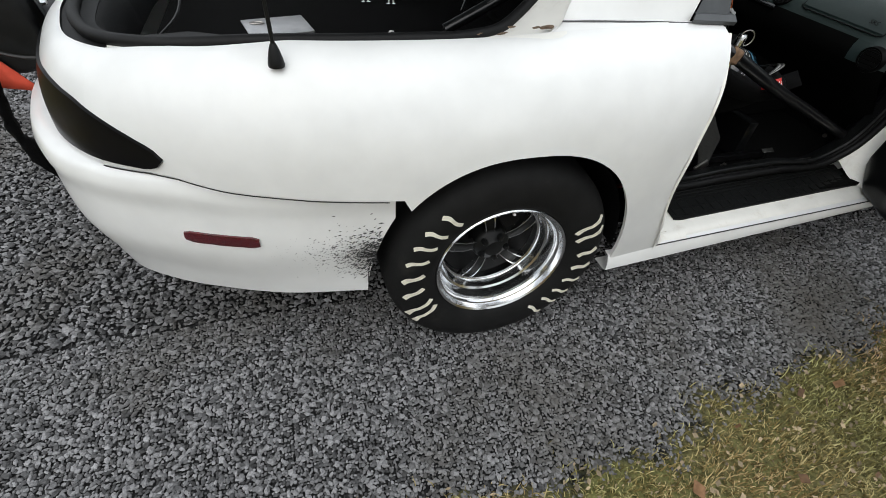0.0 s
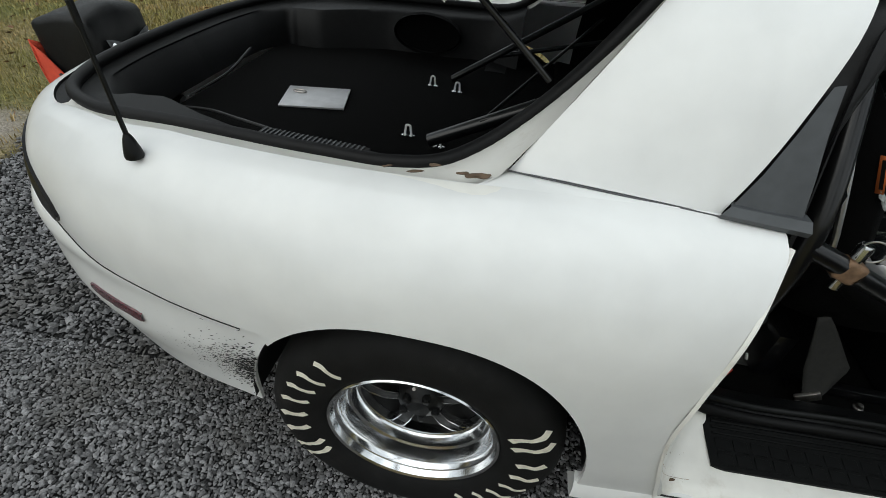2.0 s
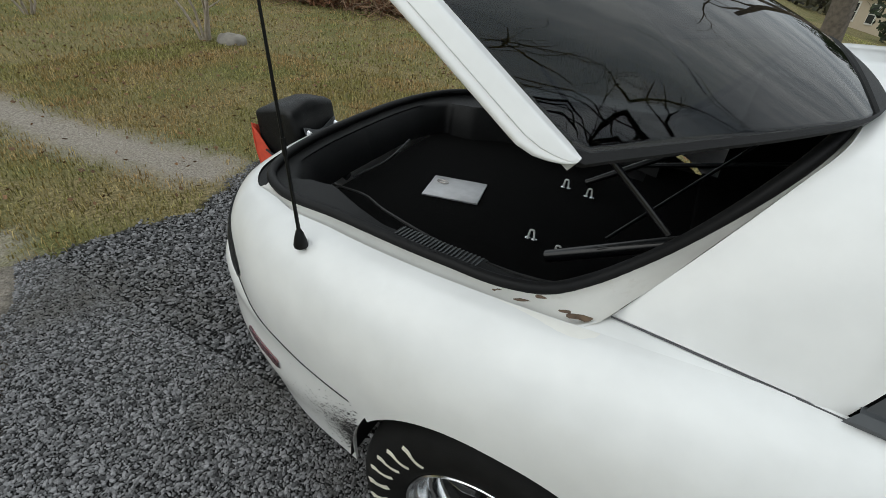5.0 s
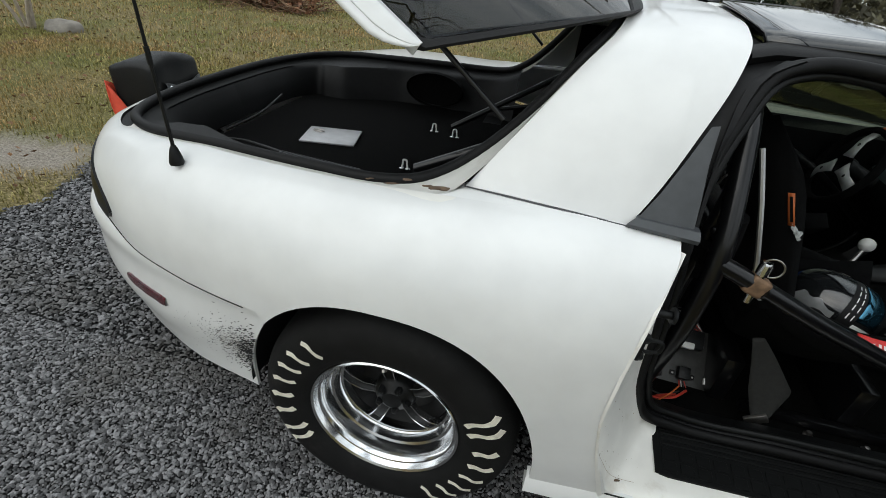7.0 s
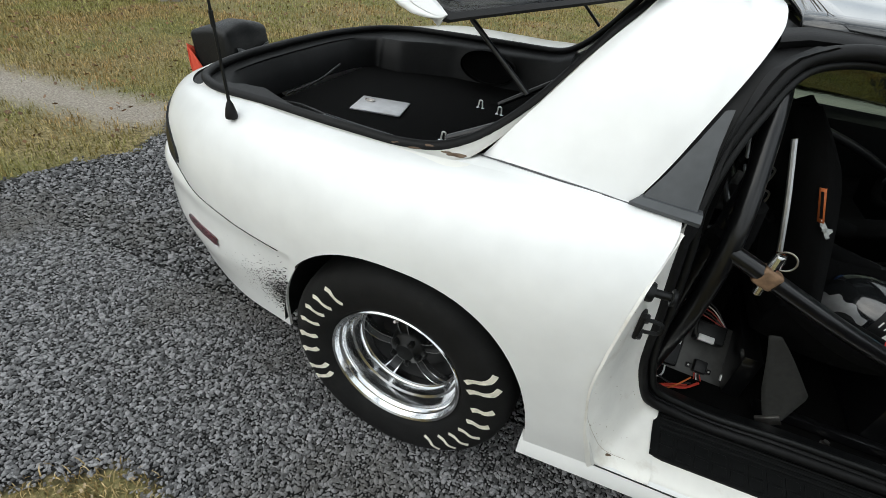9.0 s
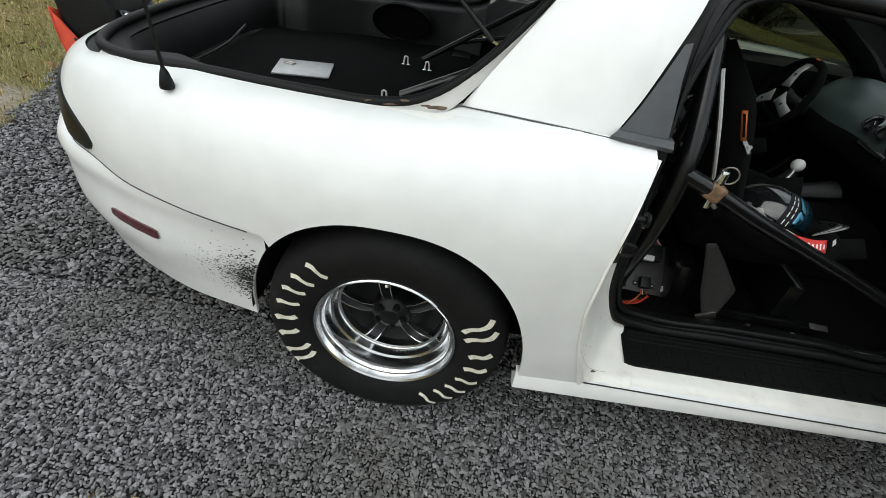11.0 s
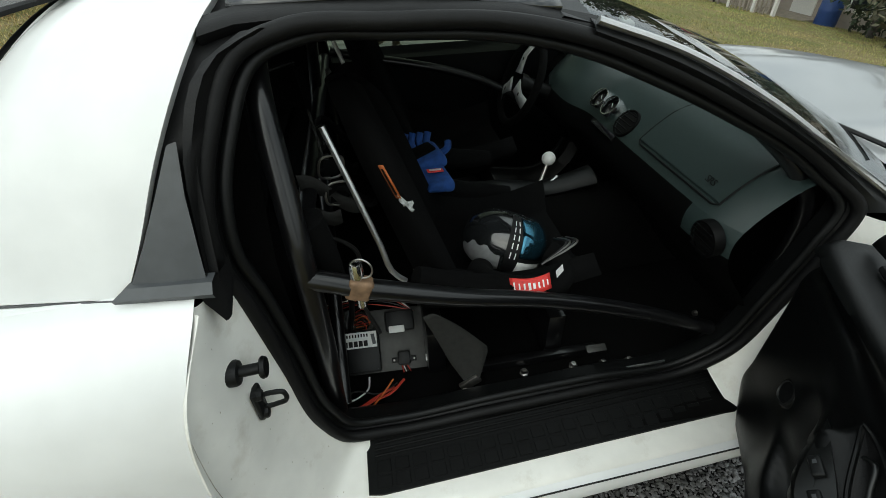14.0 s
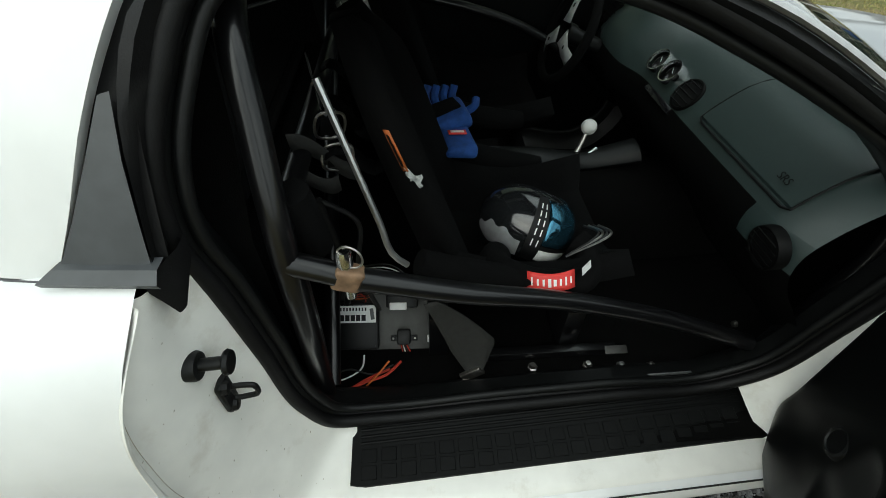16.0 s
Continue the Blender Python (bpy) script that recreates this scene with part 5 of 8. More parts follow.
def round_part(name, y, s, r, depth, ringmat, facemat, label):
    p = Vector(dash_pt(y, s, 0.0))
    q = Vector(dash_pt(y, s + 0.02, 0.0))
    d = (q - p).normalized()
    n = Vector((d.z, 0, -d.x))
    n = n if n.x < 0 else -n
    turn = n.to_track_quat("Y", "Z").to_matrix()
    g = part(name, lathe([(r * 0.84, depth * 0.7), (r * 0.88, depth), (r * 0.97, depth), (r, depth * 0.6), (r, -0.02)], 32, "Y", p, turn=turn), ringmat, dash, label)
    part("face", lathe([(0.0005, depth * 0.35), (r * 0.8, depth * 0.35)], 24, "Y", p, turn=turn), facemat, g)
    return g, p, turn


for y in (1.035, 0.955):
    g, p, turn = round_part("gauge", y, 0.425, 0.036, 0.028, CHROME, LAMP, "round chrome-ringed gauge")
    part("needle", tube([p + turn @ Vector((0, 0.014, 0)), p + turn @ Vector((0.014, 0.014, 0.012))], 0.0012, 5), WHITEP, g)
for y, s in ((0.855, 0.435), (0.355, 0.545), (1.52, 0.42)):
    g, p, turn = round_part("air_vent", y, s, 0.047, 0.006, VENTM, RUBBER, "round black air vent")
    for j in range(-2, 3):
        part("vane", tube([p + turn @ Vector((-0.04 * math.cos(j * 0.35), 0.010, j * 0.015)), p + turn @ Vector((0.04 * math.cos(j * 0.35), 0.010, j * 0.015))], 0.0022, 5), VENTM, g)
part("defroster_slot", tube([dash_pt(y, 0.10, 0.004) for y in np.linspace(0.42, 0.92, 10)], 0.006, 6), RUBBER, dash)
part("radio_slot", block((0.02, 0.16, 0.02), dash_pt(0.93, 0.50, 0.0), (0, -40, 0), bevel=0.004), LAMP, dash)
clip = part("dash_clip", block((0.02, 0.05, 0.015), dash_pt(0.74, 0.14, 0.008), (0, 10, 10), bevel=0.003), PLASTIC, dash, "small black clip on the dash")

# steering wheel
sw = new("steering_wheel")
sw.parent = car
sw["label"] = "three-spoke drag steering wheel with silver spokes"
SWM = pose(1.435, 1.36, 0.825, 0, 0, 0) @ look((0, 0, 0), (1, 0.0, -0.42)).to_3x3().to_4x4()


def swp(x, y, z=0.0):
    return tuple(SWM @ Vector((x, y, z)))


part("grip", ring([swp(0.160 * math.cos(a), 0.160 * math.sin(a)) for a in np.linspace(0, 2 * math.pi, 24, endpoint=False)], 0.0155, 10, smooth=110), FABRIC, sw, "black suede rim")
for a in (100, 220, 340):
    c, s = math.cos(radians(a)), math.sin(radians(a))
    rows = [[swp(r * c - o * s, r * s + o * c, 0.02 - 0.02 * (r > 0.1)) for o in (-w_, w_)] for r, w_ in ((0.03, 0.030), (0.06, 0.022), (0.10, 0.019), (0.15, 0.023))]
    solid(part("spoke", sheet(rows), SPOKEM, sw, "silver alloy spoke"), 0.004)
    part("spoke_hole", lathe([(0.0005, 0), (0.007, 0.0)], 12, "Y", swp(0.085 * c, 0.085 * s, 0.0245), turn=(SWM.to_3x3() @ Matrix.Rotation(radians(90), 3, "X"))), RUBBER, sw)
part("hub_cap", lathe([(0.0005, -0.032), (0.022, -0.031), (0.028, -0.022), (0.036, -0.02), (0.036, 0.01)], 24, "Y", swp(0, 0), turn=(SWM.to_3x3() @ Matrix.Rotation(radians(90), 3, "X"))), PLASTIC, sw)
part("column", tube([swp(0, 0, -0.01), swp(0, 0, -0.30)], 0.03, 12), PLASTIC, sw)
part("rim_mark", block((0.012, 0.034, 0.034), swp(0, 0.160), (0, -23, 0), bevel=0.008), YELLOW, sw, "orange rim mark")

# shifter
sh = new("shifter")
sh.parent = car
sh["label"] = "bent shift lever with white ball knob"
bm = bmesh.new()
bmesh.ops.create_uvsphere(bm, u_segments=20, v_segments=14, radius=0.0255, matrix=pose(1.452, 1.025, 0.652))
part("knob", bm, WHITEP, sh, "white ball knob")
part("lever", tube([(1.447, 1.02, 0.637), (1.422, 0.995, 0.592), (1.382, 0.955, 0.55), (1.357, 0.93, 0.515)], 0.0075, 8, smooth=16), STEEL, sh)
part("line_lock_lever", tube([(1.477, 0.985, 0.597), (1.437, 0.965, 0.577), (1.412, 0.95, 0.547)], 0.006, 8, smooth=10), ALLOY, sh)

# roll cage
cage = new("roll_cage")
cage.parent = car
cage["label"] = "black painted tubular roll cage"
hoop = [(0.655, 0.285, 0.31), (0.660, 0.275, 0.46), (0.677, 0.240, 0.72), (0.677, 0.243, 0.90), (0.664, 0.31, 1.08), (0.652, 0.37, 1.19), (0.645, 0.46, 1.245), (0.64, YC, 1.262)]
hp_ = cr(hoop, 50)
part("main_hoop", tube(list(hp_) + [flip(p) for p in hp_[-2::-1]], 0.0225, 14), CAGE, cage, "black main hoop")
part("rear_strut", tube([(0.665, 0.30, 1.04), (0.655, 0.33, 0.60), (0.66, 0.285, 0.33)], 0.017, 12, smooth=20), CAGE, cage)
part("harness_bar", tube([(0.675, 0.25, 0.93), (0.675, 1.55, 0.93)], 0.020, 12), CAGE, cage)
part("seat_diagonal", tube([(0.66, 1.45, 1.15), (0.67, 0.30, 0.40)], 0.019, 12), CAGE, cage)
part("door_bar_stub", tube([(0.680, 0.238, 0.882), (0.725, 0.236, 0.866), (0.752, 0.235, 0.855)], 0.0205, 14), CAGE, cage, "black door bar stub")
CL = (0.768, 0.234, 0.848)
clev = part("clevis", block((0.05, 0.034, 0.046), CL, (0, 22, 4), bevel=0.009, seg=3), RUST, cage, "rusty brown clevis joint")
part("clevis_pin", lathe([(0.0005, 0.062), (0.011, 0.061), (0.0135, 0.054), (0.0135, 0.03), (0.010, 0.028), (0.010, -0.045), (0.0005, -0.046)], 16, "Z", CL), CHROME, clev, "steel quick-release pin")
part("pin_ring", ring([(CL[0] + 0.010 + 0.020 * math.cos(a), CL[1] - 0.008 - 0.006 * math.cos(a), CL[2] + 0.052 + 0.022 * math.sin(a)) for a in np.linspace(0, 2 * math.pi, 12, endpoint=False)], 0.0018, 6, smooth=40), STEEL, clev)
part("door_bar", tube([(0.785, 0.235, 0.842), (0.95, 0.262, 0.765), (1.20, 0.315, 0.655), (1.45, 0.335, 0.55), (1.70, 0.33, 0.44)], [0.0205] * 30, 14, smooth=30), CAGE, cage, "black swing-out door bar")
part("front_leg", tube([(1.25, 0.40, 1.24), (1.60, 0.36, 1.05), (1.80, 0.34, 0.86), (1.78, 0.36, 0.33)], 0.020, 12, smooth=26), CAGE, cage)
part("far_door_bar", tube([(0.70, 1.53, 0.95), (1.35, 1.50, 0.78), (1.75, 1.48, 0.5)], 0.018, 12, smooth=16), CAGE, cage)


# seats: aluminium shells in black covers
def seat(dy):
    s = new("racing_seat")
    s.parent = car
    s["label"] = "black covered aluminium racing seat"
    o = np.array([0, dy, 0])
    back = []
    for u in np.linspace(0, 1, 12):
        x, z = 0.93 - 0.17 * u, 0.56 + 0.56 * u
        wd = 0.205 - 0.05 * max(0, (u - 0.55) / 0.45) ** 1.5
        wd *= math.sqrt(max(0.12, 1 - (max(0, u - 0.72) / 0.29) ** 2))
        wing = 0.07 * (1 - 0.55 * u)
        r = []
        for f in np.linspace(-1, 1, 13):
            e = max(0, abs(f) - 0.62) / 0.38
            r.append(tuple(o + np.array([x + wing * e**1.4 - 0.02 * math.cos(f * 1.5), 0.615 + f * wd, z + 0.02 * e])))
        back.append(r)
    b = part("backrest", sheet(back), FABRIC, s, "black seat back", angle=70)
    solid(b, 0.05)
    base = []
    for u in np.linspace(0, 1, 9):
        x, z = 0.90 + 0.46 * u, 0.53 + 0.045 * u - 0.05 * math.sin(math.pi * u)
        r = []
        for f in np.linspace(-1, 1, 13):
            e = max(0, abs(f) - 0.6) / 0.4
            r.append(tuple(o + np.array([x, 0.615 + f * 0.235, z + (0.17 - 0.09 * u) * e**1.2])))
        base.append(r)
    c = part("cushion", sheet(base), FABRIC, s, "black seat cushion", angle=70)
    solid(c, 0.06)
    for f in (-1, 1):
        e = cr([o + np.array([0.735, 0.615 + f * 0.185, 1.09]), o + np.array([0.775, 0.615 + f * 0.218, 0.97]), o + np.array([0.815, 0.615 + f * 0.243, 0.84]), o + np.array([0.838, 0.615 + f * 0.256, 0.765]), o + np.array([0.862, 0.615 + f * 0.256, 0.74])], 18)
        part("shell_edge", tube(e, 0.0066, 8), ALLOY, s, "bare aluminium shell edge")
        e = cr([o + np.array([0.885, 0.615 + f * 0.25, 0.74]), o + np.array([0.96, 0.615 + f * 0.245, 0.70]), o + np.array([1.08, 0.615 + f * 0.24, 0.655]), o + np.array([1.25, 0.615 + f * 0.23, 0.63])], 18)
        part("side_bolster", tube(e, [0.028 + 0.012 * math.sin(k / 5.5) for k in range(18)], 12), FABRIC, s, "padded side bolster")
    for x in (0.93, 1.28):
        part("seat_mount", block((0.05, 0.40, 0.16), tuple(o + np.array([x, 0.615, 0.40])), bevel=0.004), CAGE, s)
    return s


seat(0.0)
seat(0.73)
st = [[(0.832 + 0.030 * u + 0.010 * v, 0.432 - 0.012 * u - 0.010 * v, 0.998 - 0.075 * u + 0.004 * v) for v in (0, 1)] for u in (0, 0.5, 1)]
tag_ = solid(part("orange_tag", sheet(st), YELLOW, car, "orange and black seat tag"), 0.002)
part("tag_panel", sheet([[(0.8355 + 0.024 * u + 0.0045 * v, 0.4250 - 0.010 * u - 0.005 * v, 0.992 - 0.058 * u + 0.002 * v) for v in (0, 1)] for u in (0, 1)]), RUBBER, tag_)
lab = [[(0.863 + 0.032 * u + 0.010 * v * (1 - u) + 0.003 * math.sin(9 * v), 0.411 - 0.006 * v + 0.003 * math.sin(8 * u + 5 * v), 0.932 - 0.018 * u - 0.022 * v + 0.003 * math.sin(7 * u)) for v in np.linspace(0, 1, 6)] for u in np.linspace(0, 1, 6)]
care = solid(part("care_label", sheet(lab), CARE, car, "small pale printed care label"), 0.0012)

# harness webbing by the seat, with buckle hardware
wb = [[(0.895 + 0.115 * u + float(np.interp(u, [0, 0.62, 1], [0.030, 0.112, 0.030])) * (v - 0.12), 0.352 - 0.014 * u + 0.022 * v * math.sin(math.pi * u) + 0.004 * math.sin(3 * u + 2 * v), 0.622 - 0.280 * u + 0.03 * v * u + 0.006 * math.sin(5 * u + v)) for v in np.linspace(0, 1, 7)] for u in np.linspace(0, 1, 16)]
solid(part("lap_belt", sheet(wb), WEBBING, car, "grey-black harness webbing"), 0.003)
part("belt_buckle", block((0.06, 0.012, 0.03), (1.01, 0.335, 0.355), (0, -35, 0), bevel=0.003), STEEL, car, "steel belt adjuster")
part("belt_bolt", lathe([(0.0005, -0.012), (0.010, -0.012), (0.012, -0.004), (0.016, 0.0), (0.016, 0.006)], 6, "Y", (0.995, 0.325, 0.325)), STEEL, car)
for a, b in (((0.72, 0.45, 0.93), (0.82, 0.52, 0.86)), ((0.70, 0.60, 0.95), (0.78, 0.66, 0.88)), ((0.68, 0.76, 0.96), (0.78, 0.80, 0.90))):
    rows = [[(a[0] + (b[0] - a[0]) * u, a[1] + (b[1] - a[1]) * u + 0.05 * v, a[2] + (b[2] - a[2]) * u + 0.02 * math.sin(6 * u)) for v in (0, 0.5, 1)] for u in np.linspace(0, 1, 7)]
    solid(part("shoulder_belt", sheet(rows), FABRIC, car, "black shoulder webbing"), 0.003)
def adjuster(c, w, h, turn):
    bm = ring([(w * p, 0, h * q) for p, q in ((1, -1), (1, 1), (-1, 1), (-1, -1))], 0.003, 6, smooth=60)
    bmesh.ops.transform(bm, matrix=pose(*c, *turn), verts=bm.verts)
    part("slide_buckle", bm, STEEL, car, "steel slide buckle")
    part("buckle_pad", block((2 * w - 0.008, 0.006, 2 * h - 0.008), c, turn, bevel=0.002), FABRIC, car)


adjuster((0.730, 0.505, 0.967), 0.022, 0.024, (10, 8, 20))
adjuster((0.738, 0.485, 0.912), 0.023, 0.026, (10, 6, 20))
for a, b, w in (((0.664, 0.44, 0.99), (0.775, 0.50, 0.892), 0.05), ((0.648, 0.42, 0.925), (0.735, 0.47, 0.885), 0.045), ((0.700, 0.56, 1.08), (0.722, 0.51, 0.985), 0.045)):
    rows = [[(a[0] + (b[0] - a[0]) * u, a[1] + (b[1] - a[1]) * u + w * 0.3 * v, a[2] + (b[2] - a[2]) * u + 0.012 * math.sin(6 * u) - w * v) for v in (0, 0.5, 1)] for u in np.linspace(0, 1, 9)]
    solid(part("shoulder_belt", sheet(rows), WEBBING, car, "black shoulder webbing"), 0.003)
part("hose", tube([(0.70, 0.42, 0.86), (0.715, 0.44, 0.72), (0.72, 0.46, 0.60), (0.70, 0.48, 0.48)], 0.008, 8, smooth=30), RUBBER, car, "black hose behind the seat")
part("hose", tube([(0.68, 0.50, 0.80), (0.75, 0.52, 0.72), (0.74, 0.50, 0.58), (0.78, 0.47, 0.46)], 0.006, 8, smooth=30), WIRE_B, car)
part("padding_roll", tube([(0.672, 0.30, 0.90), (0.668, 0.33, 0.85), (0.672, 0.34, 0.79)], [0.030] * 12, 12, smooth=12), FABRIC, car, "black cage padding")
pad_ = cr([(0.69, 0.30, 0.97), (0.70, 0.31, 0.90), (0.705, 0.32, 0.84)], 8)
part("cage_padding", tube(pad_, 0.032, 12), FABRIC, car, "black cage padding")

# relay board behind the seat, tilted towards the door
BM = pose(0.78, 0.482, 0.335, 41, 0, -2)


def on_board(name, size, x, y, z, material, parent, label="", bevel=0.002, turn=0.0):
    bm = block(size, (x, y, z), (0, 0, turn), bevel=bevel)
    bmesh.ops.transform(bm, matrix=BM, verts=bm.verts)
    return part(name, bm, material, parent, label)


board = on_board("relay_board", (0.265, 0.20, 0.003), 0.005, 0.045, 0.0, BOARDM, car, "grey aluminium relay board", 0.001)
ign = on_board("ignition_box", (0.112, 0.125, 0.036), -0.066, 0.028, 0.020, PLASTIC, board, "black ignition box", 0.005)
lblp = on_board("box_label", (0.100, 0.046, 0.001), -0.066, 0.060, 0.0385, WHITEP, ign, "white printed box label", 0)
for j in range(5):
    on_board("print_bar", (0.0115, 0.016, 0.001), -0.107 + 0.0145 * j, 0.050, 0.0392, RUBBER, lblp, "", 0)
for j in range(9):
    on_board("print_bar", (0.0040, 0.009, 0.001), -0.110 + 0.0083 * j, 0.073, 0.0392, RUBBER, lblp, "", 0)
on_board("print_bar", (0.010, 0.030, 0.001), -0.026, 0.060, 0.0392, QPLAST, lblp, "", 0, 8)
for x_, y_ in ((-0.114, -0.027), (-0.018, -0.026)):
    on_board("box_screw", (0.006, 0.006, 0.004), x_, y_, 0.036, STEEL, ign, "", 0.002)
rel = on_board("relay", (0.036, 0.040, 0.030), 0.058, -0.005, 0.016, PLASTIC, board, "black relay", 0.004)
on_board("relay_tab", (0.074, 0.016, 0.006), 0.058, -0.010, 0.005, PLASTIC, rel)
for x_ in (0.028, 0.088):
    on_board("tab_screw", (0.006, 0.006, 0.004), x_, -0.010, 0.009, STEEL, rel, "", 0.002)
on_board("terminal_block", (0.085, 0.06, 0.045), 0.055, 0.105, 0.024, PLASTIC, board, "black terminal block", 0.006)
on_board("white_plug", (0.046, 0.020, 0.018), 0.045, 0.080, 0.044, WHITEP, board, "white wiring plug")
on_board("wire_socket", (0.035, 0.055, 0.024), -0.10, 0.125, 0.014, WIRE_B, board, "black multi-way wiring socket", 0.003)
on_board("bracket_tab", (0.03, 0.022, 0.003), 0.115, -0.075, -0.02, ALLOY, board)
on_board("board_corner", (0.012, 0.02, 0.012), 0.128, -0.012, 0.006, WHITEP, board)


def wire(pts, r, material):
    part("wire", tube([tuple(BM @ Vector(p)) for p in pts], r, 5, smooth=16), material, board)


for j in range(7):
    y_ = 0.105 + 0.007 * j
    wire([(-0.118, y_, 0.018), (-0.138, y_ + 0.004, 0.03 + 0.003 * j), (-0.150, y_ - 0.01 + 0.006 * j, 0.012)], 0.0018, (YELLOW, WIRE_W, BLUE, YELLOW, WIRE_W, BLUE, WIRE_W)[j])
    wire([(-0.084, y_, 0.018), (-0.055 + 0.004 * (j % 3), y_ + 0.008, 0.034), (-0.045 + 0.006 * (j % 4), y_ - 0.012, 0.020), (-0.075, y_ - 0.02, 0.012)], 0.0018, (WIRE_R, WIRE_B, YELLOW, WIRE_R, WIRE_B, WIRE_R, WIRE_B)[j])
for j in range(4):
    wire([(0.050 + 0.005 * j, -0.028, 0.010), (0.056 + 0.007 * j, -0.055, 0.004), (0.070 - 0.012 * j, -0.10, -0.03)], 0.0018, (WIRE_R, WIRE_W, WIRE_B, WIRE_R)[j])
for j in range(5):
    wire([(-0.16, 0.15 + 0.008 * j, 0.01), (-0.06, 0.165 + 0.006 * j, 0.03), (0.03, 0.15 + 0.01 * j, 0.04 + 0.004 * j), (0.10, 0.13, 0.03)], 0.0019, (WIRE_R, WIRE_B, WIRE_R, WIRE_W, WIRE_B)[j])
wire([(-0.03, -0.055, 0.0), (-0.045, -0.085, -0.005), (-0.10, -0.105, -0.012)], 0.0022, WIRE_W)
wire([(0.03, -0.05, 0.0), (0.0, -0.085, 0.0), (-0.07, -0.10, -0.01)], 0.0020, WIRE_R)
for j, (pts, m_) in enumerate((([(0.60, 0.30, 0.328), (0.635, 0.302, 0.334), (0.66, 0.325, 0.338)], WIRE_R), ([(0.60, 0.31, 0.328), (0.62, 0.308, 0.336), (0.65, 0.335, 0.336)], WIRE_R), ([(0.665, 0.305, 0.330), (0.70, 0.318, 0.336), (0.735, 0.335, 0.340), (0.79, 0.350, 0.345), (0.83, 0.385, 0.350)], WIRE_R), ([(0.668, 0.318, 0.330), (0.705, 0.326, 0.334), (0.74, 0.345, 0.336), (0.80, 0.372, 0.338)], WIRE_R), ([(0.605, 0.33, 0.330), (0.60, 0.352, 0.35), (0.612, 0.375, 0.36)], WIRE_W), ([(0.66, 0.345, 0.332), (0.70, 0.358, 0.335), (0.728, 0.380, 0.338), (0.733, 0.410, 0.350)], WIRE_W), ([(0.63, 0.35, 0.330), (0.69, 0.375, 0.34), (0.76, 0.36, 0.336), (0.81, 0.38, 0.345)], WIRE_B), ([(0.74, 0.33, 0.330), (0.77, 0.342, 0.36), (0.80, 0.375, 0.37)], YELLOW))):
    part("floor_lead", tube(pts, 0.0042 if m_ is WIRE_R else 0.0026, 6, smooth=24), m_, board, {WIRE_R: "red battery lead", WIRE_W: "white lead"}.get(m_, ""))
wire([(-0.02, -0.055, -0.004), (-0.06, -0.06, -0.002), (-0.09, -0.052, -0.006)], 0.0022, WIRE_R)
for j in range(3):
    part("cable", tube([tuple(BM @ Vector(p)) for p in ((-0.13, -0.135 - 0.006 * j, -0.02), (-0.085, -0.122 - 0.006 * j, -0.01), (-0.04, -0.105 - 0.005 * j, -0.008), (0.0, -0.085, -0.012))], 0.0038, 6, smooth=20), WIRE_R, board, "red cable")

# seat rail hardware
for x in (1.18, 1.33, 1.42, 1.5):
    part("floor_bolt", lathe([(0.0005, 0.016), (0.008, 0.015), (0.010, 0.006), (0.014, 0.004), (0.014, 0.0)], 6, "Z", (x, 0.36 - 0.01 * math.sin(9 * x), 0.31)), STEEL, car, "steel floor bolt")
part("seat_rail", block((0.42, 0.025, 0.03), (1.2, 0.40, 0.335), (0, 0, 0), bevel=0.003), CAGE, car, "black seat rail")
part("rail_plate", block((0.06, 0.022, 0.004), (1.40, 0.38, 0.36), (25, 0, 0), bevel=0.001), BOARDM, car)
part("sill_strip", tube([(0.98, 0.295, 0.352), (1.58, 0.31, 0.345)], 0.004, 6), ALLOY, car, "bright sill strip")
for p in ((1.66, 0.36, 0.42), (1.69, 0.38, 0.45)):
    part("kick_bolt", lathe([(0.0005, -0.01), (0.008, -0.009), (0.009, 0.0)], 8, "X", p), STEEL, car)

# loose things on the seat
helmet = thing("helmet", "black racing helmet with silver graphics and blue visor on seat", "helmet", (1.155, 0.585, 0.640))
bm = bmesh.new()
bmesh.ops.create_uvsphere(bm, u_segments=40, v_segments=26, radius=1.0)
HM = pose(0, 0, 0, -28, 4, -34) @ Matrix.Scale(0.87, 4)


def helmet_shape(x, y, z):
    """A unit direction drawn out to the helmet: a blunt chin end and a flattened crown."""
    return Vector((0.138 * abs(x) ** 0.72 if x > 0 else 0.138 * x, 0.115 * y, math.copysign(0.106 * abs(z) ** 0.88, z)))


for v in bm.verts:
    v.co = helmet_shape(*v.co)
    if v.co.z < -0.085:
        v.co.z = -0.085 - (v.co.z + 0.085) * 0.2
    v.co = HM @ v.co
part("shell", bm, HELMET, helmet, angle=70)


def on_helmet(az, el, k=1.02):
    c, s = math.cos(radians(el)), math.sin(radians(el))
    p = helmet_shape(math.cos(radians(az)) * c, math.sin(radians(az)) * c, s) * k
    return tuple(HM @ p)


vis = [[on_helmet(a, e, 1.025 + 0.008 * math.sin(math.pi * (e + 6) / 66)) for a in np.linspace(-62, 72, 22)] for e in np.linspace(-6, 60, 12)]
solid(part("visor", sheet(vis), VISOR, helmet, "blue mirror visor", angle=70), 0.003)
for e0, e1, m_, txt in ((-12, -7, RUBBER, "black visor seal"), (-34, -13, WHITEP, "white visor band")):
    part("visor_band", sheet([[on_helmet(a, e, 1.028) for a in np.linspace(-62, 74, 22)] for e in np.linspace(e0, e1, 5)]), m_, helmet, txt)
dark = [[on_helmet(a, e, 1.014) for a in (-62, -68, -74, -80)] for e in np.linspace(-40, 66, 12)]
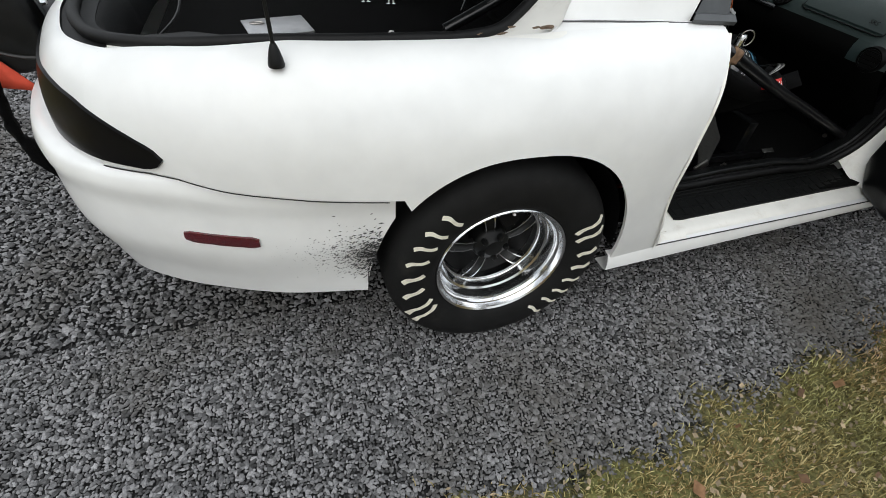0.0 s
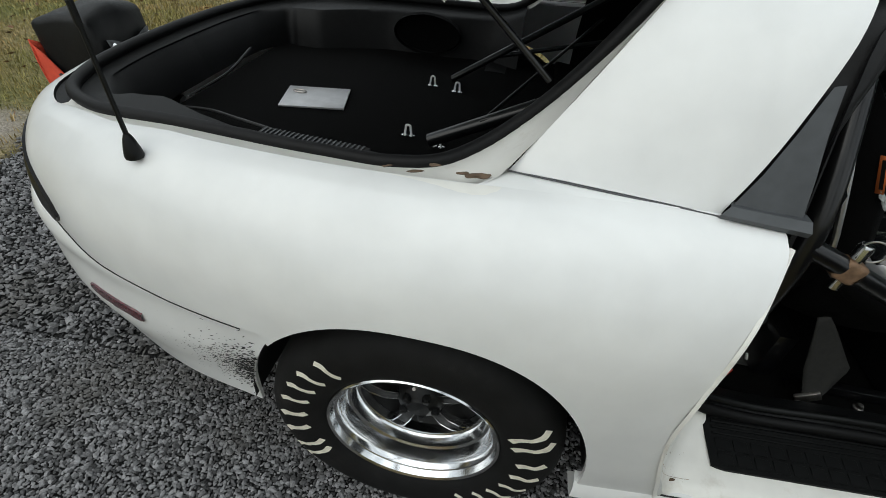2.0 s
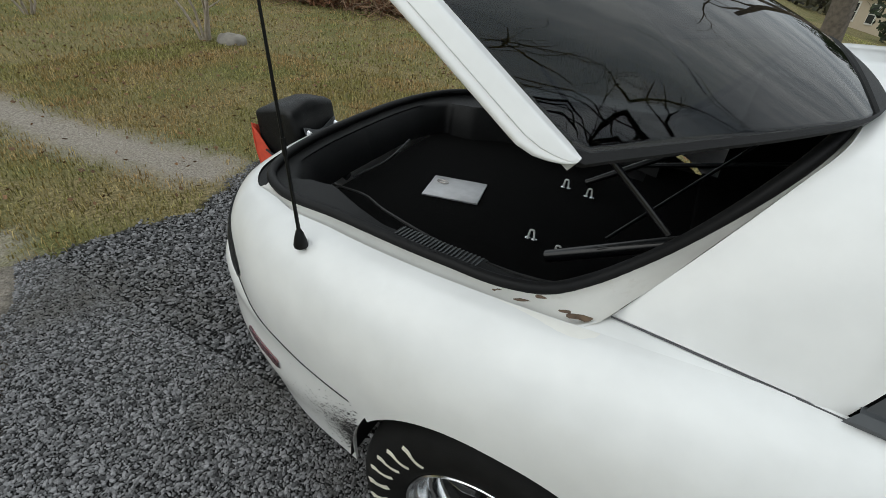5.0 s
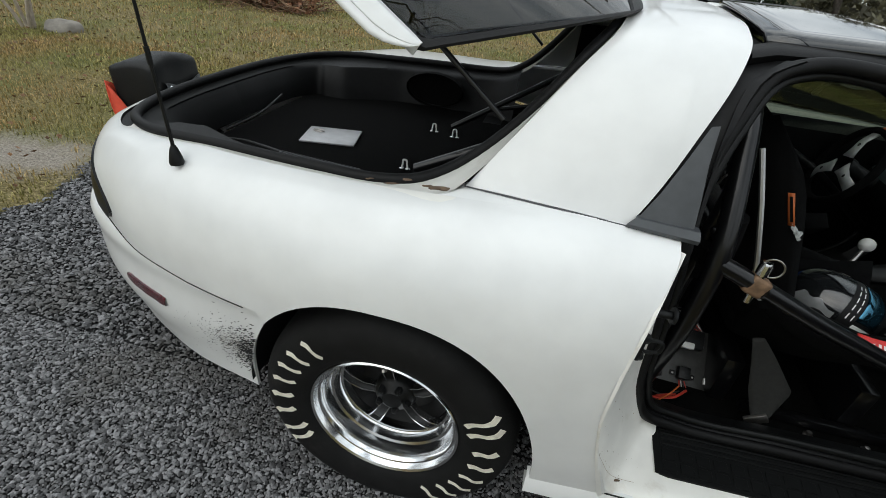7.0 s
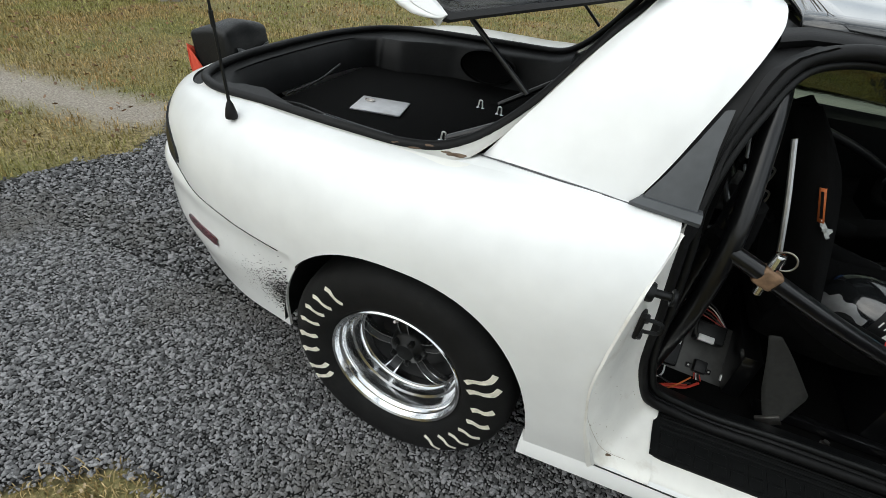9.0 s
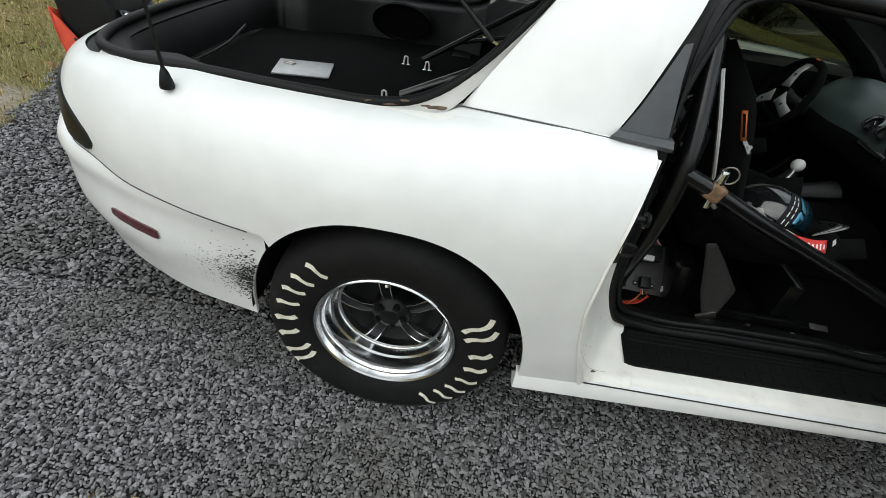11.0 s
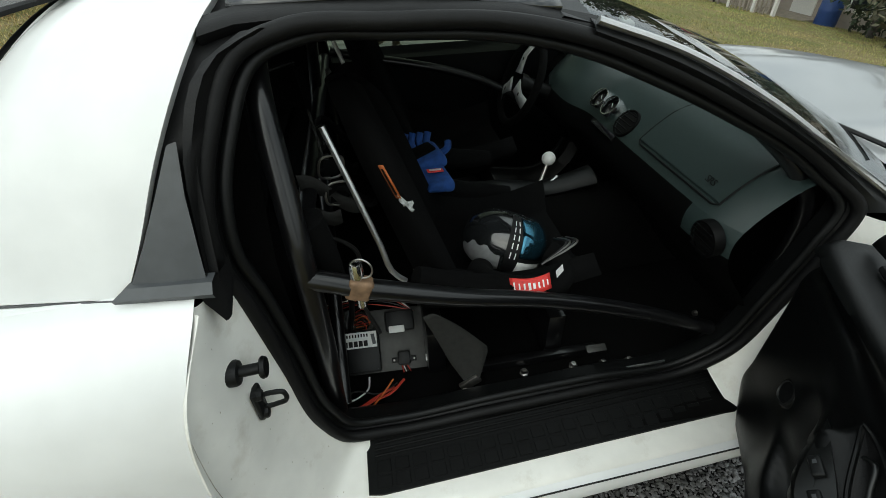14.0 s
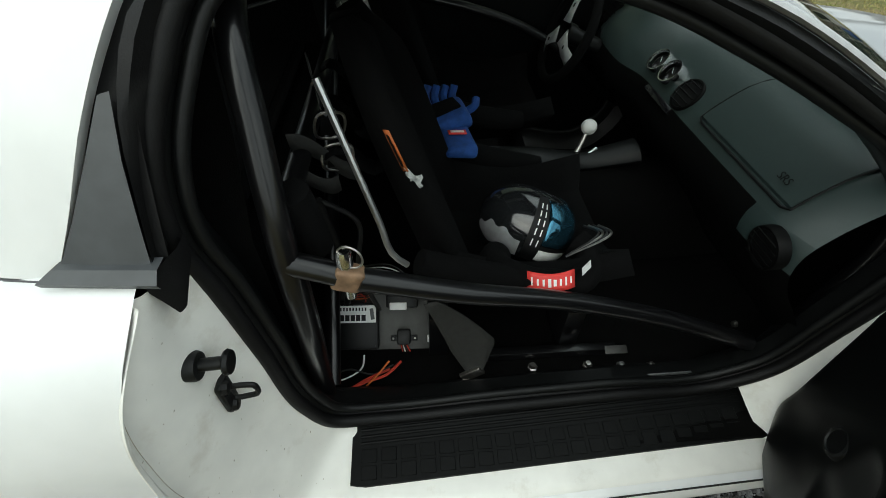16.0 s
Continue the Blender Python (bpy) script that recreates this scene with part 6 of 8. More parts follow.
part("side_band", sheet(dark), RUBBER, helmet, "black band with pale lettering bars")
for j in range(5):
    for a_, b_ in ((-66.5, -68), (-73, -74.5)):
        part("lettering_bar", sheet([[on_helmet(a, e, 1.020) for a in (a_, b_)] for e in (-10 + 13 * j, -1 + 13 * j)]), WHITEP, helmet)
part("silver_graphic", sheet([[on_helmet(a, -40 + (38 - 12 * ((a + 112) / 34) ** 2) * v + 3 * math.sin(a * 0.3), 1.006) for v in np.linspace(0, 1, 7)] for a in np.linspace(-84, -146, 14)]), SILVER, helmet, "silver painted graphic")
collar = thing("neck_collar", "black padded neck collar with a red patch on the seat", "neck collar", (1.165, 0.452, 0.650))
cp = [(0.11 * math.cos(a), 0.075 * math.sin(a) - 0.01, 0.012 * math.sin(2 * a)) for a in np.linspace(radians(150), radians(395), 14)]
bm = tube(cr(cp, 40), 0.034, 14, flat=0.95)
part("pad", bm, FABRIC, collar, angle=80)
patch = part("patch", sheet([[(-0.055 + 0.10 * u, -0.108 - 0.012 * math.sin(math.pi * u) + 0.026 * v, 0.018 + 0.028 * v) for v in np.linspace(0, 1, 5)] for u in np.linspace(0, 1, 9)]), RED, collar, "red patch with white lettering bars")
solid(patch, 0.003, 1)
for j in range(8):
    u = 0.10 + 0.8 * j / 7
    x = -0.055 + 0.10 * u
    part("lettering_bar", block((0.0065, 0.014 if j % 3 else 0.018, 0.0012), (x, -0.097 - 0.012 * math.sin(math.pi * u), 0.0335), (47, 0, 0), bevel=0), WHITEP, patch)
part("white_tab", sheet([[(0.062 + 0.03 * u, -0.095 + 0.03 * u + 0.012 * v, 0.036 + 0.012 * v - 0.006 * u) for v in (0, 1)] for u in (0, 0.5, 1)]), WHITEP, collar, "white tab")
for j in range(4):
    part("tether", tube([(0.05, -0.02, 0.02), (0.13 + 0.01 * j, 0.02, 0.05), (0.12 + 0.012 * j, 0.08, 0.02)], 0.003, 6, smooth=16), (WIRE_B, STEEL, WIRE_B, STEEL)[j], collar)
gloves = thing("racing_gloves", "pair of blue and black racing gloves lying on the driver seat", "gloves", (0.985, 0.945, 0.736))
bm = block((0.13, 0.13, 0.05), (0.0, 0, 0.0), (0, -10, 20), bevel=0.022, seg=4)
block((0.09, 0.15, 0.035), (0.02, -0.10, -0.012), (0, 5, 8), bevel=0.016, seg=3, bm=bm)
for v in bm.verts:
    v.co += Vector((noise.noise(v.co * 18), noise.noise(v.co * 18 + Vector((3, 1, 0))), noise.noise(v.co * 18 + Vector((0, 5, 2))))) * 0.012
part("glove", bm, BLUE, gloves, angle=80)
for j in range(4):
    part("finger", tube([(-0.05 + 0.026 * j, 0.05, 0.01), (-0.058 + 0.026 * j, 0.085, 0.03), (-0.05 + 0.026 * j, 0.10, 0.055)], [0.012] * 10, 8, smooth=10), BLUE, gloves)
part("thumb", tube([(0.05, 0.03, 0.0), (0.085, 0.04, 0.02), (0.09, 0.06, 0.03)], [0.012] * 8, 8, smooth=8), BLUE, gloves)
part("palm_pad", block((0.09, 0.06, 0.02), (-0.01, 0.01, 0.028), (0, -10, 20), bevel=0.008), FABRIC, gloves, "black palm pad")
cp_ = part("cuff_patch", block((0.052, 0.022, 0.003), (0.02, -0.10, 0.013), (0, 5, 8), bevel=0.001), RED, gloves, "red cuff patch")
part("lettering_bar", block((0.038, 0.008, 0.002), (0.02, -0.10, 0.0155), (0, 5, 8), bevel=0), WHITEP, cp_)

# ---- open door ----
door = new("passenger_door")
door.parent = car
door["label"] = "open passenger door with black vinyl inner panel"
DM = pose(1.813, 0.086, -0.012, 0, 0, 62)


def dp(l, n, z):
    """Door point: l from the hinge, n inwards, z up."""
    return tuple(DM @ Vector((-l, n, z)))


def smooth(a, b, x):
    t = min(1.0, max(0.0, (x - a) / (b - a)))
    return t * t * (3 - 2 * t)


L = 1.27
# outer skin and painted shell edge
sk_ = []
for l in np.linspace(0.0, L, 14):
    e = 0.06 * (l / L) ** 6
    sk_.append([dp(l, -0.05 + 0.012 * (1 - v) + 0.06 * max(0, (v - 0.75) / 0.25) ** 2, 0.30 + e + (0.865 - 0.30 - e) * v) for v in np.linspace(0, 1, 10)])
part("door_skin", sheet(sk_), WHITE, door, "white door skin", angle=70)
edge_loop = [(-0.03, z) for z in np.linspace(0.84, 0.42, 7)] + [(-0.005, 0.34), (0.08, 0.298)] + [(l, 0.310) for l in np.linspace(0.2, 1.1, 8)] + [(1.2, 0.34), (1.26, 0.45), (1.275, 0.62), (1.265, 0.80)]
eL = cr([(a, 0, b) for a, b in edge_loop], 60)[:, [0, 2]]
rows = []
for l, z in eL:
    c = np.array([0.62, 0.6])
    d = c - np.array([l, z])
    d /= np.linalg.norm(d)
    rows.append([dp(l, -0.045, z), dp(l - d[0] * 0.004, -0.02, z - d[1] * 0.004), dp(l, 0.06, z), dp(l + d[0] * 0.004, 0.098, z + d[1] * 0.004), dp(l + d[0] * 0.02, 0.102, z + d[1] * 0.02), dp(l + d[0] * 0.05, 0.095, z + d[1] * 0.05)])
part("door_shell", sheet(rows), JAMB, door, "cream white door shell edge", angle=40)


def rest(l):
    """Outer edge of the armrest: reach and height."""
    n = 0.135 + 0.078 * smooth(0.20, 0.42, l) - 0.02 * smooth(0.6, 1.1, l)
    z = float(np.interp(l, [0.2, 0.32, 0.42, 0.55, 0.7, 0.9, 1.27], [0.705, 0.685, 0.645, 0.60, 0.565, 0.53, 0.50]))
    return n, z


def section(l):
    """The moulded inner panel at l: from its foot up over the pocket and armrest to the top roll."""
    n, z = rest(l)
    k = smooth(0.17, 0.30, l) * (1 - 0.5 * smooth(1.1, 1.25, l))
    z0 = 0.305 + 0.10 * max(0, (0.05 - l) / 0.1) ** 1.2 + 0.08 * max(0, (l - 1.15) / 0.12) ** 2
    zt = 0.862 + 0.022 * smooth(0, 0.5, l)
    boss = 0.140
    low = [(0.105, z0), (0.128, z0 + 0.008), (0.142 + 0.02 * k, z0 + 0.05), (boss + 0.030 * k, 0.43 + 0.07 * (1 - k)), (boss + 0.022 * k, 0.455 + 0.07 * (1 - k)), (boss - 0.022 * k, 0.472 + 0.07 * (1 - k)), (boss - 0.025 * k, 0.53 + 0.05 * (1 - k))]
    low += [(boss + (n - 0.025 - boss) * k, z - 0.030), (boss + (n - boss) * k, z - 0.012), (boss + (n - 0.004 - boss) * k, z + 0.001)]
    top = [(boss + (0.180 - boss) * k * (n > 0.18), z + 0.032), (boss - 0.002 * k, z + 0.070), (0.130, z + 0.095), (0.124, (z + 0.095 + 0.80) / 2), (0.128, 0.815), (0.146, 0.850), (0.152, zt - 0.014), (0.140, zt + 0.003), (0.10, zt + 0.006), (0.04, zt)]
    return low + top


cl = []
for l in np.r_[np.linspace(-0.045, 0.6, 64), np.linspace(0.62, L - 0.01, 24)]:
    c = cr([(n, 0, z) for n, z in section(l)], 60)
    pull = 0.02 * max(0, 1 - (l + 0.045) / 0.02)
    cl.append([dp(l, q[0] - pull, q[2]) for q in c])
part("door_card", sheet(cl), DOORM, door, "black moulded door card", angle=80)


def on_rest(l, f, lift=0.0):
    """A point of the armrest top: f from its outer edge to the panel, past 1 up the panel."""
    n, z = rest(l)
    if f <= 1:
        q = (n - 0.004 + (0.138 - n + 0.004) * f, z + 0.001 + 0.069 * f)
    else:
        q = (0.138 - 0.010 * min(1, (f - 1) * 4), z + 0.070 + (f - 1) * 0.10)
    return dp(l, q[0] + 0.6 * lift, q[1] + 0.8 * lift)


spk = part("door_speaker", lathe([(0.0005, 0.004), (0.022, 0.0035), (0.024, 0.006), (0.029, 0.004), (0.034, -0.006)], 30, "Y", (0, 0, 0)), PLASTIC, door, "round black tweeter grille")
spk.matrix_world = DM @ pose(-0.147, 0.1405, 0.600, 14, 0, 0)
for a in range(3):
    for k in range(6 + 6 * a):
        t_ = 2 * math.pi * k / (6 + 6 * a)
        part("grille_hole", disc(0.0018, 6, pose((0.006 + 0.006 * a) * math.cos(t_), 0.0045, (0.006 + 0.006 * a) * math.sin(t_), 90, 0, 0)), RUBBER, spk)


def teardrop(l0, l1, f0, f1, lift, n=30):
    """A closed outline on the armrest, pointed towards the hinge."""
    pts = []
    for a in np.linspace(0, 2 * math.pi, n, endpoint=False):
        u = 0.5 - 0.5 * math.cos(a)
        w = math.sin(a) * (u ** 0.45) * (1 if u < 0.9 else 1.1)
        pts.append((l0 + (l1 - l0) * u, (f0 + f1) / 2 + (f1 - f0) / 2 * max(-1, min(1, 1.25 * w)), lift))
    return pts


pan = teardrop(0.295, 0.475, 0.04, 0.64, 0.011)
mid_l, mid_f = 0.405, 0.33
rows = [[on_rest(mid_l + (l - mid_l) * k, mid_f + (f - mid_f) * k, h) for l, f, h in pan + pan[:1]] for k, in ((1.0,), (0.66,), (0.33,), (0.02,))]
rows.insert(0, [on_rest(l, f, -0.008) for l, f, h in pan + pan[:1]])
part("switch_panel", sheet(rows), SWITCHM, door, "satin black switch panel", angle=50)
for l in (0.378, 0.428):
    n_, z_ = rest(l)
    p = Vector(on_rest(l, 0.36, 0.014))
    sw_ = part("window_switch", block((0.036, 0.020, 0.010), bevel=0.004, seg=3), PLASTIC, door, "window switch with pale legend")
    sw_.matrix_world = DM.copy()
    sw_.matrix_world = Matrix.Translation(p) @ DM.to_3x3().to_4x4() @ pose(0, 0, 0, -42, 0, 0)
    part("switch_legend", block((0.007, 0.006, 0.002), (0.006, 0, 0.0045), bevel=0), QPLAST, sw_)
# door pull: cup, rim and handle
cup = teardrop(0.33, 0.535, 0.70, 1.50, 0.004, 36)
part("handle_surround", ring([on_rest(l, f, 0.009) for l, f, h in cup], 0.0045, 8, smooth=110), DOORM, door, "black handle surround")
mid_l, mid_f = 0.445, 1.10
rows = [[on_rest(mid_l + (l - mid_l) * k, mid_f + (f - mid_f) * k, h) for l, f, h_ in cup + cup[:1]] for k, h in ((0.98, 0.009), (0.8, 0.006), (0.5, 0.005), (0.02, 0.005))]
part("pull_recess", sheet(rows), RUBBER, door, "dark pull recess", angle=60)
part("door_handle", tube([on_rest(l, f, h) for l, f, h in ((0.375, 1.05, 0.010), (0.395, 1.20, 0.018), (0.427, 1.08, 0.021), (0.458, 1.00, 0.021), (0.485, 1.10, 0.016), (0.495, 1.25, 0.010))], 0.005, 10, smooth=36, flat=0.7), SWITCHM, door, "dark door handle")
part("door_glass_seal", tube([dp(l, 0.07, 0.878) for l in np.linspace(0.05, 1.25, 10)], 0.009, 8), RUBBER, door)
part("door_glass_seal", tube([dp(l, 0.045, 0.875) for l in np.linspace(0.05, 1.25, 10)], 0.007, 8), RUBBER, door)
mir = new("door_mirror")
mir.parent = door
bm = block((0.11, 0.20, 0.12), (0, 0, 0), bevel=0.045, seg=4)
hs = part("housing", bm, PLASTIC, mir, "black mirror housing", angle=70)
hs.matrix_world = DM @ pose(-0.12, -0.17, 0.965, 0, 0, -14)
mg = part("mirror_glass", block((0.004, 0.17, 0.09), (0, 0, 0), bevel=0.002), CHROME, mir)
mg.matrix_world = DM @ pose(-0.177, -0.184, 0.965, 0, 0, -14)
sail_ = part("mirror_sail", sheet([[dp(-0.03, 0.05, 0.875), dp(0.08, 0.04, 0.88)], [dp(-0.03, 0.045, 0.89), dp(0.06, 0.04, 0.90)], [dp(-0.03, 0.04, 0.90), dp(0.03, 0.04, 0.915)]]), PLASTIC, mir, "black mirror sail panel")
solid(sail_, 0.015)
part("mirror_stalk", block((0.05, 0.16, 0.04), (0, 0, 0), bevel=0.015, seg=3), PLASTIC, mir).matrix_world = DM @ pose(-0.08, -0.03, 0.92, 0, 0, 0)
for z in (0.70, 0.45):
    part("hinge", tube([(1.90, 0.10, z), (1.835, 0.075, z)], 0.018, 8), STEEL, door)


def ancestors(ob):
    out = []
    while ob.parent:
        ob = ob.parent
        out.append(ob)
    return out


# keep the tree at thing > part > sub-part
bpy.context.view_layer.update()
deep = [(ob, ancestors(ob)) for ob in scene.objects if len(ancestors(ob)) > 2]
for ob, line in deep:
    at = ob.matrix_world.copy()
    ob.parent = line[-2]
    ob.matrix_parent_inverse = line[-2].matrix_world.inverted()
    ob.matrix_basis = at
# ---- ground ----
def ground_mat():
    m = bpy.data.materials.new("yard_ground")
    m.use_nodes = True
    n, l = m.node_tree.nodes, m.node_tree.links
    b = n["Principled BSDF"]
    b.inputs["Roughness"].default_value = 0.95
    b.inputs["Specular IOR Level"].default_value = 0.15
    at = n.new("ShaderNodeAttribute")
    at.attribute_name = "cover"
    co = n.new("ShaderNodeTexCoord")

    def noise_(scale, detail=6, rough=0.6):
        t = n.new("ShaderNodeTexNoise")
        t.inputs["Scale"].default_value, t.inputs["Detail"].default_value, t.inputs["Roughness"].default_value = scale, detail, rough
        l.new(co.outputs["Object"], t.inputs["Vector"])
        return t.outputs["Fac"]

    def ramp(fac, stops):
        r = n.new("ShaderNodeValToRGB")
        r.color_ramp.elements[0].position, r.color_ramp.elements[0].color = stops[0][0], (*stops[0][1], 1)
        r.color_ramp.elements[1].position, r.color_ramp.elements[1].color = stops[-1][0], (*stops[-1][1], 1)
        for p, c in stops[1:-1]:
            r.color_ramp.elements.new(p).color = (*c, 1)
        l.new(fac, r.inputs[0])
        return r.outputs[0]

    def mix(f, a, c):
        x = n.new("ShaderNodeMixRGB")
        l.new(f, x.inputs[0])
        l.new(a, x.inputs[1])
        l.new(c, x.inputs[2])
        return x.outputs[0]

    grass = mix(ramp(noise_(0.9, 8), [(0.42, (0, 0, 0)), (0.62, (1, 1, 1))]), ramp(noise_(38, 8, 0.7), [(0.34, (0.045, 0.038, 0.018)), (0.5, (0.19, 0.155, 0.072)), (0.66, (0.38, 0.31, 0.165))]), ramp(noise_(45, 8, 0.7), [(0.34, (0.04, 0.046, 0.016)), (0.66, (0.23, 0.225, 0.085))]))
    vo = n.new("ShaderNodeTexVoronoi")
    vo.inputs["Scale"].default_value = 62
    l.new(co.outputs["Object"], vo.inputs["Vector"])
    # near-black bed: the shade between the stones is put into this colour
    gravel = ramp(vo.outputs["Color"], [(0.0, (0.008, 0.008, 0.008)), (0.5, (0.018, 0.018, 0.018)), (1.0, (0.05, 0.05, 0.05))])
    gravel_gap_shade = mix(ramp(vo.outputs["Distance"], [(0.3, (0, 0, 0)), (0.75, (1, 1, 1))]), gravel, ramp(noise_(30), [(0, (0.006, 0.006, 0.006)), (1, (0.014, 0.014, 0.014))]))
    sand = ramp(noise_(60, 8, 0.75), [(0.3, (0.11, 0.092, 0.072)), (0.5, (0.27, 0.24, 0.20)), (0.72, (0.48, 0.44, 0.38))])
    sep = n.new("ShaderNodeSeparateColor")
    l.new(at.outputs["Color"], sep.inputs[0])
    edge = noise_(7, 8, 0.7)

    def sharp(v, soft_=0.07):
        a = n.new("ShaderNodeMath")
        a.operation = "ADD"
        l.new(v, a.inputs[0])
        l.new(edge, a.inputs[1])
        r = n.new("ShaderNodeMapRange")
        r.inputs[1].default_value, r.inputs[2].default_value = 1 - soft_, 1 + soft_
        l.new(a.outputs[0], r.inputs[0])
        return r.outputs[0]

    c = mix(sharp(sep.outputs[0], 0.12), grass, gravel_gap_shade)
    c = mix(sharp(sep.outputs[1], 0.3), c, sand)
    soil = ramp(noise_(55, 8, 0.75), [(0.3, (0.045, 0.030, 0.018)), (0.5, (0.12, 0.08, 0.048)), (0.7, (0.22, 0.155, 0.095))])
    c = mix(sharp(sep.outputs[2], 0.2), c, soil)
    l.new(c, b.inputs["Base Color"])
    bp = n.new("ShaderNodeBump")
    bp.inputs["Distance"].default_value = 0.012
    l.new(vo.outputs["Distance"], bp.inputs["Height"])
    bp.invert = True
    l.new(bp.outputs[0], b.inputs["Normal"])
    return m


def seg_d(x, y, a, b):
    ax, ay, bx, by = *a, *b
    t = np.clip(((x - ax) * (bx - ax) + (y - ay) * (by - ay)) / ((bx - ax) ** 2 + (by - ay) ** 2), 0, 1)
    return np.hypot(x - ax - t * (bx - ax), y - ay - t * (by - ay))


def gravel_cover(x, y):
    """1 on the gravel, 0 off it, soft at the edges."""
    near = np.interp(x, [-3.2, -2.6, -1.9, -1.2, -0.9, -0.6, -0.2, 0.4, 1.2, 1.5, 2.2, 6, 12], [0.15, -0.08, -0.40, -0.68, -0.66, -0.47, -0.53, -0.5, -0.40, -0.31, -0.34, -0.5, -0.6])
    back = np.interp(y, [-0.7, -0.35, 0.1, 0.3, 0.7, 1.0, 2.2, 3.2], [-1.9, -2.55, -2.72, -2.62, -2.52, -2.42, -2.9, -2.4])
    d = np.minimum(np.minimum(y - near, x - back), np.interp(x, [2.8, 4.2], [3.3, 11.0]) - y)
    d = np.minimum(d, 6.5 + 0.02 * y - x) + 0.05 * np.sin(9 * x + 3 * y) * np.sin(7 * y - 5 * x + 1) + 0.035 * np.sin(23 * x + 1) * np.sin(19 * y + 11 * x)
    return np.clip(0.5 + d / 0.30, 0, 1)


def sand_cover(x, y):
    d1 = seg_d(x, y, (-2.9, 1.42), (-4.2, 1.24)) - 0.26
    d1 = np.minimum(d1, seg_d(x, y, (-4.2, 1.24), (-14.0, 0.95)) - 0.24)
    d1 = np.minimum(d1, seg_d(x, y, (-14.0, 0.95), (-40.0, -3)) - 0.25)
    d2 = seg_d(x, y, (-3.15, -0.25), (-4.2, -0.28)) - 0.28
    d2 = np.minimum(d2, seg_d(x, y, (-4.2, -0.28), (-14.0, -0.7)) - 0.28)
    d3 = seg_d(x, y, (-2.0, -1.0), (-3.1, -1.3)) - 0.35
    d4 = seg_d(x, y, (-2.95, 0.05), (-2.45, -0.18)) - 0.17
    return np.clip(0.5 - np.minimum(np.minimum(d1, d2), np.minimum(d3, d4)) / 0.5, 0, 1)


def soil_cover(x, y):
    """Bare brown earth along the near edge of the gravel."""
    d = np.minimum(seg_d(x, y, (-2.2, -0.30), (-1.8, -0.55)) - 0.15, seg_d(x, y, (-1.8, -0.55), (-1.1, -0.9)) - 0.12)
    return np.clip(0.45 - d / 0.3, 0, 1)


def ground_z(x, y):
    """The yard is flat by the car and falls away past its nose."""
    x, y = np.asarray(x, float), np.asarray(y, float)
    u = np.clip(x - 2.9, 0, 17.5)
    fall = 0.175 * u * np.clip(u / 0.8, 0, 1)
    far = np.clip(y - 12, 0, 45) * 0.04 * np.clip((x + 2) / 8, 0, 1)
    return -fall - far


gx = np.unique(np.r_[np.linspace(-400, -40, 13), np.linspace(-40, -6, 40), np.linspace(-6, 4, 130), np.linspace(4, 16, 60), np.linspace(16, 40, 26), np.linspace(40, 400, 13)])
gy = np.unique(np.r_[np.linspace(-400, -20, 13), np.linspace(-20, -2, 24), np.linspace(-2, 4, 90), np.linspace(4, 12, 40), np.linspace(12, 40, 34), np.linspace(40, 400, 13)])
GX, GY = np.meshgrid(gx, gy, indexing="ij")
gz = 0.012 * np.sin(GX * 1.7) * np.sin(GY * 1.3 + 0.5) * np.clip((np.hypot(GX - 0.3, GY - 0.9) - 3) / 3, 0, 1)
me = bpy.data.meshes.new("ground")
ny = len(gy)
idx = (np.arange(len(gx) - 1)[:, None] * ny + np.arange(ny - 1)).ravel()
me.from_pydata(np.stack([GX, GY, gz + ground_z(GX, GY)], -1).reshape(-1, 3).tolist(), [], np.stack([idx, idx + ny, idx + ny + 1, idx + 1], -1).tolist())
ca = me.color_attributes.new("cover", "FLOAT_COLOR", "POINT")
cov = np.stack([gravel_cover(GX, GY), sand_cover(GX, GY), soil_cover(GX, GY), np.ones_like(GX)], -1).reshape(-1)
ca.data.foreach_set("color", cov)
me.materials.append(ground_mat())
ground = tagged(new("ground", me), "dry winter lawn with grey gravel drive and sandy tracks", "ground", kind="structure")


# ---- loose gravel and grass near the car ----
def icos():
    t = (1 + 5**0.5) / 2
    v = np.array([(-1, t, 0), (1, t, 0), (-1, -t, 0), (1, -t, 0), (0, -1, t), (0, 1, t), (0, -1, -t), (0, 1, -t), (t, 0, -1), (t, 0, 1), (-t, 0, -1), (-t, 0, 1)], float)
    f = np.array([(0, 11, 5), (0, 5, 1), (0, 1, 7), (0, 7, 10), (0, 10, 11), (1, 5, 9), (5, 11, 4), (11, 10, 2), (10, 7, 6), (7, 1, 8), (3, 9, 4), (3, 4, 2), (3, 2, 6), (3, 6, 8), (3, 8, 9), (4, 9, 5), (2, 4, 11), (6, 2, 10), (8, 6, 7), (9, 8, 1)])
    return v / np.linalg.norm(v[0]), f


def octa():
    v = np.array([(1, 0, 0), (-1, 0, 0), (0, 1, 0), (0, -1, 0), (0, 0, 1), (0, 0, -1)], float)
    f = np.array([(0, 2, 4), (2, 1, 4), (1, 3, 4), (3, 0, 4), (2, 0, 5), (1, 2, 5), (3, 1, 5), (0, 3, 5)])
    return v, f


